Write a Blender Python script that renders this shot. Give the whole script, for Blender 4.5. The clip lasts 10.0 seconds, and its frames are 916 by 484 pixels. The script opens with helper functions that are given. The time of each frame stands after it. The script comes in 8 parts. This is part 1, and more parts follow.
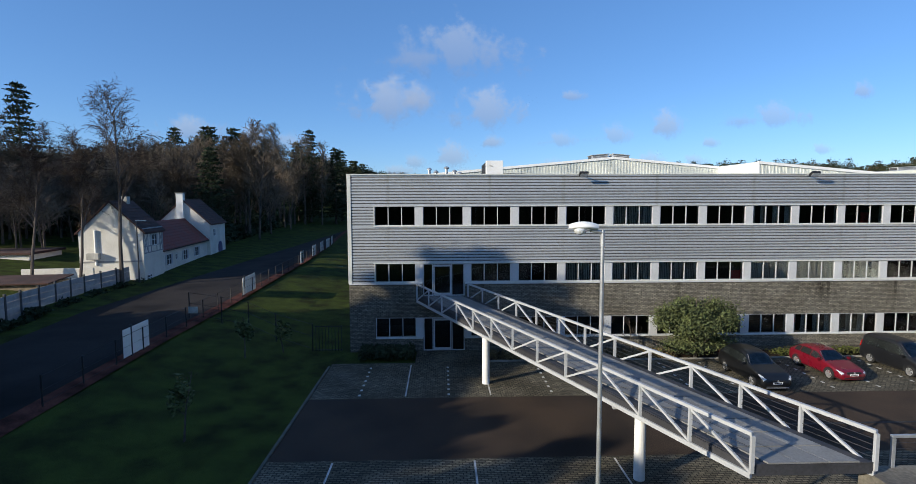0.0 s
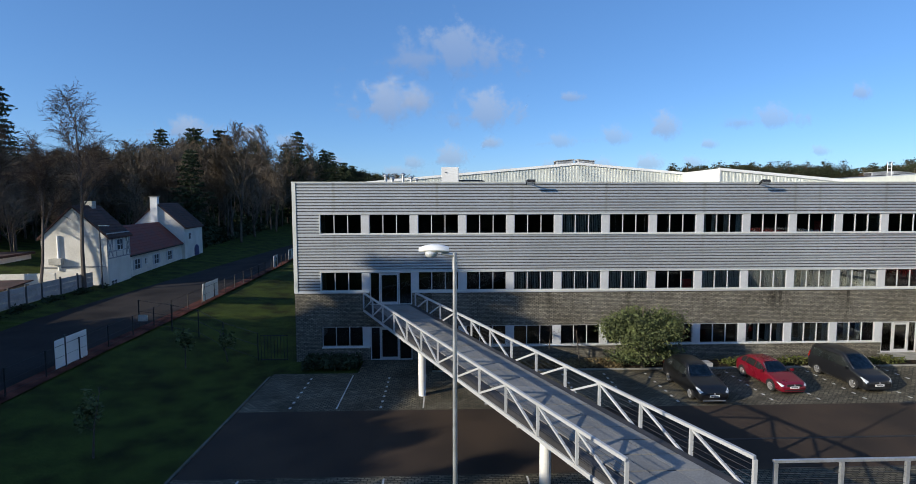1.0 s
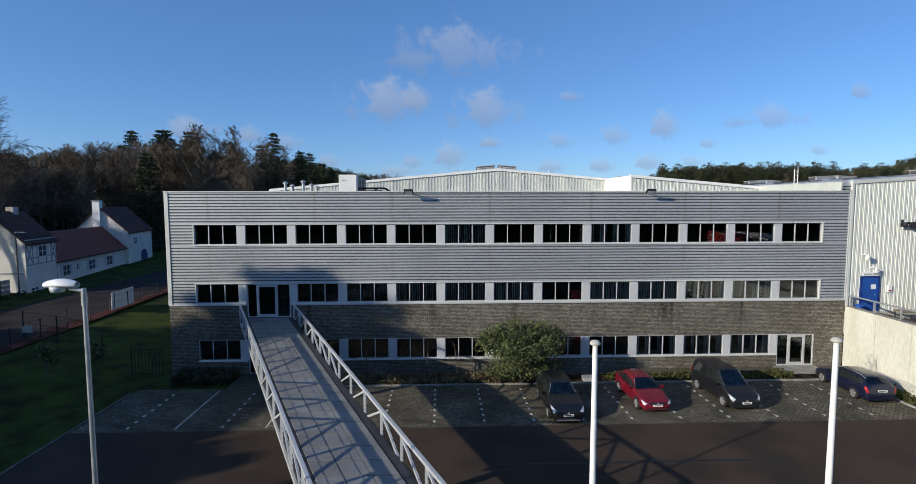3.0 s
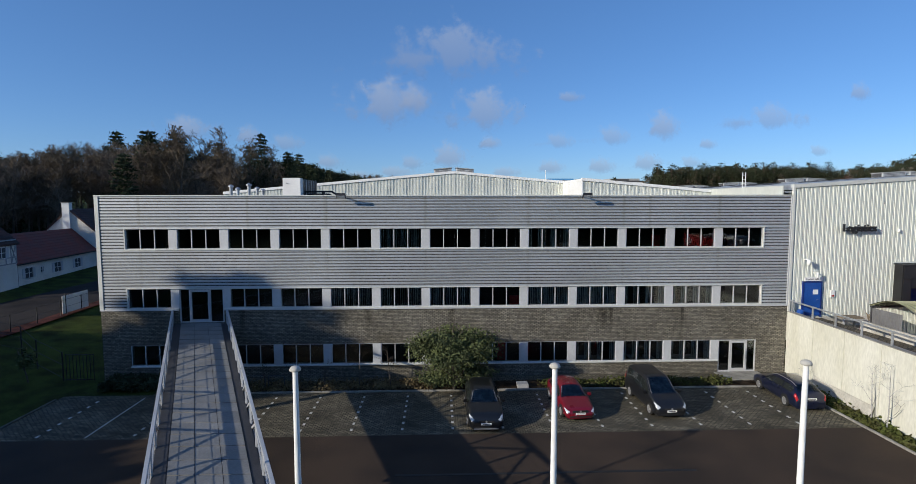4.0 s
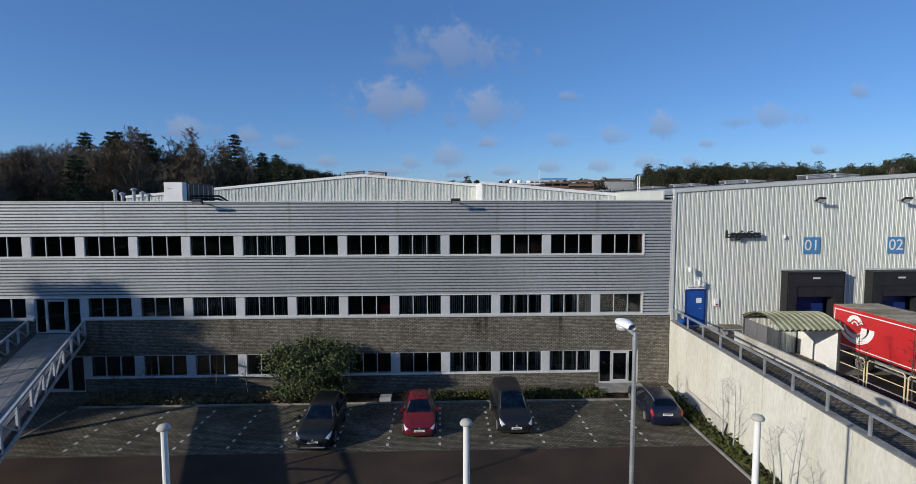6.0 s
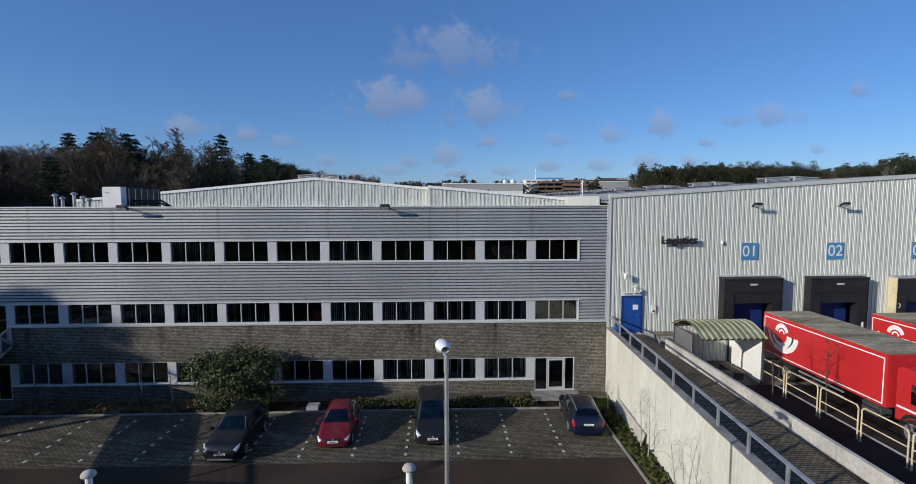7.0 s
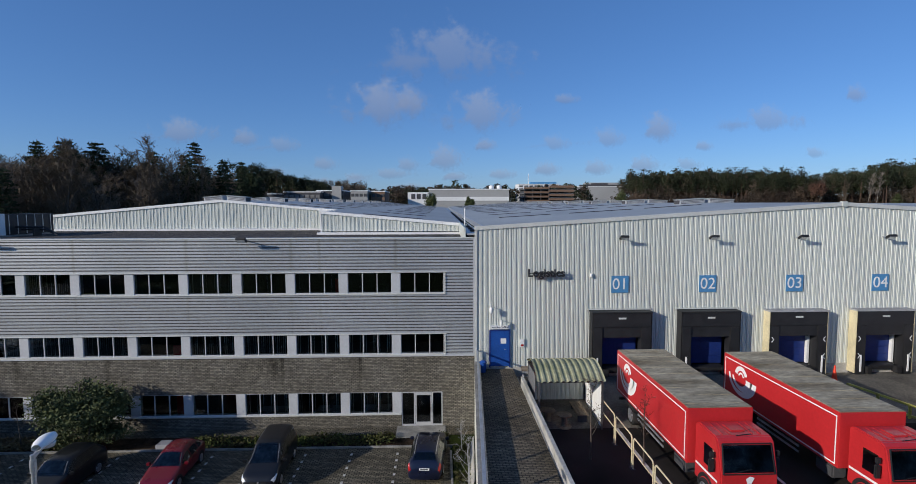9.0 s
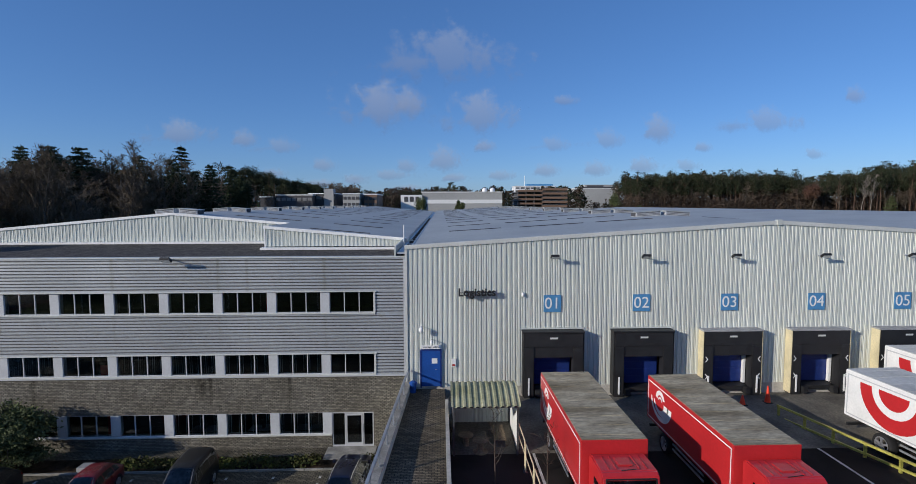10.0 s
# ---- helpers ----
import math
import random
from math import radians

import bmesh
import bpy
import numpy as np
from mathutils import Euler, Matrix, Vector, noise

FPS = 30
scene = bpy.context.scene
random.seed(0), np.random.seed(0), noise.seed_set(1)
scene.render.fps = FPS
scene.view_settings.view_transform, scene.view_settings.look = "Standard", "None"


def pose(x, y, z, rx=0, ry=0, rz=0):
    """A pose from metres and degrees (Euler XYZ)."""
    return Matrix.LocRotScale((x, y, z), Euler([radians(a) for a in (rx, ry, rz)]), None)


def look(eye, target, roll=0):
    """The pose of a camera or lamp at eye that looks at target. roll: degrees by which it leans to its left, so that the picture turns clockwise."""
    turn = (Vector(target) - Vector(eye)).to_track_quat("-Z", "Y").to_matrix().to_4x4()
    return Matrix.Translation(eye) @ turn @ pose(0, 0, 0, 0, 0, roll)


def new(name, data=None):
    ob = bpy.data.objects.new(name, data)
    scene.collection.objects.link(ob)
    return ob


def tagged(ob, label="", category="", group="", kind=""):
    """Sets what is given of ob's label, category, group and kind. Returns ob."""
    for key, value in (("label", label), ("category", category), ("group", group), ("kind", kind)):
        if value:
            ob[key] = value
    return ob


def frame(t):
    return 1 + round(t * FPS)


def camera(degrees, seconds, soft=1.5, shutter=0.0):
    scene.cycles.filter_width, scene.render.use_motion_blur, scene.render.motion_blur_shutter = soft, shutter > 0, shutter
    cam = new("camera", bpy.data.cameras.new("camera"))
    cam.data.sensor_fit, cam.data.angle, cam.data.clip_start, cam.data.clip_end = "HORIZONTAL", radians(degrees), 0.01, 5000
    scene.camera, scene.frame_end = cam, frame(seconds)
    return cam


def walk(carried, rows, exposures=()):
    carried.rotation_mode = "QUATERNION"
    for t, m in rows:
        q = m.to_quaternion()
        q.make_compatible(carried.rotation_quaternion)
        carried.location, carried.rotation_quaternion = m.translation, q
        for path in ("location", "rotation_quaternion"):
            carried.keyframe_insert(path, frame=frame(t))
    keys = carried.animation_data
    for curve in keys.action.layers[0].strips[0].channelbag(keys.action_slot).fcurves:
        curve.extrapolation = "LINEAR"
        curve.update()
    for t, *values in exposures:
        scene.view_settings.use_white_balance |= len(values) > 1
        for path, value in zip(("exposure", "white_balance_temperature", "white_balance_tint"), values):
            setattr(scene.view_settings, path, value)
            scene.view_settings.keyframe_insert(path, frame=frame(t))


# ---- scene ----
cam = camera(83.44, 10.0, soft=0.65)
SKY_STRENGTH, SUN_STRENGTH = 0.112, 4.75
PATH = [
    (0, (5.892, -31.911, 9.446), (5.956, -29.918, 9.286), -0.19),
    (0.5, (7.443, -31.842, 9.666), (7.511, -29.849, 9.508), -0.07),
    (1, (9.127, -31.653, 9.887), (9.194, -29.660, 9.730), -0.10),
    (1.5, (10.828, -31.508, 10.129), (10.896, -29.515, 9.969), -0.11),
    (2, (12.586, -31.354, 10.238), (12.654, -29.362, 10.079), -0.11),
    (2.5, (14.477, -31.162, 10.355), (14.545, -29.169, 10.196), -0.12),
    (4, (20.332, -30.770, 10.703), (20.398, -28.777, 10.546), -0.08),
    (4.5, (22.265, -30.584, 10.782), (22.331, -28.591, 10.624), -0.14),
    (5, (24.198, -30.371, 10.872), (24.263, -28.379, 10.714), -0.14),
    (5.5, (26.157, -30.110, 10.945), (26.221, -28.117, 10.787), -0.15),
    (7, (32.077, -29.575, 11.405), (32.141, -27.583, 11.243), -0.18),
    (7.5, (33.970, -29.456, 11.693), (34.038, -27.464, 11.531), -0.14),
    (8, (35.915, -29.328, 12.176), (35.982, -27.335, 12.012), -0.15),
    (8.5, (37.892, -29.199, 12.577), (37.960, -27.206, 12.420), -0.10),
    (9, (39.886, -29.128, 13.041), (39.952, -27.135, 12.890), -0.11),
    (9.5, (41.863, -29.032, 13.574), (41.929, -27.038, 13.423), -0.17),
    (10, (43.860, -28.881, 14.022), (43.926, -26.887, 13.875), -0.12),
]
walk(cam, [(t, look(eye, target, roll)) for t, eye, target, roll in PATH],
     exposures=((0.0, 0.44, 5700, 7), (4.5, 0.02, 5540, 9), (10.0, -0.22, 5350, 12)))

# ---- world, sun, exposure ----
SUN_WAY = Vector((11.95, 6.7, -4.6)).normalized()      # the way the sunlight goes
world = bpy.data.worlds.new("sky")
scene.world = world
world.use_nodes = True
wn, wl = world.node_tree.nodes, world.node_tree.links
sky = wn.new("ShaderNodeTexSky")
sky.sky_type, sky.sun_disc = "NISHITA", False
sky.sun_elevation = math.asin(-SUN_WAY.z)
sky.sun_rotation = math.atan2(-SUN_WAY.x, -SUN_WAY.y)
sky.air_density, sky.dust_density, sky.ozone_density, sky.altitude = 0.8, 0.6, 3.0, 200
wn["Background"].inputs["Strength"].default_value = SKY_STRENGTH
hue = wn.new("ShaderNodeHueSaturation")
hue.inputs["Hue"].default_value, hue.inputs["Saturation"].default_value = 0.501, 1.06
veil = wn.new("ShaderNodeMixRGB")
veil.inputs["Fac"].default_value, veil.inputs["Color2"].default_value = 0.26, (1.5, 2.75, 5.3, 1)
wl.new(sky.outputs["Color"], veil.inputs["Color1"])
wl.new(veil.outputs["Color"], hue.inputs["Color"])
wl.new(hue.outputs["Color"], wn["Background"].inputs["Color"])
sun = new("sun", bpy.data.lights.new("sun", "SUN"))
sun.data.energy, sun.data.angle, sun.data.color = SUN_STRENGTH, radians(0.5), (1.0, 0.83, 0.60)
sun.matrix_world = look((-40, -40, 40), Vector((-40, -40, 40)) + SUN_WAY)

rnd = random.Random(7)


# ---- mesh helpers ----
class Geo:
    """Vertices and faces gathered for one mesh."""

    def __init__(self):
        self.v, self.f = [], []

    def add(self, verts, faces):
        n = len(self.v)
        self.v.extend(verts)
        self.f.extend([tuple(i + n for i in f) for f in faces])
        return self

    def box(self, x0, x1, y0, y1, z0, z1, m=None):
        vs = [(x, y, z) for z in (z0, z1) for y in (y0, y1) for x in (x0, x1)]
        if m is not None:
            vs = [tuple(m @ Vector(p)) for p in vs]
        return self.add(vs, [(0, 2, 3, 1), (4, 5, 7, 6), (0, 1, 5, 4), (2, 6, 7, 3), (0, 4, 6, 2), (1, 3, 7, 5)])

    def tube(self, p, q, r, r2=None, n=8, caps=True):
        """A round bar from p to q, tapering from r to r2."""
        p, q = Vector(p), Vector(q)
        r2 = r if r2 is None else r2
        w = (q - p).normalized()
        a = w.orthogonal().normalized()
        b = w.cross(a)
        vs = []
        for c, s in ((p, r), (q, r2)):
            vs += [tuple(c + (a * math.cos(t) + b * math.sin(t)) * s) for t in (2 * math.pi * i / n for i in range(n))]
        fs = [(i, (i + 1) % n, n + (i + 1) % n, n + i) for i in range(n)]
        if caps:
            fs += [tuple(range(n - 1, -1, -1)), tuple(range(n, 2 * n))]
        return self.add(vs, fs)

    def bar(self, p, q, w, h):
        """A square bar from p to q, w wide across and h high."""
        p, q = Vector(p), Vector(q)
        d = (q - p).normalized()
        side = d.cross(Vector((0, 0, 1)))
        side = side.normalized() if side.length > 1e-4 else Vector((1, 0, 0))
        up = side.cross(d)
        vs = [tuple(c + side * i * w / 2 + up * j * h / 2) for c in (p, q) for i, j in ((-1, -1), (1, -1), (1, 1), (-1, 1))]
        return self.add(vs, [(0, 1, 2, 3), (7, 6, 5, 4), (0, 4, 5, 1), (1, 5, 6, 2), (2, 6, 7, 3), (3, 7, 4, 0)])

    def prism(self, outline, along):
        """A flat outline (3D points) pushed along a vector, closed."""
        n, a = len(outline), Vector(along)
        vs = [tuple(p) for p in outline] + [tuple(Vector(p) + a) for p in outline]
        fs = [tuple(range(n)), tuple(range(2 * n - 1, n - 1, -1))]
        fs += [(i, n + i, n + (i + 1) % n, (i + 1) % n) for i in range(n)]
        return self.add(vs, fs)

    def lathe(self, centre, prof, n=16):
        """Rings of (radius, height) round the upright line at centre."""
        cx, cy, cz = centre
        vs = [(cx + r * math.cos(2 * math.pi * i / n), cy + r * math.sin(2 * math.pi * i / n), cz + h) for r, h in prof for i in range(n)]
        fs = [(k * n + i, k * n + (i + 1) % n, (k + 1) * n + (i + 1) % n, (k + 1) * n + i) for k in range(len(prof) - 1) for i in range(n)]
        fs += [tuple(range(n - 1, -1, -1)), tuple(range((len(prof) - 1) * n, len(prof) * n))]
        return self.add(vs, fs)

    def grid(self, rows):
        """A sheet through rows of points."""
        n = len(rows[0])
        vs = [tuple(p) for r in rows for p in r]
        fs = [(i * n + j, i * n + j + 1, (i + 1) * n + j + 1, (i + 1) * n + j) for i in range(len(rows) - 1) for j in range(n - 1)]
        return self.add(vs, fs)

    def mesh(self, name, bevel=0.0, smooth=False, fix=True):
        me = bpy.data.meshes.new(name)
        me.from_pydata(self.v, [], self.f)
        if fix or bevel:
            bm = bmesh.new()
            bm.from_mesh(me)
            if fix:
                bmesh.ops.recalc_face_normals(bm, faces=bm.faces)
            if bevel:
                es = [e for e in bm.edges if len(e.link_faces) == 2 and e.calc_face_angle(0) > 0.5]
                bmesh.ops.bevel(bm, geom=es, offset=bevel, segments=2, affect="EDGES", clamp_overlap=True)
            bm.to_mesh(me)
            bm.free()
        if smooth:
            me.shade_smooth()
        return me


def part(name, geo, material, parent=None, label="", bevel=0.0, smooth=False, fix=True):
    """Links gathered geometry as one mesh object, under a thing or a part."""
    me = geo.mesh(name, bevel, smooth, fix) if isinstance(geo, Geo) else geo
    if not me.materials:
        me.materials.append(material)
    ob = new(name, me)
    ob.parent = parent
    if label:
        ob["label"] = label
    return ob


def thing(name, label, category, group="", kind="", at=None):
    """An empty at a thing's base, to hold its parts."""
    ob = tagged(new(name), label, category, group, kind)
    ob.empty_display_size = 0.2
    if at is not None:
        ob.matrix_basis = at
    return ob


def structure(name, geo, material, label, category, **kw):
    return tagged(part(name, geo, material, **kw), label, category, kind="structure")


# ---- materials ----
def material(name, col, rough=0.6, metal=0.0, var=0.15, big=0.6, fine=18.0, bump=0.15, dist=0.01, stretch=(1, 1, 1), tint=None, spread=0.0, coat=0.0, local=False):
    """A surface with two scales of variation in colour and a fine relief. tint: a second colour for stains; spread: variation from object to object."""
    m = bpy.data.materials.new(name)
    m.use_nodes = True
    n, l = m.node_tree.nodes, m.node_tree.links
    b = n["Principled BSDF"]
    tc, mp = n.new("ShaderNodeTexCoord"), n.new("ShaderNodeMapping")
    mp.inputs["Scale"].default_value = stretch
    l.new(tc.outputs["Object"], mp.inputs["Vector"])
    n1, n2 = n.new("ShaderNodeTexNoise"), n.new("ShaderNodeTexNoise")
    for t, s, d in ((n1, big, 5), (n2, fine, 4)):
        t.inputs["Scale"].default_value, t.inputs["Detail"].default_value = s, d
        l.new(mp.outputs["Vector"], t.inputs["Vector"])
    c2 = tint or [c * (1 - 2 * var) for c in col]
    ramp = n.new("ShaderNodeValToRGB")
    ramp.color_ramp.elements[0].position, ramp.color_ramp.elements[1].position = 0.32, 0.62
    ramp.color_ramp.elements[0].color, ramp.color_ramp.elements[1].color = (*c2, 1), (*col, 1)
    l.new(n1.outputs["Fac"], ramp.inputs["Fac"])
    mul = n.new("ShaderNodeMix")
    mul.data_type, mul.blend_type = "RGBA", "MULTIPLY"
    mul.inputs["Factor"].default_value = 1.0
    r2 = n.new("ShaderNodeMapRange")
    r2.inputs["From Min"].default_value, r2.inputs["From Max"].default_value = 0.3, 0.7
    r2.inputs["To Min"].default_value, r2.inputs["To Max"].default_value = 1 - var, 1 + var
    l.new(n2.outputs["Fac"], r2.inputs["Value"])
    l.new(ramp.outputs["Color"], mul.inputs["A"])
    l.new(r2.outputs["Result"], mul.inputs["B"])
    last = mul.outputs["Result"]
    if spread:
        oi, mr, mm = n.new("ShaderNodeObjectInfo"), n.new("ShaderNodeMapRange"), n.new("ShaderNodeMix")
        mm.data_type, mm.blend_type = "RGBA", "MULTIPLY"
        mm.inputs["Factor"].default_value = 1.0
        mr.inputs["To Min"].default_value, mr.inputs["To Max"].default_value = 1 - spread, 1 + spread
        l.new(oi.outputs["Random"], mr.inputs["Value"])
        l.new(last, mm.inputs["A"])
        l.new(mr.outputs["Result"], mm.inputs["B"])
        last = mm.outputs["Result"]
    l.new(last, b.inputs["Base Color"])
    rr = n.new("ShaderNodeMapRange")
    rr.inputs["To Min"].default_value, rr.inputs["To Max"].default_value = max(0.02, rough - 0.12), min(1, rough + 0.12)
    l.new(n1.outputs["Fac"], rr.inputs["Value"])
    l.new(rr.outputs["Result"], b.inputs["Roughness"])
    b.inputs["Metallic"].default_value = metal
    if coat:
        b.inputs["Coat Weight"].default_value, b.inputs["Coat Roughness"].default_value = coat, 0.05
    if bump:
        bp = n.new("ShaderNodeBump")
        bp.inputs["Strength"].default_value, bp.inputs["Distance"].default_value = bump, dist
        l.new(n2.outputs["Fac"], bp.inputs["Height"])
        l.new(bp.outputs["Normal"], b.inputs["Normal"])
    return m


def bricks(name, c1, c2, mortar, length, height, joint, bump=0.5, upright=True, rough=0.85, stain=0.5, moss=None):
    """Courses of bricks or pavers at true size. upright: on a wall that runs along x."""
    m = material(name, c1, rough, bump=0)
    n, l = m.node_tree.nodes, m.node_tree.links
    b = n["Principled BSDF"]
    tc, mp = n.new("ShaderNodeTexCoord"), n.new("ShaderNodeMapping")
    if upright:
        mp.inputs["Rotation"].default_value = (radians(-90), 0, 0)
    l.new(tc.outputs["Object"], mp.inputs["Vector"])
    bt = n.new("ShaderNodeTexBrick")
    bt.inputs["Color1"].default_value, bt.inputs["Color2"].default_value, bt.inputs["Mortar"].default_value = (*c1, 1), (*c2, 1), (*mortar, 1)
    bt.inputs["Scale"].default_value, bt.inputs["Brick Width"].default_value, bt.inputs["Row Height"].default_value = 1.0, length, height
    bt.inputs["Mortar Size"].default_value, bt.inputs["Mortar Smooth"].default_value, bt.inputs["Bias"].default_value = joint, 0.2, 0.0
    l.new(mp.outputs["Vector"], bt.inputs["Vector"])
    stains, ramp = n.new("ShaderNodeTexNoise"), n.new("ShaderNodeValToRGB")
    stains.inputs["Scale"].default_value, stains.inputs["Detail"].default_value = 0.45, 7
    l.new(tc.outputs["Object"], stains.inputs["Vector"])
    lo = 1 - stain
    ramp.color_ramp.elements[0].position, ramp.color_ramp.elements[1].position = 0.3, 0.68
    ramp.color_ramp.elements[0].color = (lo, lo * 0.98, lo * 0.93, 1) if moss is None else (*moss, 1)
    l.new(stains.outputs["Fac"], ramp.inputs["Fac"])
    fine = n.new("ShaderNodeTexNoise")
    fine.inputs["Scale"].default_value, fine.inputs["Detail"].default_value = 6.0, 6
    l.new(tc.outputs["Object"], fine.inputs["Vector"])
    fr = n.new("ShaderNodeMapRange")
    fr.inputs["From Min"].default_value, fr.inputs["From Max"].default_value = 0.25, 0.75
    fr.inputs["To Min"].default_value, fr.inputs["To Max"].default_value = 0.6, 1.35
    l.new(fine.outputs["Fac"], fr.inputs["Value"])
    last = bt.outputs["Color"]
    for other in (ramp.outputs["Color"], fr.outputs["Result"]):
        mx = n.new("ShaderNodeMix")
        mx.data_type, mx.blend_type = "RGBA", "MULTIPLY"
        mx.inputs["Factor"].default_value = 1.0
        l.new(last, mx.inputs["A"])
        l.new(other, mx.inputs["B"])
        last = mx.outputs["Result"]
    l.new(last, b.inputs["Base Color"])
    bp = n.new("ShaderNodeBump")
    bp.inputs["Strength"].default_value, bp.inputs["Distance"].default_value, bp.invert = bump, 0.008, True
    l.new(bt.outputs["Fac"], bp.inputs["Height"])
    l.new(bp.outputs["Normal"], b.inputs["Normal"])
    return m


def run_off(m, lines, z_top, length, dark=0.28):
    """Dark water stains that run down a wall from z_top below the given places along x."""
    n, l = m.node_tree.nodes, m.node_tree.links
    b = n["Principled BSDF"]
    tc, sep, noi = n.new("ShaderNodeTexCoord"), n.new("ShaderNodeSeparateXYZ"), n.new("ShaderNodeTexNoise")
    l.new(tc.outputs["Object"], sep.inputs["Vector"])
    noi.inputs["Scale"].default_value, noi.inputs["Detail"].default_value = 5.0, 5
    l.new(tc.outputs["Object"], noi.inputs["Vector"])

    def ranged(value, a, c, d, e):
        r = n.new("ShaderNodeMapRange")
        for k, v in zip(("From Min", "From Max", "To Min", "To Max"), (a, c, d, e)):
            r.inputs[k].default_value = v
        l.new(value, r.inputs["Value"])
        return r.outputs["Result"]

    def math_node(op, a, c):
        q = n.new("ShaderNodeMath")
        q.operation = op
        l.new(a, q.inputs[0])
        if isinstance(c, float):
            q.inputs[1].default_value = c
        else:
            l.new(c, q.inputs[1])
        return q.outputs["Value"]

    total = None
    for x, w in lines:
        d = math_node("ABSOLUTE", math_node("SUBTRACT", sep.outputs["X"], x), 0.0)
        v = ranged(d, 0.05, w, 1.0, 0.0)
        total = v if total is None else math_node("MAXIMUM", total, v)
    amount = math_node("MULTIPLY", math_node("MULTIPLY", total, ranged(sep.outputs["Z"], z_top - length, z_top, 0.0, 1.0)), ranged(noi.outputs["Fac"], 0.3, 0.6, 0.25, 1.0))
    was = b.inputs["Base Color"].links[0].from_socket
    mx = n.new("ShaderNodeMix")
    mx.data_type, mx.blend_type = "RGBA", "MULTIPLY"
    l.new(amount, mx.inputs["Factor"])
    l.new(was, mx.inputs["A"])
    mx.inputs["B"].default_value = (dark, dark * 0.97, dark * 0.88, 1)
    l.new(mx.outputs["Result"], b.inputs["Base Color"])


def glass(name, tint=(0.35, 0.4, 0.42), gloss=1.0):
    """A pane: clear but tinted, with a mirror sheen that grows at a slant."""
    m = bpy.data.materials.new(name)
    m.use_nodes = True
    n, l = m.node_tree.nodes, m.node_tree.links
    n.remove(n["Principled BSDF"])
    tr, gl, mx, fr = n.new("ShaderNodeBsdfTransparent"), n.new("ShaderNodeBsdfGlossy"), n.new("ShaderNodeMixShader"), n.new("ShaderNodeFresnel")
    tr.inputs["Color"].default_value = (*tint, 1)
    gl.inputs["Roughness"].default_value, gl.inputs["Color"].default_value = 0.01, (gloss, gloss, gloss, 1)
    fr.inputs["IOR"].default_value = 1.5
    l.new(fr.outputs["Fac"], mx.inputs["Fac"])
    l.new(tr.outputs["BSDF"], mx.inputs[1])
    l.new(gl.outputs["BSDF"], mx.inputs[2])
    l.new(mx.outputs["Shader"], n["Material Output"].inputs["Surface"])
    return m


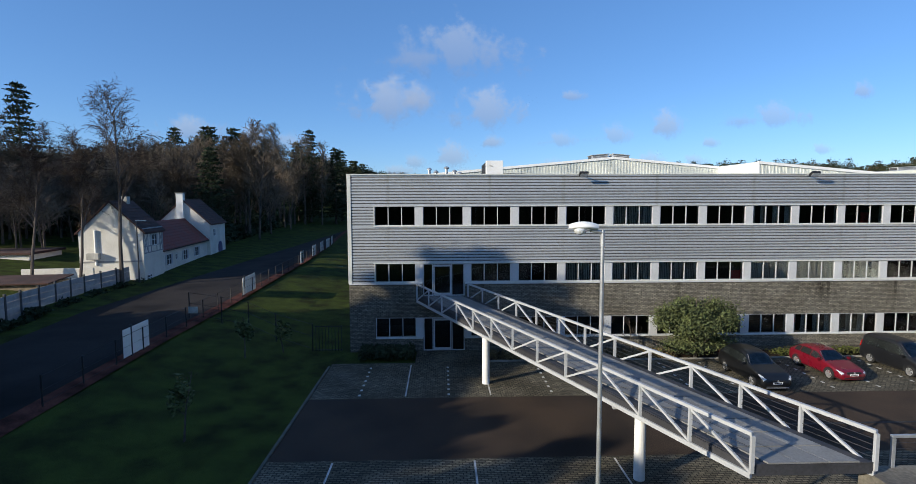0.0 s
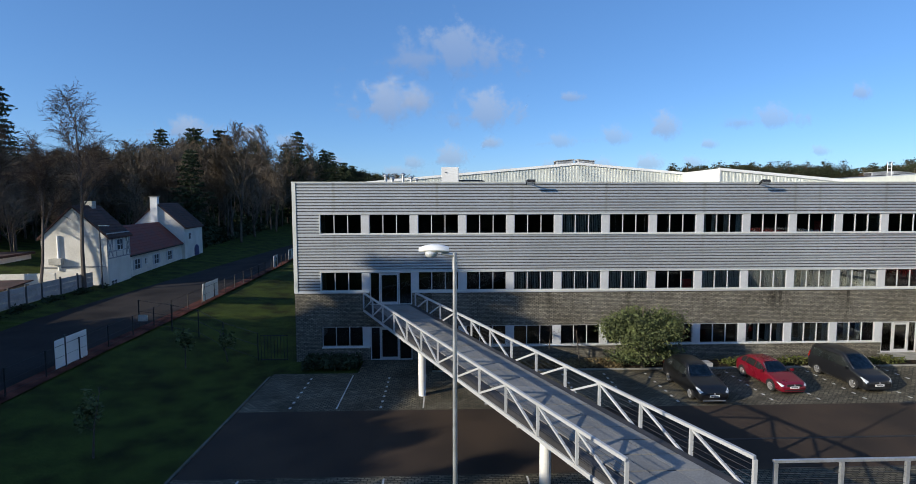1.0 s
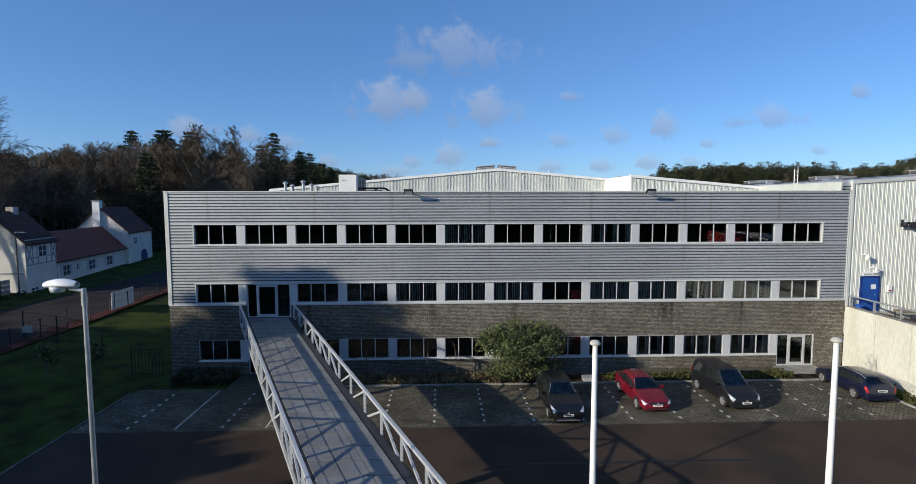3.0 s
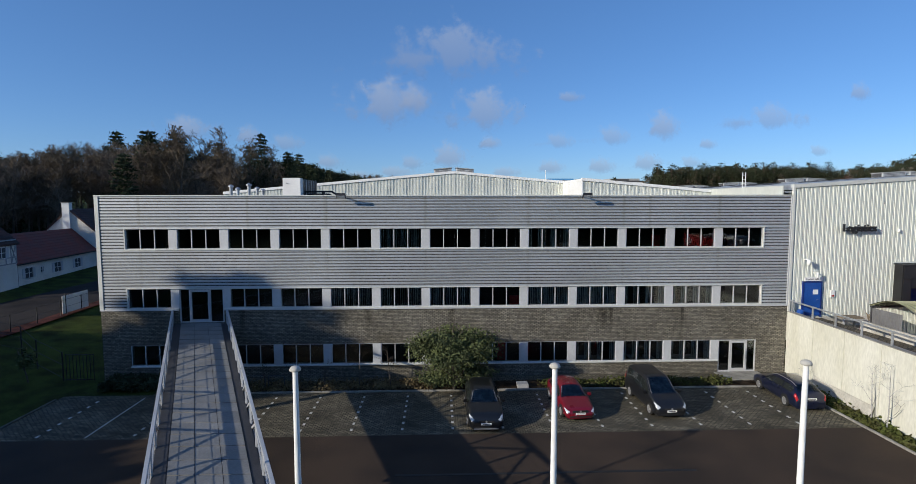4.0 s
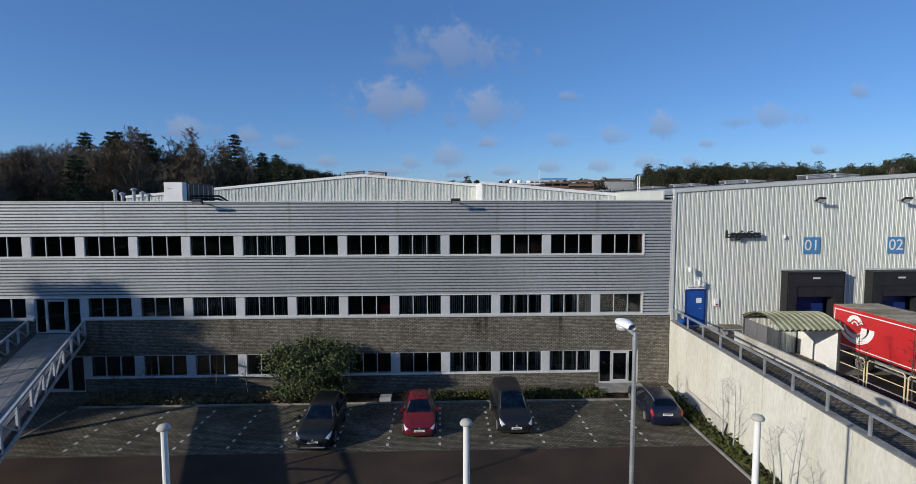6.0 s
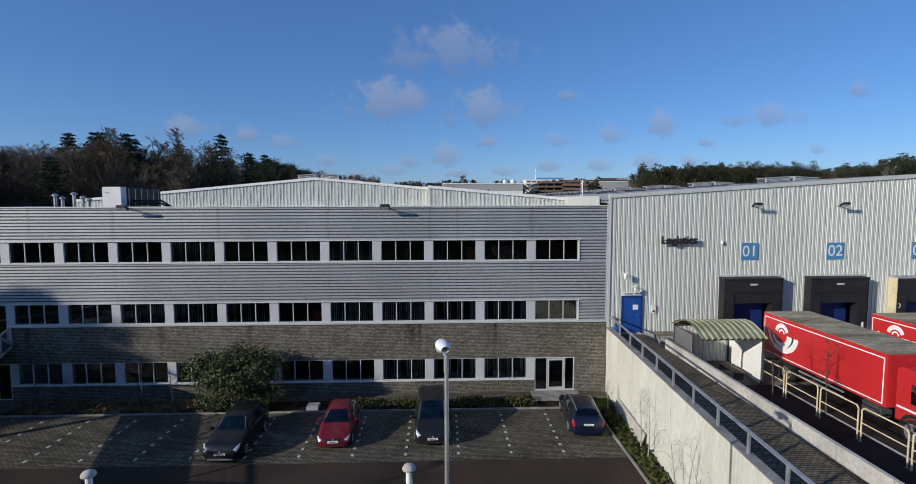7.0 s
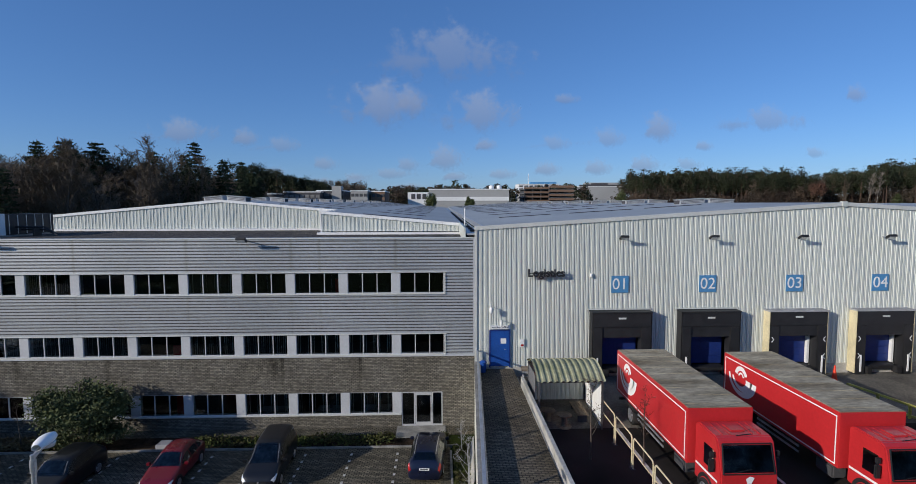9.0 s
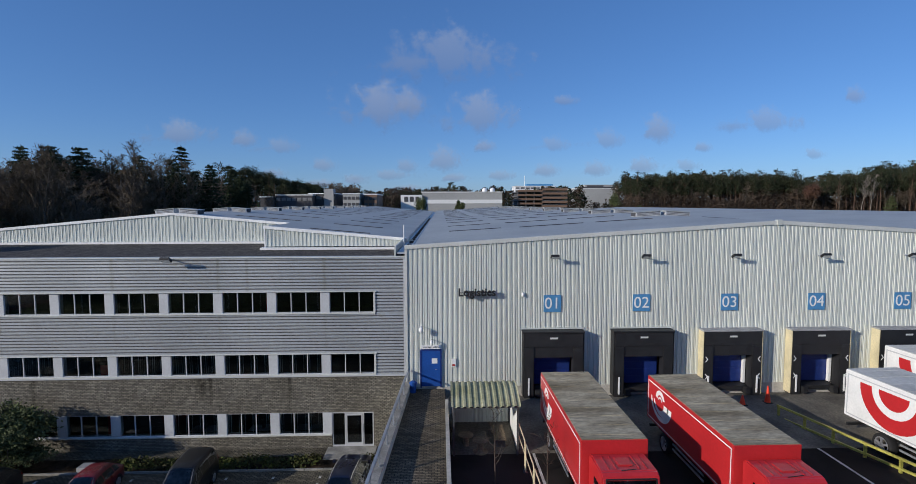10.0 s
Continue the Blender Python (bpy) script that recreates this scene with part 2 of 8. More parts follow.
M = dict(
    cladding=material("office_cladding", (0.51, 0.53, 0.54), 0.44, 0.5, 0.05, 0.25, 6, 0.02, stretch=(1, 1, 0.35), tint=(0.465, 0.485, 0.495)),
    trim=material("light_trim", (0.60, 0.61, 0.57), 0.5, 0.05, 0.06, 0.8, 12, 0.03),
    pier=material("window_panel", (0.53, 0.54, 0.55), 0.5, 0.1, 0.05, 0.7, 9, 0.03),
    frame=material("window_frame", (0.52, 0.53, 0.54), 0.4, 0.1, 0.04, 1.0, 15, 0.02),
    glass=glass("window_glass", (0.76, 0.79, 0.78)),
    carglass=glass("car_glass", (0.5, 0.55, 0.55)),
    brick=bricks("grey_brick", (0.27, 0.25, 0.20), (0.145, 0.135, 0.115), (0.075, 0.07, 0.058), 0.24, 0.085, 0.015, 0.5, True, 0.9, 0.35),
    paver=bricks("concrete_paver", (0.25, 0.22, 0.155), (0.12, 0.11, 0.08), (0.028, 0.026, 0.02), 0.24, 0.12, 0.018, 0.6, False, 0.85, 0.55),
    walkpaver=bricks("walkway_paver", (0.23, 0.195, 0.135), (0.12, 0.10, 0.072), (0.035, 0.032, 0.025), 0.24, 0.12, 0.018, 0.6, False, 0.85, 0.45),
    asphalt=material("asphalt", (0.058, 0.041, 0.029), 0.85, 0, 0.45, 0.35, 24, 0.6, 0.008, tint=(0.030, 0.023, 0.018)),
    road=material("road_asphalt", (0.033, 0.028, 0.025), 0.9, 0, 0.35, 0.3, 30, 0.4, 0.006),
    grass=material("grass", (0.060, 0.078, 0.017), 0.9, 0, 0.5, 0.7, 26, 0.8, 0.05, tint=(0.026, 0.03, 0.010)),
    soil=material("planting_soil", (0.05, 0.035, 0.022), 0.95, 0, 0.5, 1.5, 14, 0.9, 0.05),
    redsoil=material("red_verge", (0.13, 0.05, 0.035), 0.95, 0, 0.4, 1.0, 20, 0.5, 0.03),
    concrete=material("retaining_concrete", (0.64, 0.635, 0.56), 0.88, 0, 0.10, 0.8, 14, 0.2, 0.008, stretch=(1, 0.8, 0.22), tint=(0.54, 0.53, 0.44)),
    lowconc=material("barrier_concrete", (0.50, 0.48, 0.43), 0.85, 0, 0.14, 0.8, 9, 0.25, 0.01, tint=(0.34, 0.325, 0.28)),
    kerb=material("kerb_concrete", (0.30, 0.29, 0.26), 0.9, 0, 0.2, 1.5, 15, 0.3, 0.01),
    white_line=material("white_marking", (0.62, 0.61, 0.57), 0.7, 0, 0.25, 2.0, 20, 0.1),
    warehouse=material("warehouse_cladding", (0.64, 0.66, 0.60), 0.45, 0.15, 0.05, 0.3, 6, 0.02, stretch=(1, 1, 0.3), tint=(0.58, 0.60, 0.545)),
    roofsheet=material("roof_sheet", (0.40, 0.415, 0.40), 0.6, 0.1, 0.08, 0.15, 4, 0.05, tint=(0.32, 0.33, 0.32)),
    gravel=material("roof_gravel", (0.10, 0.09, 0.078), 0.95, 0, 0.75, 1.5, 8, 1.0, 0.05, tint=(0.05, 0.045, 0.04)),
    steel=material("galvanised_steel", (0.50, 0.52, 0.54), 0.4, 0.6, 0.12, 2.0, 25, 0.05),
    bridge=material("bridge_paint", (0.43, 0.44, 0.45), 0.45, 0.05, 0.07, 1.2, 14, 0.04),
    deck=material("deck_panel", (0.215, 0.215, 0.21), 0.6, 0.1, 0.12, 0.9, 16, 0.15, tint=(0.155, 0.155, 0.15), spread=0.12),
    deckedge=material("deck_edge", (0.05, 0.05, 0.055), 0.6, 0.2, 0.2, 1.0, 12, 0.1),
    white=material("white_paint", (0.80, 0.80, 0.78), 0.5, 0, 0.05, 1.0, 10, 0.03),
    render_wall=material("white_rendered_wall", (0.74, 0.71, 0.64), 0.85, 0, 0.10, 0.6, 10, 0.2, tint=(0.62, 0.59, 0.52)),
    timber=material("grey_timber", (0.36, 0.36, 0.36), 0.7, 0, 0.15, 1.5, 15, 0.1),
    tile=material("red_roof_tile", (0.19, 0.040, 0.025), 0.75, 0, 0.3, 0.8, 9, 0.4, 0.03, tint=(0.13, 0.036, 0.026)),
    darktile=material("brown_roof_tile", (0.075, 0.036, 0.028), 0.9, 0, 0.3, 0.8, 9, 0.4, 0.03),
    black=material("black_rubber", (0.018, 0.018, 0.019), 0.6, 0, 0.2, 2.0, 20, 0.1),
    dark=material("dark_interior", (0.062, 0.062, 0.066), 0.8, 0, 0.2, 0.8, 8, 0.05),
    blind=material("blind_fabric", (0.76, 0.74, 0.68), 0.8, 0, 0.1, 1.0, 10, 0.05),
    blue=material("blue_paint", (0.022, 0.085, 0.36), 0.4, 0.05, 0.12, 1.0, 12, 0.04),
    darkblue=material("dock_door_blue", (0.015, 0.035, 0.19), 0.45, 0.1, 0.15, 0.9, 12, 0.05),
    signblue=material("sign_blue", (0.09, 0.25, 0.47), 0.45, 0, 0.06, 1.0, 10, 0.02),
    cream=material("cream_paint", (0.66, 0.58, 0.36), 0.5, 0, 0.12, 1.2, 12, 0.05),
    yellow=material("yellow_paint", (0.45, 0.42, 0.08), 0.5, 0, 0.2, 1.5, 12, 0.05),
    red=material("truck_red", (0.50, 0.024, 0.026), 0.35, 0, 0.06, 0.6, 8, 0.02, coat=0.3),
    tarp=material("weathered_truck_roof", (0.38, 0.335, 0.235), 0.85, 0, 0.35, 0.7, 7, 0.15, tint=(0.18, 0.145, 0.085), stretch=(0.5, 1.6, 1)),
    carred=material("car_red", (0.135, 0.004, 0.013), 0.3, 0.0, 0.04, 1.0, 12, 0.0, coat=0.45),
    carblack=material("car_black", (0.006, 0.0065, 0.008), 0.35, 0.0, 0.05, 1.0, 12, 0.0, coat=0.2),
    cargrey=material("car_dark_grey", (0.011, 0.0115, 0.014), 0.35, 0.1, 0.05, 1.0, 12, 0.0, coat=0.2),
    carblue=material("car_dark_blue", (0.005, 0.008, 0.028), 0.3, 0.1, 0.05, 1.0, 12, 0.0, coat=0.45),
    cabin=material("cab_interior", (0.16, 0.16, 0.165), 0.7, 0, 0.5, 1.5, 5, 0.0),
    tyre=material("tyre_rubber", (0.015, 0.015, 0.015), 0.85, 0, 0.2, 3.0, 30, 0.2),
    alloy=material("alloy_rim", (0.55, 0.55, 0.56), 0.35, 0.7, 0.08, 4.0, 25, 0.03),
    lampglass=material("lamp_lens", (0.65, 0.67, 0.68), 0.15, 0.2, 0.1, 5.0, 30, 0.05, coat=0.5),
    redlamp=material("tail_lamp", (0.35, 0.01, 0.01), 0.2, 0, 0.1, 4.0, 30, 0.02, coat=0.6),
    bark=material("bark", (0.13, 0.105, 0.08), 0.95, 0, 0.4, 2.0, 18, 0.8, 0.03, stretch=(1, 1, 0.3)),
    birchbark=material("birch_bark", (0.12, 0.098, 0.08), 0.9, 0, 0.4, 2.0, 14, 0.5, 0.02, tint=(0.07, 0.055, 0.05)),
    apron=material("apron_concrete", (0.17, 0.155, 0.125), 0.9, 0, 0.3, 0.5, 10, 0.3, 0.01, tint=(0.06, 0.055, 0.045)),
    shed=material("grey_shelter_sheet", (0.17, 0.17, 0.175), 0.6, 0.1, 0.1, 0.8, 10, 0.05),
    boxroof=material("pale_truck_roof", (0.52, 0.52, 0.50), 0.6, 0, 0.12, 0.7, 7, 0.05),
    pinebark=material("pine_bark", (0.125, 0.08, 0.056), 0.95, 0, 0.4, 0.5, 8, 0.0, tint=(0.07, 0.05, 0.04)),
    # kerb concrete darkened to deepen the tree shade along the lawn
    lowkerb=material("shaded_kerb", (0.13, 0.13, 0.105), 0.9, 0, 0.25, 1.5, 15, 0.3, 0.01),
    twig=material("twigs", (0.09, 0.066, 0.05), 0.95, 0, 0.3, 1.0, 10, 0.0),
    needle=material("conifer_needles", (0.050, 0.062, 0.034), 0.85, 0, 0.5, 0.4, 3, 0.0, tint=(0.024, 0.036, 0.018)),
    pine=material("pine_needles", (0.048, 0.056, 0.030), 0.85, 0, 0.5, 0.3, 3, 0.0, tint=(0.028, 0.034, 0.019)),
    leaf=material("shrub_leaves", (0.105, 0.125, 0.045), 0.8, 0, 0.5, 1.5, 8, 0.0, tint=(0.055, 0.066, 0.026)),
    hedge=material("hedge_leaves", (0.07, 0.085, 0.02), 0.8, 0, 0.5, 1.5, 10, 0.0, tint=(0.05, 0.045, 0.02)),
    dryleaf=material("dry_leaves", (0.19, 0.14, 0.06), 0.8, 0, 0.4, 2.0, 12, 0.0),
    brush=material("bare_brushwood", (0.165, 0.13, 0.092), 0.95, 0, 0.4, 0.15, 3, 0.0, tint=(0.10, 0.082, 0.06)),
    thicket=material("bare_thicket", (0.085, 0.062, 0.046), 0.95, 0, 0.5, 0.1, 2, 0.0, tint=(0.045, 0.038, 0.03)),
    beech=material("withered_beech_leaves", (0.11, 0.052, 0.03), 0.9, 0, 0.4, 0.5, 4, 0.0, tint=(0.06, 0.035, 0.022)),
    palebark=material("pale_birch_bark", (0.26, 0.225, 0.19), 0.9, 0, 0.3, 1.0, 8, 0.0),
    mossroof=material("weathered_corrugated_sheet", (0.36, 0.35, 0.22), 0.7, 0, 0.2, 1.0, 8, 0.1, tint=(0.22, 0.225, 0.12)),
    wood=material("weathered_wood", (0.26, 0.20, 0.13), 0.8, 0, 0.25, 2.0, 12, 0.2),
    orange=material("cone_orange", (0.80, 0.055, 0.012), 0.5, 0, 0.08, 3.0, 12, 0.02),
    farwall=material("far_facade", (0.36, 0.36, 0.35), 0.8, 0, 0.06, 0.05, 1, 0.0),
    fardark=material("far_dark_facade", (0.07, 0.07, 0.075), 0.8, 0, 0.1, 0.05, 1, 0.0),
    farbrown=material("far_brown_facade", (0.19, 0.12, 0.08), 0.8, 0, 0.1, 0.05, 1, 0.0),
)
for k, v in dict(asphalt=0.2, road=0.15, grass=0.05, paver=0.25, walkpaver=0.25, soil=0.1, redsoil=0.1, gravel=0.15, brick=0.25, hedge=0.15, needle=0.1, pine=0.1, leaf=0.3, brush=0.1, twig=0.1, thicket=0.1, pinebark=0.1).items():
    M[k].node_tree.nodes["Principled BSDF"].inputs["Specular IOR Level"].default_value = v
run_off(M["brick"], [(15.9, 0.30), (20.95, 0.22), (30.3, 0.45), (30.75, 0.2), (8.4, 0.2), (35.2, 0.15)], 4.1, 1.9)
run_off(M["cladding"], [(2.6, 0.12), (8.9, 0.1), (13.5, 0.16), (19.4, 0.12), (25.6, 0.15), (31.4, 0.12), (37.3, 0.16), (33.0, 0.1)], 10.9, 6.5, 0.8)

# ---- ground ----
def rise(x, y):
    """Height of the open ground: level by the office, higher across the road, hills far off."""
    z = 1.4 * min(1, max(0, (-x - 3) / 9)) - 0.06
    d = math.hypot(x - 20, y - 40)
    if d > 150:
        w = min(1, (d - 150) / 200)
        z += 14 * w * (0.6 + 0.4 * math.sin(x * 0.006 + 1.3) * math.cos(y * 0.004))
    if x < -30 and y > 0:
        z += 7 * min(1, (-x - 30) / 60)
    return z


def axis_steps(lo, hi, near, far):
    out, v = [], lo
    while v < hi:
        out.append(v)
        v += near if -40 < v < 100 else far
    return out + [hi]


geo = Geo()
ys = axis_steps(-300, 3200, 5, 60)
xs = [v - 40 for v in axis_steps(-1960, 2040, 5, 60)]
geo.grid([[(x, y, rise(x, y)) for x in xs] for y in ys])
structure("ground", geo, M["grass"], "rough grass ground that reaches the wooded hills", "ground", smooth=True)

structure("pavement_near", Geo().box(-0.5, 40.3, -21, -13.75, -0.2, 0.0), M["paver"], "grey concrete paver parking strip beside the asphalt lane", "pavement")
structure("asphalt_lane", Geo().box(-0.5, 40.3, -13.75, -7.85, -0.2, 0.0), M["asphalt"], "dark worn asphalt lane between the parking rows", "asphalt")
structure("pavement_parking", Geo().box(-0.5, 40.3, -7.85, -2.46, -0.2, 0.0), M["paver"], "grey concrete paver parking row along the office", "pavement")
structure("planting_bed", Geo().box(8.6, 40.3, -2.36, -0.9, -0.2, 0.03), M["soil"], "dark soil planting bed in front of the brick wall", "planting bed")
structure("pavement_door", Geo().box(4.3, 8.6, -2.46, 0.0, -0.2, 0.01), M["paver"], "small paved forecourt before the lower glass door", "pavement")
structure("pavement_wallside", Geo().box(8.6, 41.9, -0.9, 0.0, -0.2, 0.05), M["paver"], "narrow paver strip along the brick wall", "pavement")
structure("grass_verge", Geo().prism([(40.42, -21, -0.1), (40.42, -2.5, -0.1), (42.0, -2.5, -0.1), (40.9, -21, -0.1)], (0, 0, 0.16)), M["grass"], "mossy green verge at the foot of the concrete wall", "verge")
g = Geo()
for i in range(32):
    g.box(8.6 + i, 8.6 + i + 0.985, -2.46, -2.36, -0.2, 0.09)
structure("kerb", g, M["kerb"], "grey concrete kerb of the planting bed", "kerb", bevel=0.008)
g = Geo()
for i in range(18):
    g.box(40.3, 40.41, -21 + i, -21 + i + 0.985, -0.2, 0.09)
structure("kerb_verge", g, M["kerb"], "grey concrete kerb of the verge", "kerb", bevel=0.008)
structure("drain_channel", Geo().box(18.5, 30.5, -11.42, -11.28, -0.1, 0.006), M["black"], "long dark drain channel set in the asphalt", "drain")

# upper level: street bank behind, walkway and loading yard
YARD = 2.5
WALK = 3.45
structure("bank", Geo().prism([(-12, -21, -0.5), (40.4, -21, -0.5), (40.4, -21, 2.55), (14.0, -21, 2.55), (6, -21, 1.6), (-12, -21, 0.2)], (0, -40, 0)), M["grass"], "grassy bank that carries the upper street", "bank")
structure("bank_landing", Geo().box(16.75, 40.3, -20.995, -19.35, -0.2, 2.50), M["apron"], "gravelly landing at the street end of the footbridge", "landing")
structure("loading_yard", Geo().box(44.2, 140, -60, 0.0, -0.5, YARD), M["road"], "dark asphalt loading yard before the docks", "yard")
structure("dock_apron", Geo().prism([(44.3, -6.0, YARD - 0.1), (44.3, -6.0, YARD + 0.005), (44.3, -0.31, YARD + 0.55), (44.3, -0.31, YARD - 0.1)], (95, 0, 0)), M["apron"], "worn concrete apron that rises to the docks", "apron")
structure("walkway", Geo().prism([(42.0, -0.04, -0.3), (40.85, -21.5, -0.3), (40.85, -60, -0.3), (44.03, -60, -0.3), (44.03, -0.04, -0.3)], (0, 0, WALK + 0.3)), M["walkpaver"], "brick-paved raised walkway to the trucker office door", "walkway")

# ---- office building ----
BAY0, BAY, WIN = 1.76, 2.982, 2.5
X0, X1 = 0.11, 41.80
ROWS_Z = dict(g=(0.86, 2.12), m=(4.38, 5.55), u=(7.92, 9.11))
ROOF = 11.10
wx = [BAY0 + BAY * k for k in range(13)]

wall = thing("wall_office", "three-storey office front in grey ribbed metal over grey brick", "wall", kind="structure")
ye = 0.36
# brick body in slabs round the openings
part("brickwork", Geo().box(X0, 4.70, 0.03, ye, -0.3, 0.78), M["brick"], wall, "weathered grey-brown brickwork with dark run-off stains")
part("brickwork", Geo().box(7.34, 37.55, 0.03, ye, -0.3, 0.78), M["brick"], wall, "weathered grey-brown brickwork with dark run-off stains")
part("brickwork", Geo().box(39.93, X1, 0.03, ye, -0.3, 0.78), M["brick"], wall, "weathered grey-brown brickwork with dark run-off stains")
part("brickwork", Geo().box(X0, wx[0] - 0.03, 0.03, ye, 0.78, 2.12), M["brick"], wall, "weathered grey-brown brickwork with dark run-off stains")
part("brickwork", Geo().box(39.93, X1, 0.03, ye, 0.78, 2.12), M["brick"], wall, "weathered grey-brown brickwork with dark run-off stains")
part("brickwork", Geo().box(X0, X1, 0.03, ye, 2.12, 3.5), M["brick"], wall, "weathered grey-brown brickwork with dark run-off stains")
part("brickwork", Geo().box(X0, 4.70, 0.03, ye, 3.5, 4.31), M["brick"], wall, "weathered grey-brown brickwork with dark run-off stains")
part("brickwork", Geo().box(7.34, X1, 0.03, ye, 3.5, 4.31), M["brick"], wall, "weathered grey-brown brickwork with dark run-off stains")
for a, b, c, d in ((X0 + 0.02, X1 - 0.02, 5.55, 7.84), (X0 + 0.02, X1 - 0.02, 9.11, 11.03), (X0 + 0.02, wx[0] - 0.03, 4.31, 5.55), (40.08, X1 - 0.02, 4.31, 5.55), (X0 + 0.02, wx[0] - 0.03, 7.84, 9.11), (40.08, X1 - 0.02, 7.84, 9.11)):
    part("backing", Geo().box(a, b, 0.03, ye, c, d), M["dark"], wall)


def ribs_flat(x0, x1, z0, z1, pitch=0.18, depth=0.036, y=0.0):
    """Horizontal trapezoid ribs from z0 to z1."""
    prof, z = [], z0
    while z < z1 - 1e-3:
        for f, d in ((0, 0), (0.50, 0), (0.64, 1), (0.84, 1), (1.0, 0)):
            if z + f * pitch <= z1 + 1e-3:
                prof.append((y + 0.002 + d * depth, z + f * pitch))
        z += pitch
    prof.append((y + 0.002, z1))
    return Geo().grid([[(x, py, pz) for x in (x0, x1)] for py, pz in prof])


# cladding panels with open vertical joints
joints = [X0 + 0.24, 7.6, 13.55, 19.4, 25.6, 31.4, 37.3, X1 - 0.10]
for a, b in zip(joints, joints[1:]):
    for z0, z1 in ((5.595, 7.84), (9.155, 11.03)):
        part("cladding_panel", ribs_flat(a + 0.0015, b - 0.0015, z0, z1), M["cladding"], wall, fix=False)
for z0, z1 in ((4.31, 5.595), (7.84, 9.155)):
    part("cladding_panel", ribs_flat(joints[0] + 0.006, wx[0] - 0.06, z0, z1), M["cladding"], wall, fix=False)
    part("cladding_panel", ribs_flat(40.13, joints[-1], z0, z1), M["cladding"], wall, fix=False)
part("corner_trim", Geo().box(X0 - 0.02, X0 + 0.22, -0.035, 0.4, 4.27, 11.05), M["trim"], wall, "pale metal corner trim", bevel=0.01)
part("corner_trim", Geo().box(X1 - 0.09, X1 + 0.0, -0.035, 0.3, 4.27, 11.05), M["pier"], wall)
part("roof_coping", Geo().box(X0 - 0.04, X1, -0.06, 0.42, 11.03, ROOF), M["trim"], wall, "pale folded metal roof coping", bevel=0.01)
for a, b in ((X0, 4.70), (7.34, X1)):
    part("drip_flashing", Geo().box(a, b, -0.045, 0.03, 4.24, 4.31), M["pier"], wall)
for r in "mu":
    z0, z1 = ROWS_Z[r]
    for a, b in ((wx[0] - 0.06, 4.70), (7.34, 40.12)) if r == "m" else ((wx[0] - 0.06, 40.12),):
        part("sill", Geo().box(a, b, -0.06, 0.1, z0 - 0.075, z0), M["trim"], wall, "pale metal window sill strip", bevel=0.008)
    part("head_flashing", Geo().box(wx[0] - 0.10, 40.2, -0.055, 0.1, z1, z1 + 0.045), M["trim"], wall)
    part("jamb_trim", Geo().box(wx[0] - 0.06, wx[0], -0.045, 0.1, z0, z1), M["trim"], wall)
    part("jamb_trim", Geo().box(40.06, 40.13, -0.045, 0.1, z0, z1), M["trim"], wall)
z0, z1 = ROWS_Z["g"]
part("sill", Geo().box(wx[0] - 0.04, 4.70, -0.05, 0.1, z0 - 0.08, z0), M["trim"], wall, bevel=0.008)
part("sill", Geo().box(7.34, 37.55, -0.05, 0.1, z0 - 0.08, z0), M["trim"], wall, bevel=0.008)

structure("wall_office_side", Geo().box(X0, X0 + 0.35, ye, 14.6, -0.3, 11.03), M["cladding"], "plain grey side wall of the office", "wall")
# the dimness of the rooms is put into this near-black colour
structure("office_back_wall", Geo().box(X0 + 0.4, X1, 7.0, 7.25, -0.3, 10.7), M["dark"], "inner wall behind the offices, near-black for the dim rooms", "wall")
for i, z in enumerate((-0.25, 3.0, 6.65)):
    structure(f"office_floor_{i + 1}", Geo().box(X0 + 0.36, X1, 0.37, 7.0, z, z + 0.2), M["dark"], "office floor slab, near-black for the dim rooms", "floor")
structure("office_roof", Geo().box(X0 + 0.3, X1, 0.42, 14.6, 10.5, 10.80), M["gravel"], "flat office roof of dark gravel", "roof")


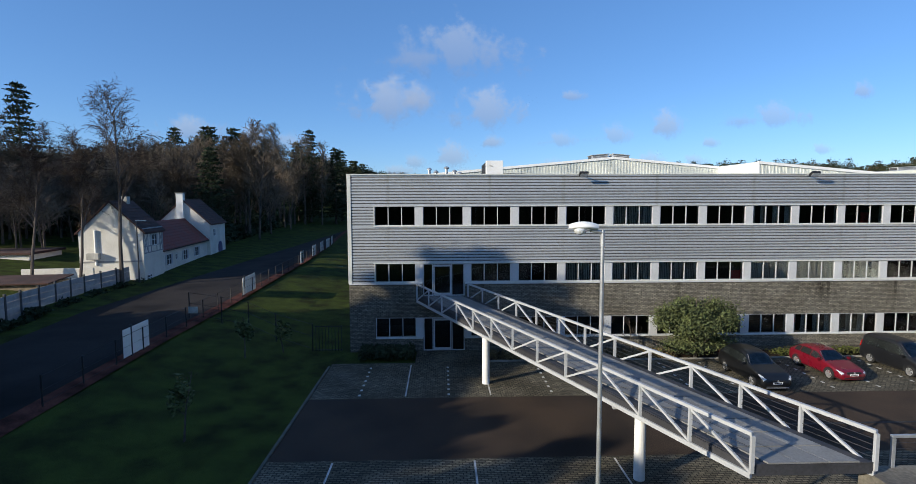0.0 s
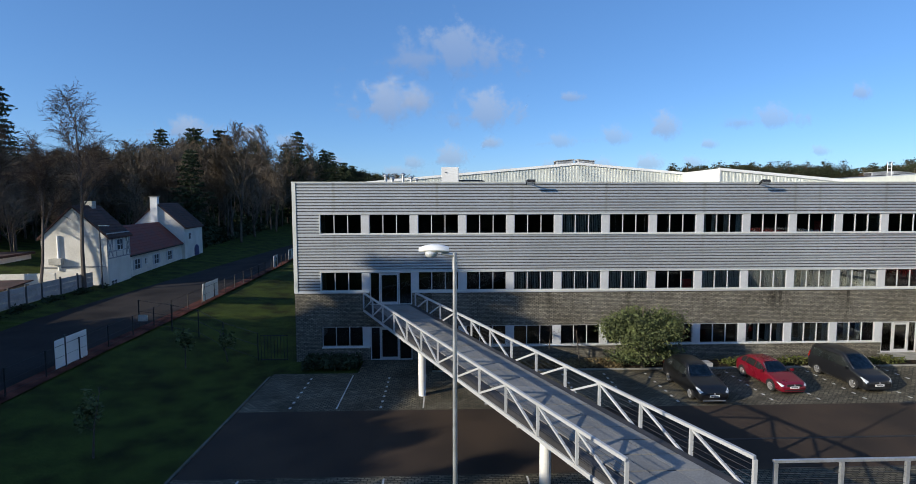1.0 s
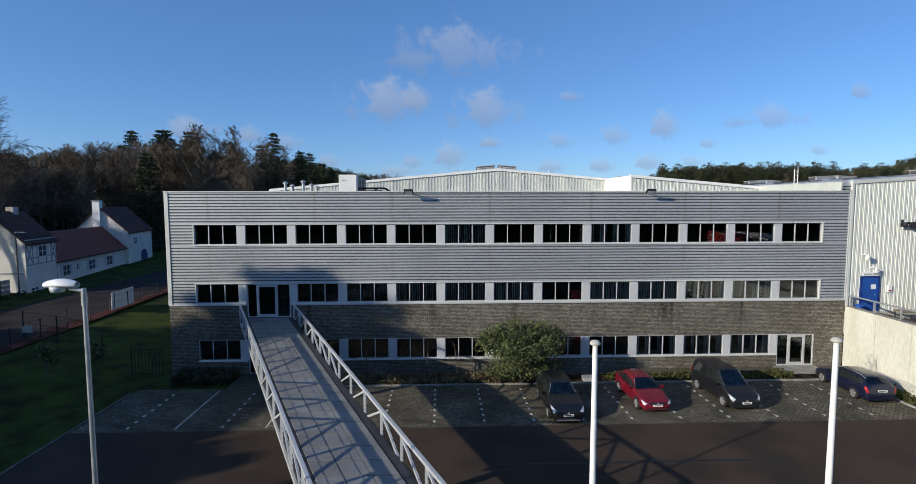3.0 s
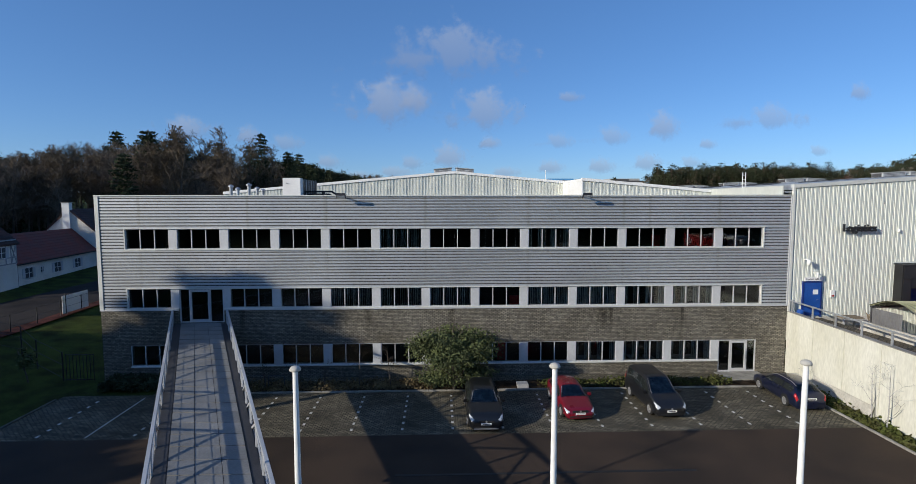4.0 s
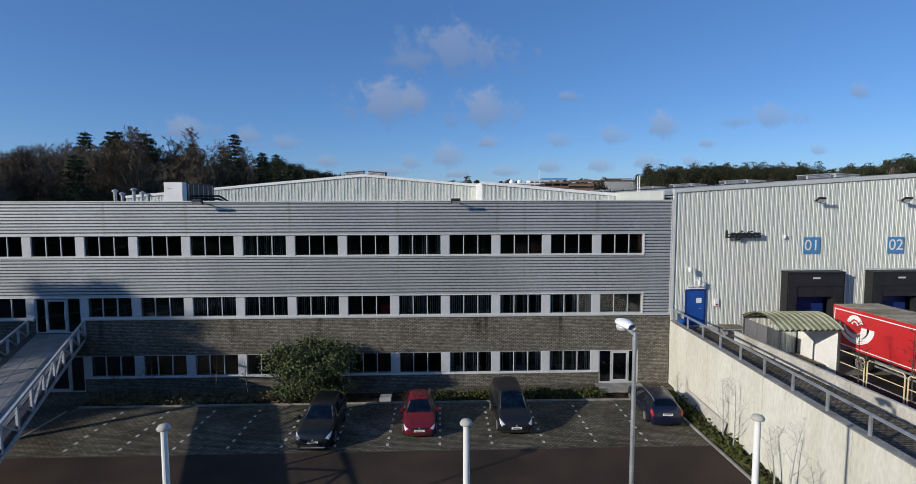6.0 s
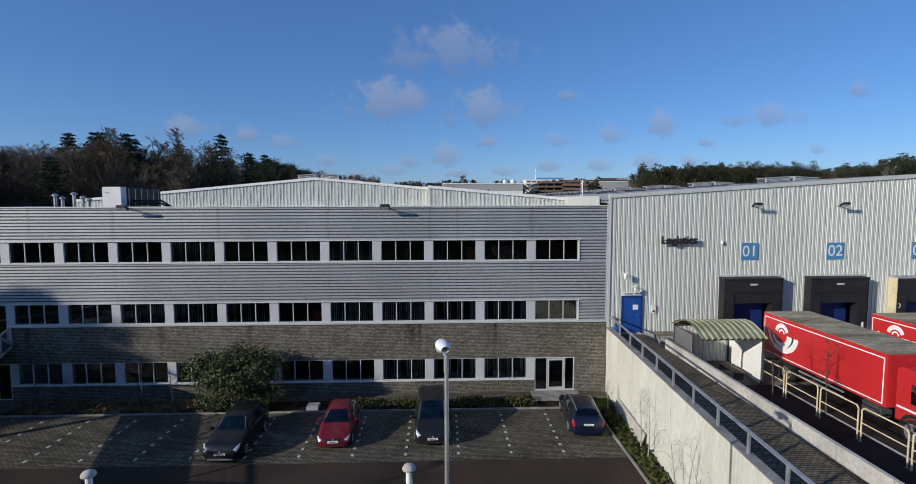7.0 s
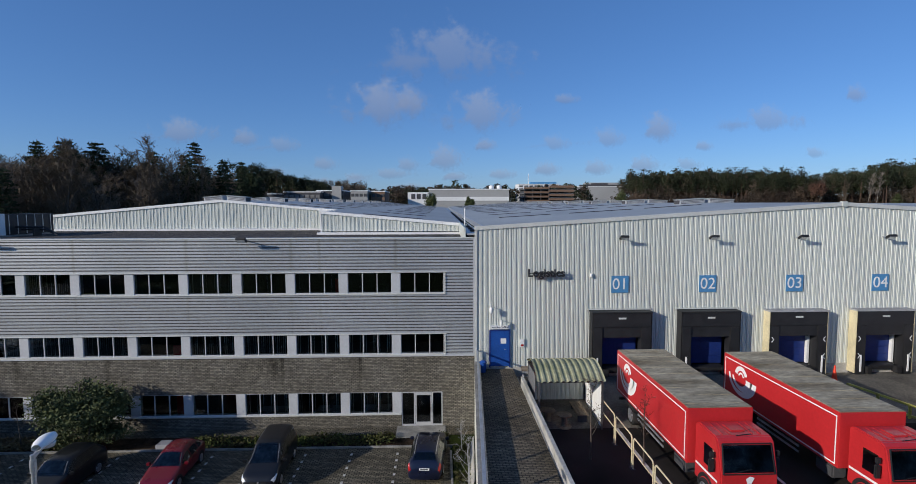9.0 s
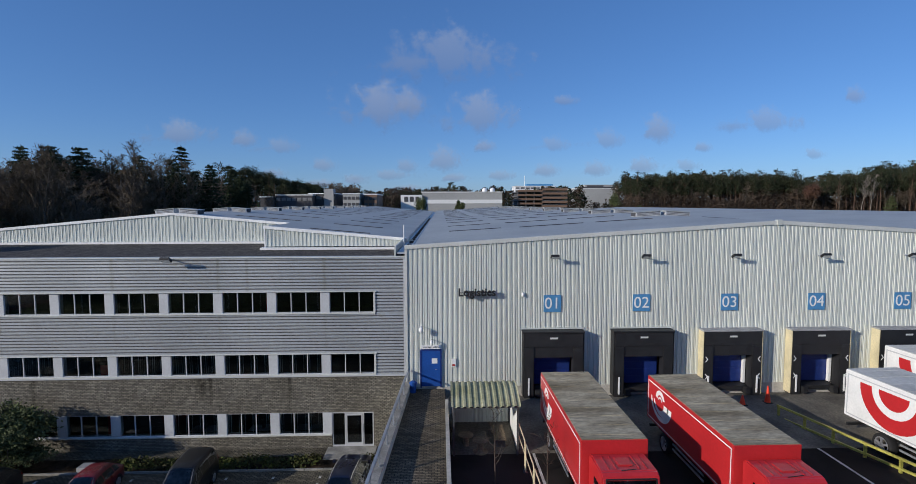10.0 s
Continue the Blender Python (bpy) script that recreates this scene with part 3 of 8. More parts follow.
def window_unit(k, r, blinds=0, group=""):
    """Three panes between two mullions, in a pale frame."""
    z0, z1 = ROWS_Z[r]
    x = wx[k]
    w = thing("window", dict(u="dark three-pane office window in a pale metal frame on the top floor", m="dark three-pane office window in a pale metal frame on the middle floor", g="dark three-pane office window in a pale metal frame at ground level")[r], "window", group or dict(u="top floor windows", m="middle floor windows", g="ground floor windows")[r], "structure")
    g = Geo()
    fr = 0.035
    g.box(x, x + WIN, 0.05, 0.12, z0, z0 + fr).box(x, x + WIN, 0.05, 0.12, z1 - fr, z1)
    g.box(x, x + fr, 0.05, 0.12, z0 + fr, z1 - fr).box(x + WIN - fr, x + WIN, 0.05, 0.12, z0 + fr, z1 - fr)
    part("window_frame", g, M["frame"], w)
    third = WIN / 3
    for i in (1, 2):
        part("mullion", Geo().box(x + i * third - 0.025, x + i * third + 0.025, 0.04, 0.12, z0 + fr, z1 - fr), M["frame"], w)
    for i in range(3):
        part("pane", Geo().box(x + i * third + 0.03, x + (i + 1) * third - 0.03, 0.085, 0.092, z0 + 0.04, z1 - 0.04), M["glass"], w)
    for xr in (x - 0.09, x + WIN + 0.01):
        part("reveal", Geo().box(xr, xr + 0.08, 0.145, 0.37, z0, z1), M["white"], w, "white inner window reveal")
    part("inner_sill", Geo().box(x, x + WIN, 0.125, 0.42, z0 - 0.04, z0 + 0.005), M["white"], w)
    if blinds:
        g = Geo()
        n = 22
        for i in range(n):
            if blinds == 2 and i % 7 in (2, 3, 4):
                continue
            xx = x + 0.08 + (WIN - 0.16) * i / (n - 1)
            t = -0.95 - 0.2 * math.sin(i * 1.7 + k)
            c, s = 0.045 * math.cos(t), 0.045 * math.sin(t)
            g.add([(xx - c, 0.22 - s, z0), (xx + c, 0.22 + s, z0), (xx + c, 0.22 + s, z1), (xx - c, 0.22 - s, z1)], [(0, 1, 2, 3)])
        part("vertical_blind", g, M["blind"], w, "pale vertical slat blind", fix=False)
    return w


for k in range(13):
    window_unit(k, "u", blinds=1 if k == 5 else 2 if k in (8,) else 0)
    if k != 1:
        window_unit(k, "m", blinds=1 if k in (4, 5, 6, 8, 9) else 2 if k in (10, 11) else 0)
    if k not in (1, 12):
        window_unit(k, "g", blinds=2 if k in (9, 10, 11) else 0)
    if k < 12:
        for r in "umg":
            z0, z1 = ROWS_Z[r]
            if (r == "m" and k in (0, 1)) or (r == "g" and k in (0, 1, 11)):
                continue
            part("window_panel", Geo().box(wx[k] + WIN, wx[k + 1], 0.02, 0.14, z0, z1), M["pier"], wall, "pale grey panel between windows")
for z0, z1 in (ROWS_Z["m"], ROWS_Z["g"]):
    part("window_panel", Geo().box(wx[0] + WIN, 4.72, 0.02, 0.14, z0, z1), M["pier"], wall)
    part("window_panel", Geo().box(7.32, wx[2], 0.02, 0.14, z0, z1), M["pier"], wall)
part("window_panel", Geo().box(wx[11] + WIN, 37.56, 0.02, 0.14, *ROWS_Z["g"]), M["pier"], wall)


def glass_door(x0, x1, z0, z1, leaf, label):
    """An entrance with a glazed leaf and side lights."""
    d = thing("door", label, "door", kind="structure")
    g = Geo()
    g.box(x0, x1, 0.06, 0.16, z1 - 0.07, z1).box(x0, x0 + 0.06, 0.06, 0.16, z0, z1 - 0.07).box(x1 - 0.06, x1, 0.06, 0.16, z0, z1 - 0.07)
    for x in leaf:
        g.box(x - 0.03, x + 0.03, 0.05, 0.16, z0, z1 - 0.07)
    g.box(x0 + 0.06, x1 - 0.06, 0.06, 0.16, z0, z0 + 0.09)
    part("door_frame", g, M["frame"], d)
    edges = [x0 + 0.06, *leaf, x1 - 0.06]
    for a, b in zip(edges, edges[1:]):
        part("pane", Geo().box(a + 0.03, b - 0.03, 0.105, 0.112, z0 + 0.09, z1 - 0.07), M["glass"], d)
    part("door_leaf", Geo().box(leaf[0] + 0.05, leaf[1] - 0.05, 0.03, 0.10, z0 + 0.1, z0 + 0.22).box(leaf[0] + 0.05, leaf[1] - 0.05, 0.03, 0.10, z1 - 0.2, z1 - 0.09).box(leaf[0] + 0.05, leaf[0] + 0.12, 0.03, 0.10, z0 + 0.22, z1 - 0.2).box(leaf[1] - 0.12, leaf[1] - 0.05, 0.03, 0.10, z0 + 0.22, z1 - 0.2), M["frame"], d)
    part("door_handle", Geo().tube((leaf[1] - 0.1, -0.02, z0 + 0.85), (leaf[1] - 0.1, -0.02, z0 + 1.35), 0.018), M["steel"], d, "steel pull handle")
    return d


glass_door(4.72, 7.32, 3.46, 5.55, (5.32, 6.52), "pale framed glass door at the bridge end")
glass_door(4.72, 7.32, -0.05, 2.12, (5.32, 6.52), "pale framed glass door under the bridge")
glass_door(37.56, 39.93, 0.08, 2.12, (38.3, 39.35), "pale framed glass entrance with dark side lights")
structure("doorstep", Geo().box(37.3, 40.1, -1.4, 0.05, -0.1, 0.08), M["kerb"], "grey concrete doorstep of the glass entrance", "step", bevel=0.01)

# ---- warehouses ----
def ribs_upright(path, zlow, top, pitch=0.28, depth=0.036, normal=(0, -1)):
    """Upright trapezoid ribs along a straight run; top gives the height at a distance along it."""
    (ax, ay), (bx, by) = path
    length = math.hypot(bx - ax, by - ay)
    ux, uy = (bx - ax) / length, (by - ay) / length
    s, pts = 0.0, []
    while s < length:
        for f, d in ((0, 0), (0.40, 0), (0.47, 1), (0.62, 1), (0.66, 0.45), (0.77, 0.45), (0.81, 1), (0.93, 1), (1.0, 0)):
            if s + f * pitch <= length and (f < 1):
                pts.append((s + f * pitch, d * depth))
        s += pitch
    pts.append((length, 0))
    low = [(ax + ux * s - normal[0] * d, ay + uy * s - normal[1] * d, zlow(s) if callable(zlow) else zlow) for s, d in pts]
    high = [(ax + ux * s - normal[0] * d, ay + uy * s - normal[1] * d, top(s)) for s, d in pts]
    return Geo().grid([low, high])


VAL, RIDGE = 41.80, 63.25
VAL2 = 2 * RIDGE - VAL
SL = (13.05 - 11.72) / (RIDGE - VAL)


def top_right(x):
    d = (x - VAL) % (2 * (RIDGE - VAL))
    return 11.72 + SL * min(d, 2 * (RIDGE - VAL) - d)


SL2 = 0.0897


def top_left(x):
    return 13.36 - SL2 * abs(x - 21.5)


docks = [50.20 + 5.155 * i for i in range(9)]
wh = thing("wall_warehouse", "tall cream ribbed metal warehouse front with loading docks", "wall", kind="structure")
segs, x = [], VAL + 0.02
for xd in docks:
    segs.append((x, xd - 1.35, 3.55))
    segs.append((xd - 1.35, xd + 1.35, 5.6))
    x = xd + 1.35
segs.append((x, 108.0, 3.55))
for a, b, z in segs:
    cut = [a] + [c for c in (RIDGE, VAL2) if a < c < b] + [b]
    for p, q in zip(cut, cut[1:]):
        part("cladding_panel", ribs_upright(((p, -0.02), (q, -0.02)), z, lambda s, p=p: top_right(p + s) - 0.05), M["warehouse"], wh, fix=False)
g = Geo()
x = VAL
for xd in docks:
    g.box(x, xd - 1.35, -0.03, 0.3, YARD - 0.3, 3.55)
    x = xd + 1.35
g.box(x, 108, -0.03, 0.3, YARD - 0.3, 3.55)
part("plinth", g, M["lowconc"], wh, "pale concrete plinth")
g = Geo()
for p, q in ((VAL, RIDGE), (RIDGE, VAL2), (VAL2, 108)):
    g.prism([(p, -0.09, top_right(p) - 0.22), (q, -0.09, top_right(q) - 0.22), (q, -0.09, top_right(q)), (p, -0.09, top_right(p))], (0, 0.3, 0))
part("verge_trim", g, M["trim"], wh, "pale folded roof edge trim")
part("corner_trim", Geo().box(VAL + 0.005, VAL + 0.14, -0.06, 0.1, 3.9, 11.65), M["trim"], wh)
part("ridge_cap", Geo().box(RIDGE - 0.14, RIDGE + 0.14, -0.13, 0.1, 12.80, 13.10), M["warehouse"], wh)

DEEP = 150
roof = thing("roof_warehouse", "wide low-pitched grey metal warehouse roof with ridge vents", "roof", kind="structure")
for p, q in ((VAL + 0.45, RIDGE), (RIDGE, VAL2), (VAL2, 108)):
    g = Geo()
    for i in range(15):
        y0, y1 = -0.05 + i * 10.0, -0.05 + i * 10.0 + 9.97
        g.prism([(p, y0, top_right(p) - 0.10), (q, y0, top_right(q) - 0.10), (q, y0, top_right(q) - 0.015), (p, y0, top_right(p) - 0.015)], (0, y1 - y0, 0))
    part("roof_sheet", g, M["roofsheet"], roof)
for y0, p, q in ((14.6, 1.5, 21.5), (14.6, 21.5, 31.2), (8.5, 31.2, VAL - 0.45)):
    g = Geo().prism([(p, y0, top_left(p) - 0.10), (q, y0, top_left(q) - 0.10), (q, y0, top_left(q) - 0.015), (p, y0, top_left(p) - 0.015)], (0, DEEP - y0, 0))
    part("roof_sheet", g, M["roofsheet"], roof)
part("valley_gutter", Geo().box(VAL - 0.5, VAL - 0.42, 8, DEEP, 11.15, 11.56).box(VAL + 0.42, VAL + 0.5, 0.1, DEEP, 11.4, 11.76).box(VAL - 0.42, VAL + 0.42, 0.1, DEEP, 11.22, 11.32), M["steel"], roof, "dark wet valley gutter between the roofs")
for i in range(26):
    part("gutter_leaf_guard", Geo().lathe((VAL, 2 + i * 2.6, 11.32), [(0.16, 0), (0.17, 0.08), (0.1, 0.14)], 10), M["black"], roof)
for xr, zr, pitch, half in ((RIDGE, 13.04, 13.3, 2.4), (21.5, 13.34, 11.0, 1.75)):
    for i in range(10):
        y = 16 + i * pitch
        slope = SL if xr == RIDGE else SL2
        for sd in (-1, 1):
            xa, xb = sorted((xr + sd * 0.2, xr + sd * half))
            za, zb = (zr - slope * abs(x_ - xr) for x_ in (xa, xb))
            v = part("ridge_vent", Geo().prism([(xa, y - 0.6, za - 0.12), (xb, y - 0.6, zb - 0.12), (xb, y - 0.6, zb + 0.36), (xa, y - 0.6, za + 0.36)], (0, 1.2, 0)), M["pier"], roof, "pale ridge ventilator with a louvred face", bevel=0.02)
            for q in range(3):
                zl = 0.05 + 0.11 * q
                part("louvre", Geo().prism([(xa + 0.1, y - 0.63, za + zl), (xb - 0.1, y - 0.63, zb + zl), (xb - 0.1, y - 0.63, zb + zl + 0.05), (xa + 0.1, y - 0.63, za + zl + 0.05)], (0, 0.02, 0)), M["shed"], v)
            part("end_mesh", Geo().box(*sorted((xr + sd * half, xr + sd * (half + 0.02))), y - 0.52, y + 0.52, zr - 0.12, zr + 0.2), M["dark"], v)
            part("lid", Geo().prism([(xa - 0.05, y - 0.7, za + 0.365), (xb + 0.05, y - 0.7, zb + 0.365), (xb + 0.05, y - 0.7, zb + 0.42), (xa - 0.05, y - 0.7, za + 0.42)], (0, 1.4, 0)), M["roofsheet"], v)
for i in range(16):
    for xa, xb in ((44.5, 48.6), (50, 55), (56, 60.5), (64, 69), (34, 38.5), (25, 31)):
        y = 9 + i * 9 + (xa % 3)
        if xa < 32 and y < 18:
            continue
        f = top_right if xa > VAL else top_left
        part("roof_light", Geo().prism([(xa, y, f(xa) - 0.02), (xb, y, f(xb) - 0.02), (xb, y, f(xb) + 0.03), (xa, y, f(xa) + 0.03)], (0, 0.16, 0)), M["deckedge"], roof)

wl_ = thing("wall_warehouse_rear", "cream ribbed gable of the rear warehouse above the office roof", "wall", kind="structure")
for p, q in ((1.5, 21.5), (21.5, 31.2)):
    part("cladding_panel", ribs_upright(((p, 14.6), (q, 14.6)), 10.8, lambda s, p=p: top_left(p + s) - 0.05), M["warehouse"], wl_, fix=False)
part("cladding_panel", ribs_upright(((31.2, 8.5), (VAL, 8.5)), 11.0, lambda s: top_left(31.2 + s) - 0.05), M["warehouse"], wl_, fix=False)
part("side_return", Geo().box(31.14, 31.22, 8.47, 14.6, 10.7, top_left(31.2) - 0.04), M["white"], wl_, "plain white return wall")
g = Geo()
for p, q, y in ((1.5, 21.5, 14.5), (21.5, 31.2, 14.5), (31.1, VAL - 0.3, 8.4)):
    g.prism([(p, y, top_left(p) - 0.2), (q, y, top_left(q) - 0.2), (q, y, top_left(q) + 0.01), (p, y, top_left(p) + 0.01)], (0, 0.25, 0))
part("verge_trim", g, M["white"], wl_, "white roof edge trim")
part("base_flashing", Geo().box(31.0, VAL, 7.9, 8.48, 10.80, 10.95).box(1.5, 31.1, 14.1, 14.58, 10.80, 10.95), M["white"], wl_, "pale flashing at the gable's foot")
part("valley_parapet", Geo().box(VAL - 0.58, VAL - 0.505, 0.12, 8.38, 10.80, 11.64), M["warehouse"], wl_, "plain cream wall below the valley gutter")
structure("wall_party", Geo().box(VAL - 0.02, VAL + 0.3, 0.31, 60, 2.0, 11.3), M["warehouse"], "inner wall between office and warehouse", "wall")
structure("wall_warehouse_inner", Geo().box(42.1, 108, 1.2, 1.4, 2.0, 11.3), M["dark"], "dark inner wall behind the docks", "wall")

# ---- things behind the office glass ----
for x, y, z in ((24.80, 0.30, 3.2), (24.2, 1.6, -0.05), (33.9, 1.2, 6.85)):
    o = thing("red_panel", "red board standing behind the office glass", "board", "red boards")
    part("board", Geo().box(x - 0.28, x + 0.28, y, y + 0.06, z, z + 1.75), M["red"], o)
    part("foot", Geo().box(x - 0.2, x + 0.2, y - 0.15, y + 0.2, z, z + 0.04), M["dark"], o)
for x, z in ((8.8, 3.2), (11.9, 6.85), (15.0, 3.2), (18.2, 6.85), (27.2, 6.85), (30.1, 3.2), (33.2, -0.05), (36.0, -0.05), (3.0, 6.85), (36.3, 6.85), (29.8, -0.05)):
    t = thing("office_desk", "grey office desk with a screen behind the window", "desk", "office desks", at=pose(x, 1.4, z))
    part("top", Geo().box(-0.8, 0.8, -0.4, 0.4, 0.71, 0.75), M["pier"], t)
    for a in (-0.75, 0.75):
        part("leg", Geo().box(a - 0.03, a + 0.03, -0.35, 0.35, 0, 0.71), M["dark"], t)
    sc = part("screen", Geo().box(-0.3, 0.3, -0.02, 0.02, 0.95, 1.32), M["black"], t)
    part("screen_foot", Geo().box(-0.08, 0.08, -0.08, 0.08, 0.75, 0.95), M["black"], sc)

# ---- walkway edge: retaining wall, rail, barrier ----
def wall_x(y):
    return 41.80 + 0.0555 * y


rw = thing("retaining_wall", "tall weathered pale concrete retaining wall beside the parking", "wall", kind="structure")
for i in range(13):
    ya, yb = -i * 2.45 - 0.02, -(i + 1) * 2.45
    xa, xb = wall_x(ya), wall_x(yb)
    part("wall_panel", Geo().prism([(xa, ya, -0.3), (xb, yb, -0.3), (xb + 0.3, yb, -0.3), (xa + 0.3, ya, -0.3)], (0, 0, 4.16)), M["concrete"], rw, bevel=0.012)
    part("coping", Geo().prism([(xa - 0.02, ya, 3.865), (xb - 0.02, yb, 3.865), (xb + 0.32, yb, 3.865), (xa + 0.32, ya, 3.865)], (0, 0, 0.04)), M["kerb"], rw)

rail = thing("handrail", "grey steel handrail along the walkway wall", "railing")
for i in range(13):
    y = -0.25 - i * 1.87
    x = wall_x(y) + 0.16
    part("post", Geo().box(x - 0.035, x + 0.035, y - 0.05, y + 0.05, 3.4, 4.54), M["steel"], rail, bevel=0.006)
ya, yb = -0.1, -24.0
part("top_rail", Geo().bar((wall_x(ya) + 0.16, ya, 4.57), (wall_x(yb) + 0.16, yb, 4.57), 0.12, 0.07), M["steel"], rail, bevel=0.01)

barrier = thing("concrete_barrier", "low pale concrete barrier wall between walkway and yard", "barrier")
for i in range(14):
    ya = -2.9 - i * 2.0
    part("barrier_panel", Geo().box(44.04, 44.2, ya - 1.985, ya, YARD - 0.2, 3.96), M["lowconc"], barrier, bevel=0.012)

# ---- trucker door, wall fittings, lettering ----
d = thing("door_1", "closed bright blue steel door of the trucker office", "door", kind="structure")
part("door_leaf", Geo().box(42.72, 43.78, -0.10, -0.03, 3.62, 5.68), M["blue"], d, bevel=0.008)
part("door_frame", Geo().box(42.64, 42.72, -0.12, -0.02, 3.55, 5.76).box(43.78, 43.86, -0.12, -0.02, 3.55, 5.76).box(42.72, 43.78, -0.12, -0.02, 5.68, 5.76), M["darkblue"], d)
part("notice", Geo().box(43.30, 43.62, -0.106, -0.101, 4.95, 5.25), M["white"], d, "white paper notice")
part("door_handle", Geo().tube((43.60, -0.16, 4.62), (43.48, -0.16, 4.62), 0.015), M["steel"], d)


def lettering(name, text, size, at, mat, label, category, depth=0.01, parent=None, bold=0.0):
    cu = bpy.data.curves.new(name, "FONT")
    cu.body, cu.size, cu.extrude, cu.align_x, cu.align_y = text, size, depth, "CENTER", "CENTER"
    cu.offset = size * bold
    ob = bpy.data.objects.new(name, cu)
    scene.collection.objects.link(ob)
    me = bpy.data.meshes.new_from_object(ob.evaluated_get(bpy.context.evaluated_depsgraph_get()))
    bpy.data.objects.remove(ob)
    me.transform(pose(*at, 90, 0, 0))
    me.materials.clear()
    o = part(name, me, mat, parent)
    if parent is None:
        tagged(o, label, category)
    return o


s = thing("office_sign", "small white sign board over the blue door", "sign")
part("board", Geo().box(42.72, 43.86, -0.12, -0.08, 5.80, 6.02), M["white"], s, bevel=0.004)
lettering("word", "trucker", 0.17, (43.05, -0.128, 5.91), M["dark"], "", "", 0.004, s)
lettering("word", "office", 0.17, (43.56, -0.128, 5.91), M["dark"], "", "", 0.004, s)
lettering("wall_lettering", "Logistics", 0.62, (45.87, -0.30, 9.05), M["black"], "raised dark letters on the warehouse front", "lettering", 0.05, bold=0.022)
part("stand_off", Geo().box(44.92, 46.8, -0.29, -0.27, 9.02, 9.06), M["black"], bpy.data.objects["wall_lettering"])
for x, z, r in ((42.72, 7.10, 0.11), (43.30, 6.32, 0.07)):
    c = thing("wall_camera", "small white security camera on the cladding", "camera", "wall cameras")
    part("bracket", Geo().tube((x, -0.02, z), (x, -0.35, z + 0.03), 0.03), M["white"], c)
    part("dome", Geo().lathe((x, -0.42, z - 0.22), [(0.02, -0.1), (r * 0.8, -0.05), (r, 0.08), (r, 0.2), (0.04, 0.26)], 12), M["white"], c, smooth=True)
b = thing("call_box", "small white notice box on the cladding", "box")
part("box", Geo().box(44.42, 44.68, -0.12, -0.03, 4.75, 5.2), M["white"], b, bevel=0.01)
part("red_mark", Geo().box(44.47, 44.63, -0.126, -0.121, 4.8, 4.9), M["redlamp"], b)
o = part("smoke_detector", Geo().lathe((48.5, -0.12, 8.75), [(0.03, 0), (0.08, 0.06), (0.08, 0.2), (0.03, 0.26)], 10), M["white"], smooth=True)
tagged(o, "small white alarm sounder on the cladding", "alarm")


def floodlight(x, y, z, reach=0.75, size=1.0):
    f = thing("floodlight", "dark rectangular floodlight on a short bracket", "floodlight", "floodlights")
    part("arm", Geo().bar((x, y, z), (x, y - reach, z + 0.08), 0.06, 0.06), M["steel"], f)
    m = pose(x, y - reach - 0.1, z + 0.05, -32, 0, 0)
    m = m @ Matrix.Scale(size, 4)
    part("housing", Geo().box(-0.34, 0.34, -0.25, 0.25, -0.09, 0.12, m), M["black"], f, bevel=0.02)
    part("lens", Geo().box(-0.29, 0.29, -0.2, 0.2, -0.102, -0.092, m), M["lampglass"], f)
    return f


for x in (14.55, 28.95):
    floodlight(x, 0.0, 10.98, 0.6, 0.78)
for xd in docks:
    floodlight(xd, -0.02, 11.02, 0.5, 0.68)


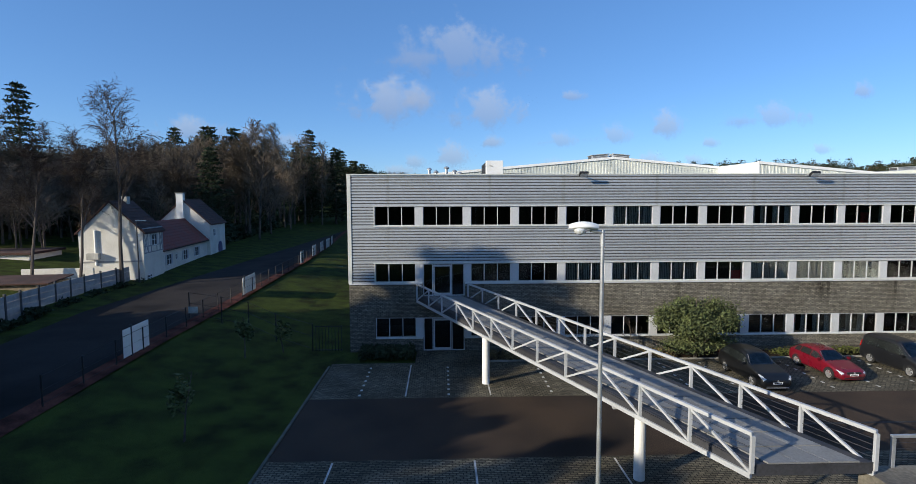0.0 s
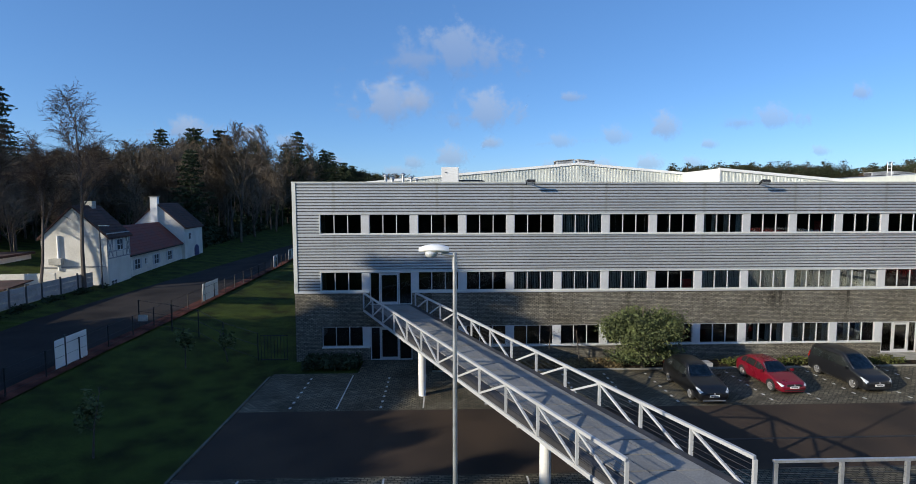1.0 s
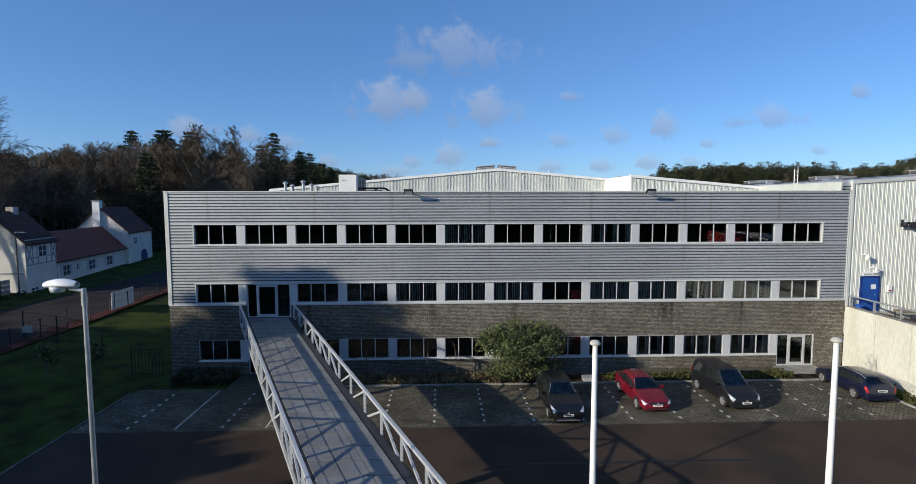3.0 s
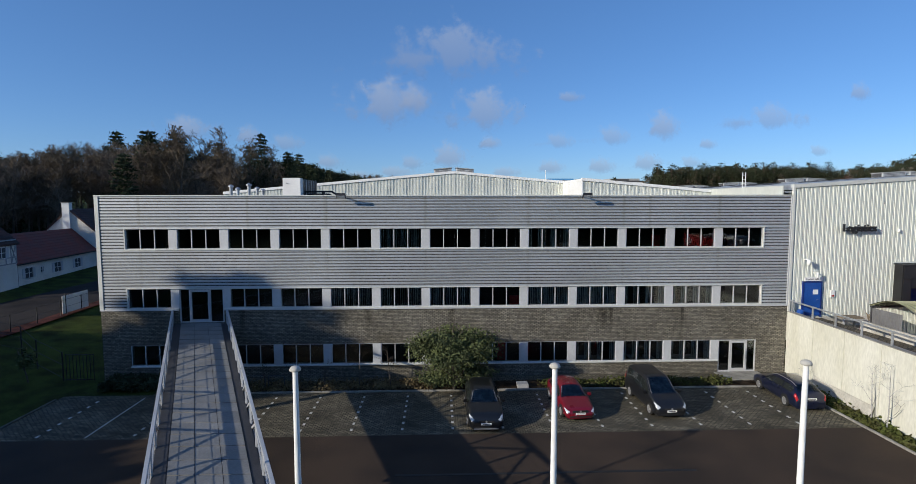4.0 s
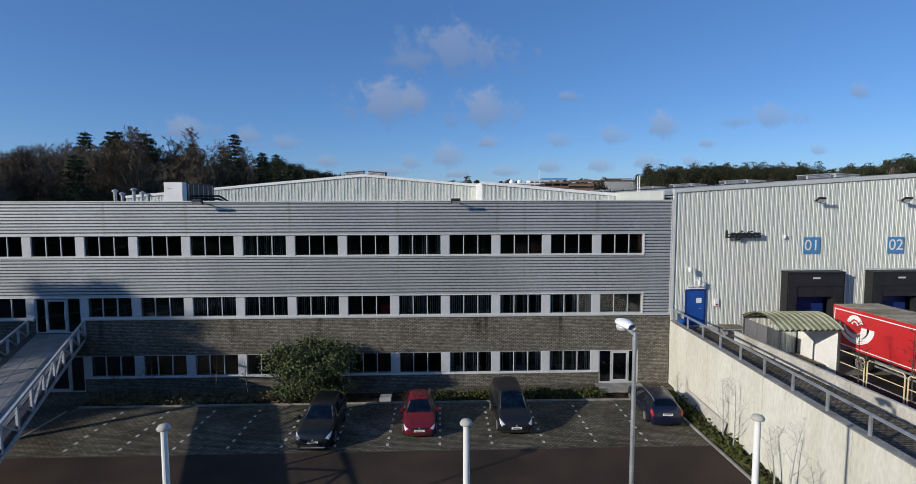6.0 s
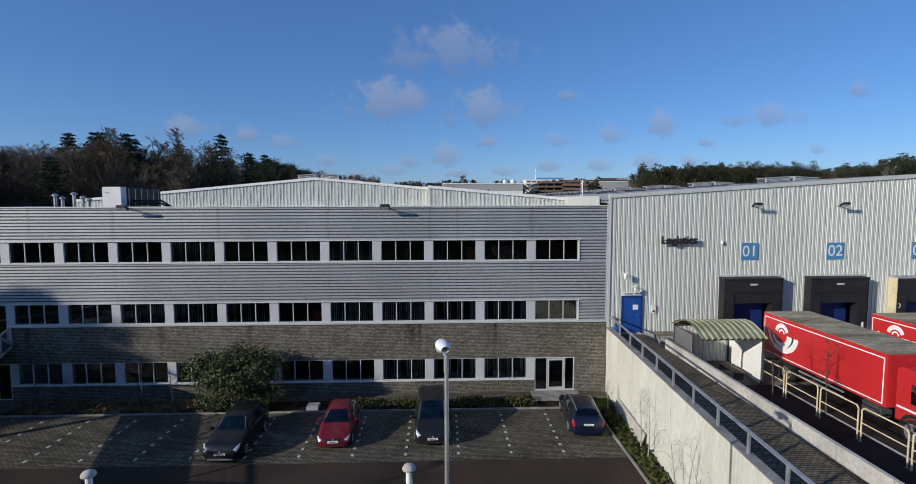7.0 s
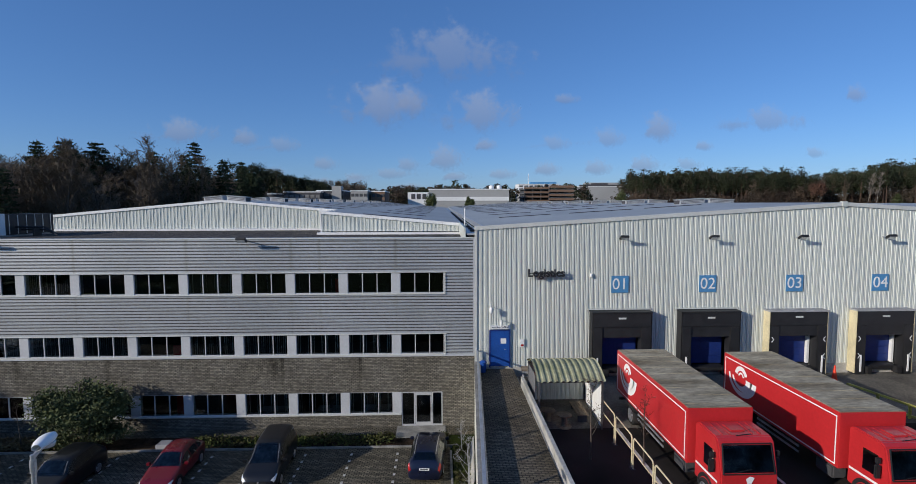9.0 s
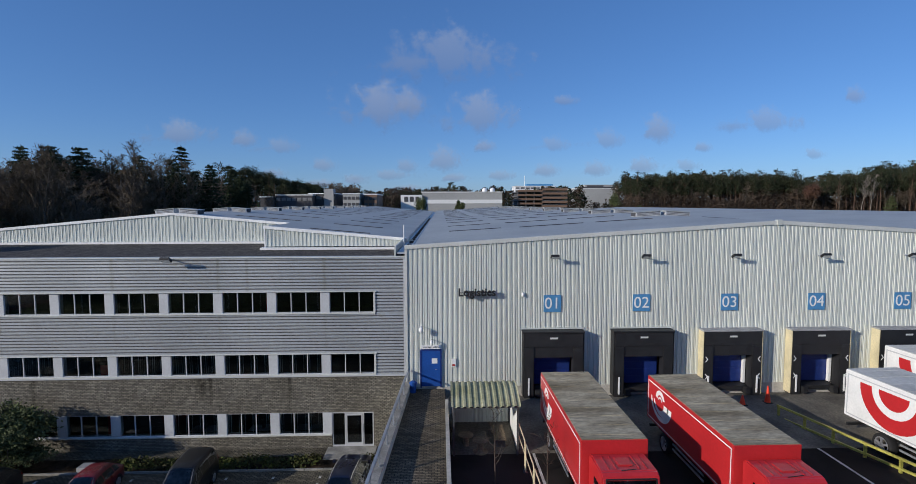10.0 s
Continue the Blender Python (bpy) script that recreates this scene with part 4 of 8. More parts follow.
# ---- loading docks ----
def dock(i, xd):
    old = i >= 2
    d = thing("loading_dock", "black padded dock shelter with yellowed sides and a blue door" if old else "black padded dock shelter with a blue roller door", "loading dock", "loading docks")
    z0, z1, yo = 3.0, 6.75, -0.62
    for sgn in (-1, 1):
        a, b = sorted((xd + sgn * 1.68, xd + sgn * 1.12))
        part("side_pad", Geo().box(a, b, yo, -0.03, z0, 5.945), M["black"], d, bevel=0.03)
        e = xd + sgn * 1.70
        part("side_sheet", Geo().box(min(e, e + sgn * 0.03), max(e, e + sgn * 0.03), yo + 0.02, -0.02, z0 + 0.1, z1), M["cream"] if old else M["black"], d, "yellowed side sheet" if old else "")
        if old:
            for z in (4.15, 5.15):
                c = xd + sgn * 1.5
                g = Geo()
                for k in (-1, 1):
                    g.prism([(c - sgn * 0.06, yo - 0.004, z), (c + sgn * 0.06, yo - 0.004, z + k * 0.16), (c + sgn * 0.12, yo - 0.004, z + k * 0.16), (c, yo - 0.004, z)], (0, -0.004, 0))
                part("white_chevron", g, M["white"], d)
        part("bumper", Geo().box(*sorted((xd + sgn * 0.75, xd + sgn * 1.05)), yo - 0.12, -0.3, 3.1, 3.5), M["black"], d, bevel=0.03)
        part("guide_post", Geo().box(xd + sgn * 1.42 - 0.04, xd + sgn * 1.42 + 0.04, yo - 0.06, yo - 0.01, 3.2, 4.2), M["white"], d)
    part("head_pad", Geo().box(xd - 1.68, xd + 1.68, yo, -0.03, 5.95, z1), M["black"], d, bevel=0.03)
    part("head_curtain", Geo().box(xd - 1.12, xd + 1.12, yo + 0.06, yo + 0.1, 5.35, 5.96), M["black"], d)
    part("top_cover", Geo().box(xd - 1.76, xd + 1.76, yo - 0.03, 0.0, z1 + 0.005, z1 + 0.09), M["timber"] if old else M["black"], d, "dirty shelter top", bevel=0.01)
    if not old:
        part("head_trim", Geo().box(xd - 1.86, xd + 1.86, -0.08, -0.03, z1 + 0.12, z1 + 0.20), M["warehouse"], d)
    part("roller_door", Geo().box(xd - 1.12, xd + 1.12, 0.25, 0.32, 3.55, 5.7), M["darkblue"], d, "dark blue roller door")
    for k in range(5):
        part("door_slat", Geo().box(xd - 1.1, xd + 1.1, 0.225, 0.25, 3.6 + k * 0.42, 3.6 + k * 0.42 + 0.39), M["darkblue"], d, bevel=0.008)
    if old:
        part("door_jamb", Geo().box(xd + 0.98, xd + 1.11, 0.0, 0.2, 3.55, 5.5), M["white"], d, "white inner door jamb")
    part("dock_leveller", Geo().box(xd - 1.05, xd + 1.05, -0.45, 0.3, 3.25, 3.5), M["black"], d, "black steel dock leveller", bevel=0.02)
    part("pit_wall", Geo().box(xd - 1.35, xd + 1.35, -0.25, 0.24, YARD - 0.2, 3.24), M["lowconc"], d)
    part("maker_plate", Geo().box(xd - 0.22, xd + 0.22, yo - 0.006, yo - 0.001, 6.42, 6.52), M["trim"], d)
    return d


for i, xd in enumerate(docks):
    dock(i, xd)
    s = thing("dock_sign", f"square blue sign with the white number 0{i + 1}", "sign", "dock number signs")
    part("board", Geo().box(xd - 0.5, xd + 0.5, -0.075, -0.035, 7.86, 8.84), M["signblue"], s, bevel=0.006)
    lettering("number", f"0{i + 1}", 0.92, (xd, -0.083, 8.34), M["white"], "", "", 0.005, s)

# ---- footbridge ----
LS, RS = Vector((4.34, -0.06, 3.25)), Vector((7.54, -0.06, 3.25))
LE, RE = Vector((13.62, -19.78, 2.62)), Vector((16.80, -19.78, 2.62))
fb = thing("footbridge", "pale painted steel truss footbridge with a grey panel deck", "footbridge")
NP = 12
bw = 0.11
for A, B in ((LS, LE), (RS, RE)):
    up = Vector((0, 0, 1.0))
    part("top_chord", Geo().bar(A + up, B + up, bw, 0.10), M["bridge"], fb, bevel=0.01)
    part("bottom_chord", Geo().bar(A - Vector((0, 0, 0.08)), B - Vector((0, 0, 0.08)), bw, 0.14), M["bridge"], fb, bevel=0.01)
    for i in range(NP + 1):
        p = A.lerp(B, i / NP)
        part("truss_post", Geo().box(p.x - 0.045, p.x + 0.045, p.y - 0.045, p.y + 0.045, p.z, p.z + 0.96), M["bridge"], fb)
        if i < NP:
            q = A.lerp(B, (i + 1) / NP)
            lo, hi = (p, q + up * 0.95) if (i // 3) % 2 == 0 else (q, p + up * 0.95)
            part("diagonal", Geo().bar(lo, hi, 0.07, 0.07), M["bridge"], fb)
    for k in range(1, 6):
        z = Vector((0, 0, 0.16 * k))
        part("rail_wire", Geo().tube(A + z, B + z, 0.007, n=4), M["deckedge"], fb)
ax = (LE - LS)
side = RS - LS
n_along, n_across = 24, 3
for i in range(n_along):
    for j in range(n_across):
        a0, a1 = i / n_along + 0.0012, (i + 1) / n_along - 0.0012
        b0, b1 = 0.14 + 0.74 * j / n_across + 0.003, 0.14 + 0.74 * (j + 1) / n_across - 0.003
        q = [LS + ax * a + side * b for a, b in ((a0, b0), (a1, b0), (a1, b1), (a0, b1))]
        part("deck_panel", Geo().prism([p + Vector((0, 0, 0.2)) for p in q], (0, 0, 0.04)), M["deck"], fb)
for b0, b1 in ((0.02, 0.13), (0.89, 0.98)):
    part("edge_channel", Geo().prism([LS + ax * a + side * b + Vector((0, 0, 0.195)) for a, b in ((0, b0), (1, b0), (1, b1), (0, b1))], (0, 0, 0.02)), M["deckedge"], fb, "black deck edge channel")
part("deck_slab", Geo().prism([LS + ax * a + side * b - Vector((0, 0, 0.08)) for a, b in ((0, 0.005), (1, 0.005), (1, 0.995), (0, 0.995))], (0, 0, 0.27)), M["deckedge"], fb)
for t in (0.30, 0.775):
    for b in (0.32,):
        p = LS + ax * t + side * b
        part("pier", Geo().tube((p.x, p.y, -0.1), (p.x, p.y, p.z - 0.3), 0.19, n=20), M["white"], fb, "round white pier", smooth=False)
    p, q = LS + ax * t + side * 0.02, LS + ax * t + side * 0.98
    part("cross_beam", Geo().bar(p - Vector((0, 0, 0.2)), q - Vector((0, 0, 0.2)), 0.16, 0.16), M["bridge"], fb)

br = thing("bank_railing", "grey steel railing on the bank beside the bridge", "railing")
part("top_rail", Geo().bar((17.5, -19.42, 3.33), (22.8, -19.42, 3.33), 0.08, 0.08), M["steel"], br, bevel=0.01)
for i in range(4):
    part("post", Geo().box(17.52 + 1.72 * i, 17.62 + 1.72 * i, -19.46, -19.38, 2.5, 3.28), M["steel"], br, bevel=0.006)
for z in (2.7, 2.85, 3.0, 3.15):
    part("wire", Geo().tube((17.55, -19.42, z), (22.75, -19.42, z), 0.005, n=4), M["deckedge"], br)

# ---- poles ----
def street_lamp(x, y, z0, z1, yaw, label):
    s = thing("street_lamp", label, "street lamp", "street lamps", at=pose(x, y, z0, 0, 0, yaw))
    h = z1 - z0
    part("pole", Geo().tube((0, 0, 0), (0, 0, h), 0.06, 0.042, 14), M["steel"], s)
    part("collar", Geo().tube((0, 0, h - 0.35), (0, 0, h - 0.1), 0.056, n=14), M["steel"], s)
    part("arm", Geo().tube((0, 0, h - 0.06), (0.28, 0, h + 0.0), 0.04, n=10), M["steel"], s)
    rows = []
    for i in range(11):
        t = i / 10
        w = 0.155 * math.sin(math.pi * min(1, t * 0.85 + 0.12)) ** 0.6
        x_ = 0.12 + t * 0.64
        rows.append([(x_, w * math.cos(a), h + 0.05 + 0.03 * math.sin(t * 3) + (0.11 if math.sin(a) > 0 else 0.06) * math.sin(a) * (0.4 + w / 0.155 * 0.6)) for a in [2 * math.pi * k / 14 for k in range(15)]])
    part("lamp_head", Geo().grid(rows), M["white"], s, "pale grey cobra lamp head", smooth=True)
    part("lens", Geo().lathe((0.5, 0, h - 0.07), [(0.04, -0.03), (0.12, 0.0), (0.14, 0.06), (0.14, 0.1)], 14), M["lampglass"], s, smooth=True)
    return s


street_lamp(9.42, -20.8, 0.0, 8.80, 180, "tall galvanised street lamp with a pale cobra head beside the footbridge")
street_lamp(32.16, -19.5, 0.0, 8.32, 100, "tall galvanised street lamp with a pale cobra head over the parking")
for i in range(5):
    x = 18.48 + 3.31 * i
    f = thing("flagpole", "bare white flagpole with a mushroom cap", "flagpole", "flagpoles", at=pose(x, -24.35, 2.5))
    part("pole", Geo().tube((0, 0, 0), (0, 0, 6.08), 0.062, 0.034, 16), M["white"], f)
    part("cap", Geo().lathe((0, 0, 6.06), [(0.035, 0), (0.068, 0.012), (0.074, 0.03), (0.055, 0.06), (0.015, 0.075)], 16), M["lowconc"], f, "weathered round cap", smooth=True)


# ---- roof equipment ----
ac = thing("air_conditioner", "white and black air handling unit on the flat roof", "air conditioner")
part("casing", Geo().box(9.2, 10.45, 6.0, 6.6, 10.92, 12.38), M["white"], ac, bevel=0.02)
part("coil_section", Geo().box(9.25, 10.4, 6.6, 11.0, 10.92, 12.34), M["black"], ac, "black louvred coil section", bevel=0.02)
for k in range(6):
    part("louvre_rib", Geo().box(10.4, 10.43, 6.9 + k * 0.75, 6.96 + k * 0.75, 10.97, 12.28), M["steel"], ac)
part("logo_panel", Geo().lathe((9.5, 5.985, 12.0), [(0.09, 0), (0.09, 0.01)], 12), M["dark"], ac)
part("plinth", Geo().box(9.15, 10.5, 5.95, 11.1, 10.80, 10.92), M["kerb"], ac)
for x, h in ((5.0, 0.9), (5.5, 0.7), (6.3, 1.0), (6.9, 0.75), (7.3, 0.6)):
    v = thing("roof_vent", "short grey metal vent pipe on the roof", "vent pipe", "roof vents")
    part("pipe", Geo().tube((x, 7.5, 10.80), (x, 7.5, 10.86 + h), 0.11, n=12), M["steel"], v)
    part("cowl", Geo().lathe((x, 7.5, 10.86 + h), [(0.12, 0), (0.2, 0.03), (0.2, 0.1), (0.05, 0.2)], 12), M["steel"], v)
p = thing("roof_pipe", "black insulated pipe run on the gravel roof", "pipe")
for a, b in (((10.4, 7.5, 11.45), (12.3, 7.5, 11.45)), ((12.3, 7.5, 11.45), (13.2, 7.5, 10.87)), ((10.4, 8.0, 11.25), (12.0, 8.0, 11.25)), ((12.0, 8.0, 11.25), (12.8, 8.0, 10.87))):
    part("pipe", Geo().tube(a, b, 0.07, n=10), M["black"], p)
part("support", Geo().box(11.6, 11.68, 7.4, 8.1, 10.80, 11.4), M["black"], p)
lad = thing("roof_ladder", "thin pale access ladder at the roof corner", "ladder")
for y in (4.4, 4.75):
    part("stile", Geo().tube((41.45, y, 10.8), (41.45, y, 12.7), 0.025, n=8), M["white"], lad)
for k in range(6):
    part("rung", Geo().tube((41.45, 4.4, 11.1 + 0.28 * k), (41.45, 4.75, 11.1 + 0.28 * k), 0.015, n=6), M["white"], lad)

# ---- parking marks ----
structure("kerb_lawn", Geo().box(-0.62, -0.5, -21, -3, -0.2, 0.06), M["lowkerb"], "grey concrete kerb between lawn and parking", "kerb", bevel=0.008)
pk = bpy.data.objects["pavement_parking"]
me = Geo().box(-0.06, 0.06, -0.11, 0.11, -0.02, 0.004).mesh("marking_block")
me.materials.append(M["white_line"])
for i in range(12):
    x = 11.30 + 2.388 * i
    for k in range(7):
        o = new("marking_block", me)
        o.parent, o.location = pk, (x, -7.2 + 0.68 * k, 0)
for x in (1.85, 6.2):
    for k in range(7):
        o = new("marking_block", me)
        o.parent, o.location = pk, (x, -7.4 + 0.68 * k, 0)
for x in (4.10, 8.25):
    part("white_line", Geo().box(x - 0.035, x + 0.035, -7.6, -2.8, -0.01, 0.004), M["white_line"], pk, "worn white line")
for x in (1.9, 7.05, 12.2):
    part("white_line", Geo().box(x - 0.035, x + 0.035, -20.5, -13.9, -0.01, 0.004), M["white_line"], bpy.data.objects["pavement_near"])

# ---- cars ----
def spline(ts, vals, t):
    """Catmull-Rom through values at rising parameters."""
    ts = list(ts)
    i = max(0, min(len(ts) - 2, next((k for k in range(len(ts) - 1) if t <= ts[k + 1]), len(ts) - 2)))
    h = ts[i + 1] - ts[i]
    u = (t - ts[i]) / h

    def slope(k):
        a, b = max(0, k - 1), min(len(ts) - 1, k + 1)
        return (vals[b] - vals[a]) / (ts[b] - ts[a])

    u2, u3 = u * u, u * u * u
    return (2 * u3 - 3 * u2 + 1) * vals[i] + (u3 - 2 * u2 + u) * h * slope(i) * 0.8 + (3 * u2 - 2 * u3) * vals[i + 1] + (u3 - u2) * h * slope(i + 1) * 0.8


def wheel(parent, x, y, r, w, out):
    """A tyre with its rim; out is -1 or 1, the side it faces."""
    g = Geo()
    prof = [(r * 0.62, -w / 2), (r * 0.93, -w / 2), (r, -w / 2 + 0.03), (r, w / 2 - 0.03), (r * 0.93, w / 2), (r * 0.62, w / 2)]
    n = 22
    rows = [[(x + a, y + q * math.cos(2 * math.pi * k / n), r + q * math.sin(2 * math.pi * k / n)) for k in range(n + 1)] for q, a in prof]
    g.grid(rows)
    t = part("tyre", g, M["tyre"], parent, smooth=True)
    g = Geo()
    face = x + out * w * 0.47
    for k in range(5):
        a = 2 * math.pi * k / 5 + 0.3
        g.bar((face, y, r), (face, y + r * 0.6 * math.cos(a), r + r * 0.6 * math.sin(a)), 0.05, 0.09)
    g.grid([[(x + o, y + q * math.cos(2 * math.pi * k / n), r + q * math.sin(2 * math.pi * k / n)) for k in range(n + 1)] for q, o in ((r * 0.70, out * w * 0.505), (r * 0.60, out * w * 0.50), (r * 0.56, out * w * 0.1))])
    g.tube((face - out * 0.03, y, r), (face + out * 0.02, y, r), 0.07, n=10)
    part("rim", g, M["alloy"], t, "silver alloy rim")


def car(name, label, paint, L, W, st, wheels, at, cabin, screen, back, lamps="front", roof_rails=False, plate_y=None):
    """st: rows of u, top, shoulder, half width, roof half width. cabin, screen, back: u ranges of side glass, windscreen and rear glass."""
    c = thing(name, label, "car", "parked cars", at=at @ Matrix.Scale(0.92, 4))
    us = [s[0] for s in st]
    zb = 0.22

    def section(u):
        top, sh, w, wr = (spline(us, [s[k] for s in st], u) for k in (1, 2, 3, 4))
        drop = min(0.10, max(0.015, (top - sh) * 0.22))
        return [(w * 0.88, zb), (w * 0.985, zb + 0.12), (w, zb + (sh - zb) * 0.6), (w * 0.965, sh), (wr, top - drop), (wr * 0.62, top - drop * 0.18), (0, top)]

    def surf(u, v, off=0.0):
        """v runs from -6 at one sill over the roof (0) to 6 at the other."""
        sec = section(u)
        a = 6 - abs(v)
        x = spline(range(7), [p[0] for p in sec], a)
        z = spline(range(7), [p[1] for p in sec], a)
        p = Vector((math.copysign(x, v), -L / 2 + u * L, z))
        if off:
            e = 0.01
            du, dv = surf(min(1, u + e), v) - surf(max(0, u - e), v), surf(u, min(6, v + 0.05)) - surf(u, max(-6, v - 0.05))
            nrm = dv.cross(du)
            if nrm.length > 1e-9:
                nrm.normalize()
                if nrm.dot(p - Vector((0, p.y, 0.5))) < 0:
                    nrm = -nrm
                p = p + nrm * off
        return p

    def patch(u0, u1, v0, v1, off, nu=6, nv=6, taper=None):
        rows = []
        for i in range(nu + 1):
            u = u0 + (u1 - u0) * i / nu
            a, b = (v0, v1) if taper is None else (v0 + (taper[0] - v0) * i / nu, v1 + (taper[1] - v1) * i / nu)
            rows.append([tuple(surf(u, a + (b - a) * j / nv, off)) for j in range(nv + 1)])
        return Geo().grid(rows)

    body = Geo()
    nu, nv = 40, 30
    rows = [[tuple(surf(i / nu, -6 + 12 * j / nv)) for j in range(nv + 1)] for i in range(nu + 1)]
    body.grid(rows)
    n = nv + 1
    body.f.append(tuple(range(n)))
    body.f.append(tuple(range(nu * n, nu * n + n)))
    part("body", body, M[paint], c, smooth=True)
    part("underbody", Geo().box(-W * 0.40, W * 0.40, -L / 2 + 0.12, L / 2 - 0.12, 0.16, 0.3), M["black"], c)
    part("windscreen", patch(screen[0], screen[1], -2.15, 2.15, 0.006, taper=(-1.85, 1.85)), M["carglass"], c, smooth=True)
    # sheets just under the glass carry the cabin's dimness as colour
    part("dashboard", patch(screen[0] + 0.002, screen[1] - 0.005, -2.0, 2.0, 0.003, taper=(-1.75, 1.75)), M["cabin"], c, smooth=True)
    part("rear_window", patch(back[0], back[1], -1.8, 1.8, 0.006, taper=(-2.0, 2.0)), M["carglass"], c, smooth=True)
    part("rear_shade", patch(back[0] + 0.003, back[1] - 0.003, -1.7, 1.7, 0.003, taper=(-1.9, 1.9)), M["dark"], c, smooth=True)
    for s in (-1, 1):
        cuts = cabin
        for a, b in zip(cuts, cuts[1:]):
            part("side_window", patch(a + 0.006, b - 0.006, s * 2.2, s * 2.93, 0.006, 4, 3), M["carglass"], c, smooth=True)
            part("window_tint", patch(a + 0.008, b - 0.008, s * 2.24, s * 2.9, 0.003, 4, 3), M["dark"], c, smooth=True)
        for a in cuts[:-1]:
            part("door_seam", patch(a + 0.002, a + 0.0045, s * 3.05, s * 5.2, 0.003, 1, 8), M["black"], c)
        yb = -L / 2 + (cuts[1] - 0.03) * L
        w = surf(cuts[1] - 0.03, s * 3.3)
        part("door_handle", Geo().box(*sorted((w.x, w.x + s * 0.025)), yb - 0.1, yb + 0.08, w.z - 0.02, w.z + 0.02), M[paint], c)
        m = surf(cuts[0] + 0.015, s * 2.95)
        part("mirror", Geo().box(*sorted((m.x + s * 0.02, m.x + s * 0.22)), m.y - 0.03, m.y + 0.11, m.z, m.z + 0.16), M[paint], c, bevel=0.03)
        part("headlight", patch(0.012, 0.085, s * 3.35, s * 2.3, 0.008, 4, 4, taper=(s * 3.0, s * 2.85)), M["lampglass"], c, smooth=True)
        part("tail_light", patch(0.955, 0.992, s * 3.5, s * 2.6, 0.008, 3, 4), M["redlamp"], c, smooth=True)
        for y in wheels:
            yy = -L / 2 + y * L
            part("wheel_arch", Geo().grid([[(s * (W / 2 + o), yy + q * math.cos(math.pi * k / 16), 0.31 + q * math.sin(math.pi * k / 16)) for k in range(17)] for q, o in ((0.30, -0.012), (0.39, -0.004), (0.395, -0.03))]), M["black"], c)
            wheel(c, s * (W / 2 - 0.10), yy, 0.315, 0.21, s)
        if roof_rails:
            g = Geo()
            pts = [surf(u, s * 1.75, 0.05) for u in (0.40, 0.5, 0.6, 0.7, 0.8, 0.88)]
            for a, b in zip(pts, pts[1:]):
                g.tube(a, b, 0.018, n=6)
            part("roof_rail", g, M["alloy"], c, "silver roof rail")
    part("grille", Geo().box(-0.42, 0.42, -L / 2 - 0.012, -L / 2 + 0.1, 0.50, 0.62), M["black"], c, bevel=0.02)
    part("air_intake", Geo().box(-0.6, 0.6, -L / 2 - 0.006, -L / 2 + 0.1, 0.25, 0.36), M["black"], c, bevel=0.02)
    part("badge", Geo().tube((0, -L / 2 - 0.03, 0.60), (0, -L / 2, 0.60), 0.05, n=10), M["alloy"], c)
    for y, s in ((-L / 2 - 0.02, 1), (L / 2 + 0.012, -1)):
        z = 0.42 if s > 0 else 0.72
        pl = part("number_plate", Geo().box(-0.26, 0.26, y, y + 0.01, z, z + 0.11), M["white"], c, "white plate with dark bars")
        part("plate_bar", Geo().box(-0.2, 0.2, y - 0.003 * s + (0.0 if s > 0 else 0.01), y + (0.0 if s > 0 else 0.013), z + 0.035, z + 0.075), M["dark"], pl)
    for x in (-0.36, 0.36):
        part("seat", Geo().box(x - 0.2, x + 0.2, -0.2, 0.0, 0.6, 1.15), M["dark"], c, bevel=0.05)
    return c


hatch = [(0, 0.50, 0.44, 0.62, 0.42), (0.025, 0.66, 0.58, 0.76, 0.56), (0.09, 0.76, 0.69, 0.82, 0.64), (0.27, 0.93, 0.84, 0.85, 0.70), (0.33, 1.02, 0.88, 0.855, 0.68), (0.47, 1.38, 0.90, 0.86, 0.58), (0.62, 1.44, 0.92, 0.86, 0.58), (0.80, 1.39, 0.94, 0.85, 0.56), (0.90, 1.15, 0.95, 0.83, 0.58), (0.965, 0.95, 0.88, 0.79, 0.6), (1.0, 0.60, 0.55, 0.70, 0.5)]
suv = [(0, 0.58, 0.50, 0.66, 0.46), (0.025, 0.80, 0.70, 0.82, 0.6), (0.08, 0.94, 0.84, 0.88, 0.7), (0.25, 1.08, 0.98, 0.91, 0.75), (0.31, 1.16, 1.01, 0.915, 0.72), (0.43, 1.58, 1.04, 0.92, 0.62), (0.60, 1.66, 1.06, 0.92, 0.62), (0.84, 1.60, 1.08, 0.91, 0.60), (0.93, 1.30, 1.08, 0.88, 0.62), (0.975, 1.08, 1.0, 0.85, 0.64), (1.0, 0.66, 0.6, 0.76, 0.55)]
van = [(0, 0.60, 0.50, 0.66, 0.46), (0.025, 0.80, 0.68, 0.82, 0.6), (0.08, 0.95, 0.84, 0.87, 0.7), (0.19, 1.10, 0.98, 0.895, 0.74), (0.25, 1.22, 1.02, 0.90, 0.72), (0.42, 1.74, 1.06, 0.905, 0.66), (0.60, 1.81, 1.08, 0.905, 0.68), (0.90, 1.79, 1.10, 0.90, 0.68), (0.965, 1.66, 1.10, 0.89, 0.68), (0.99, 1.2, 1.0, 0.87, 0.70), (1.0, 0.66, 0.6, 0.80, 0.6)]
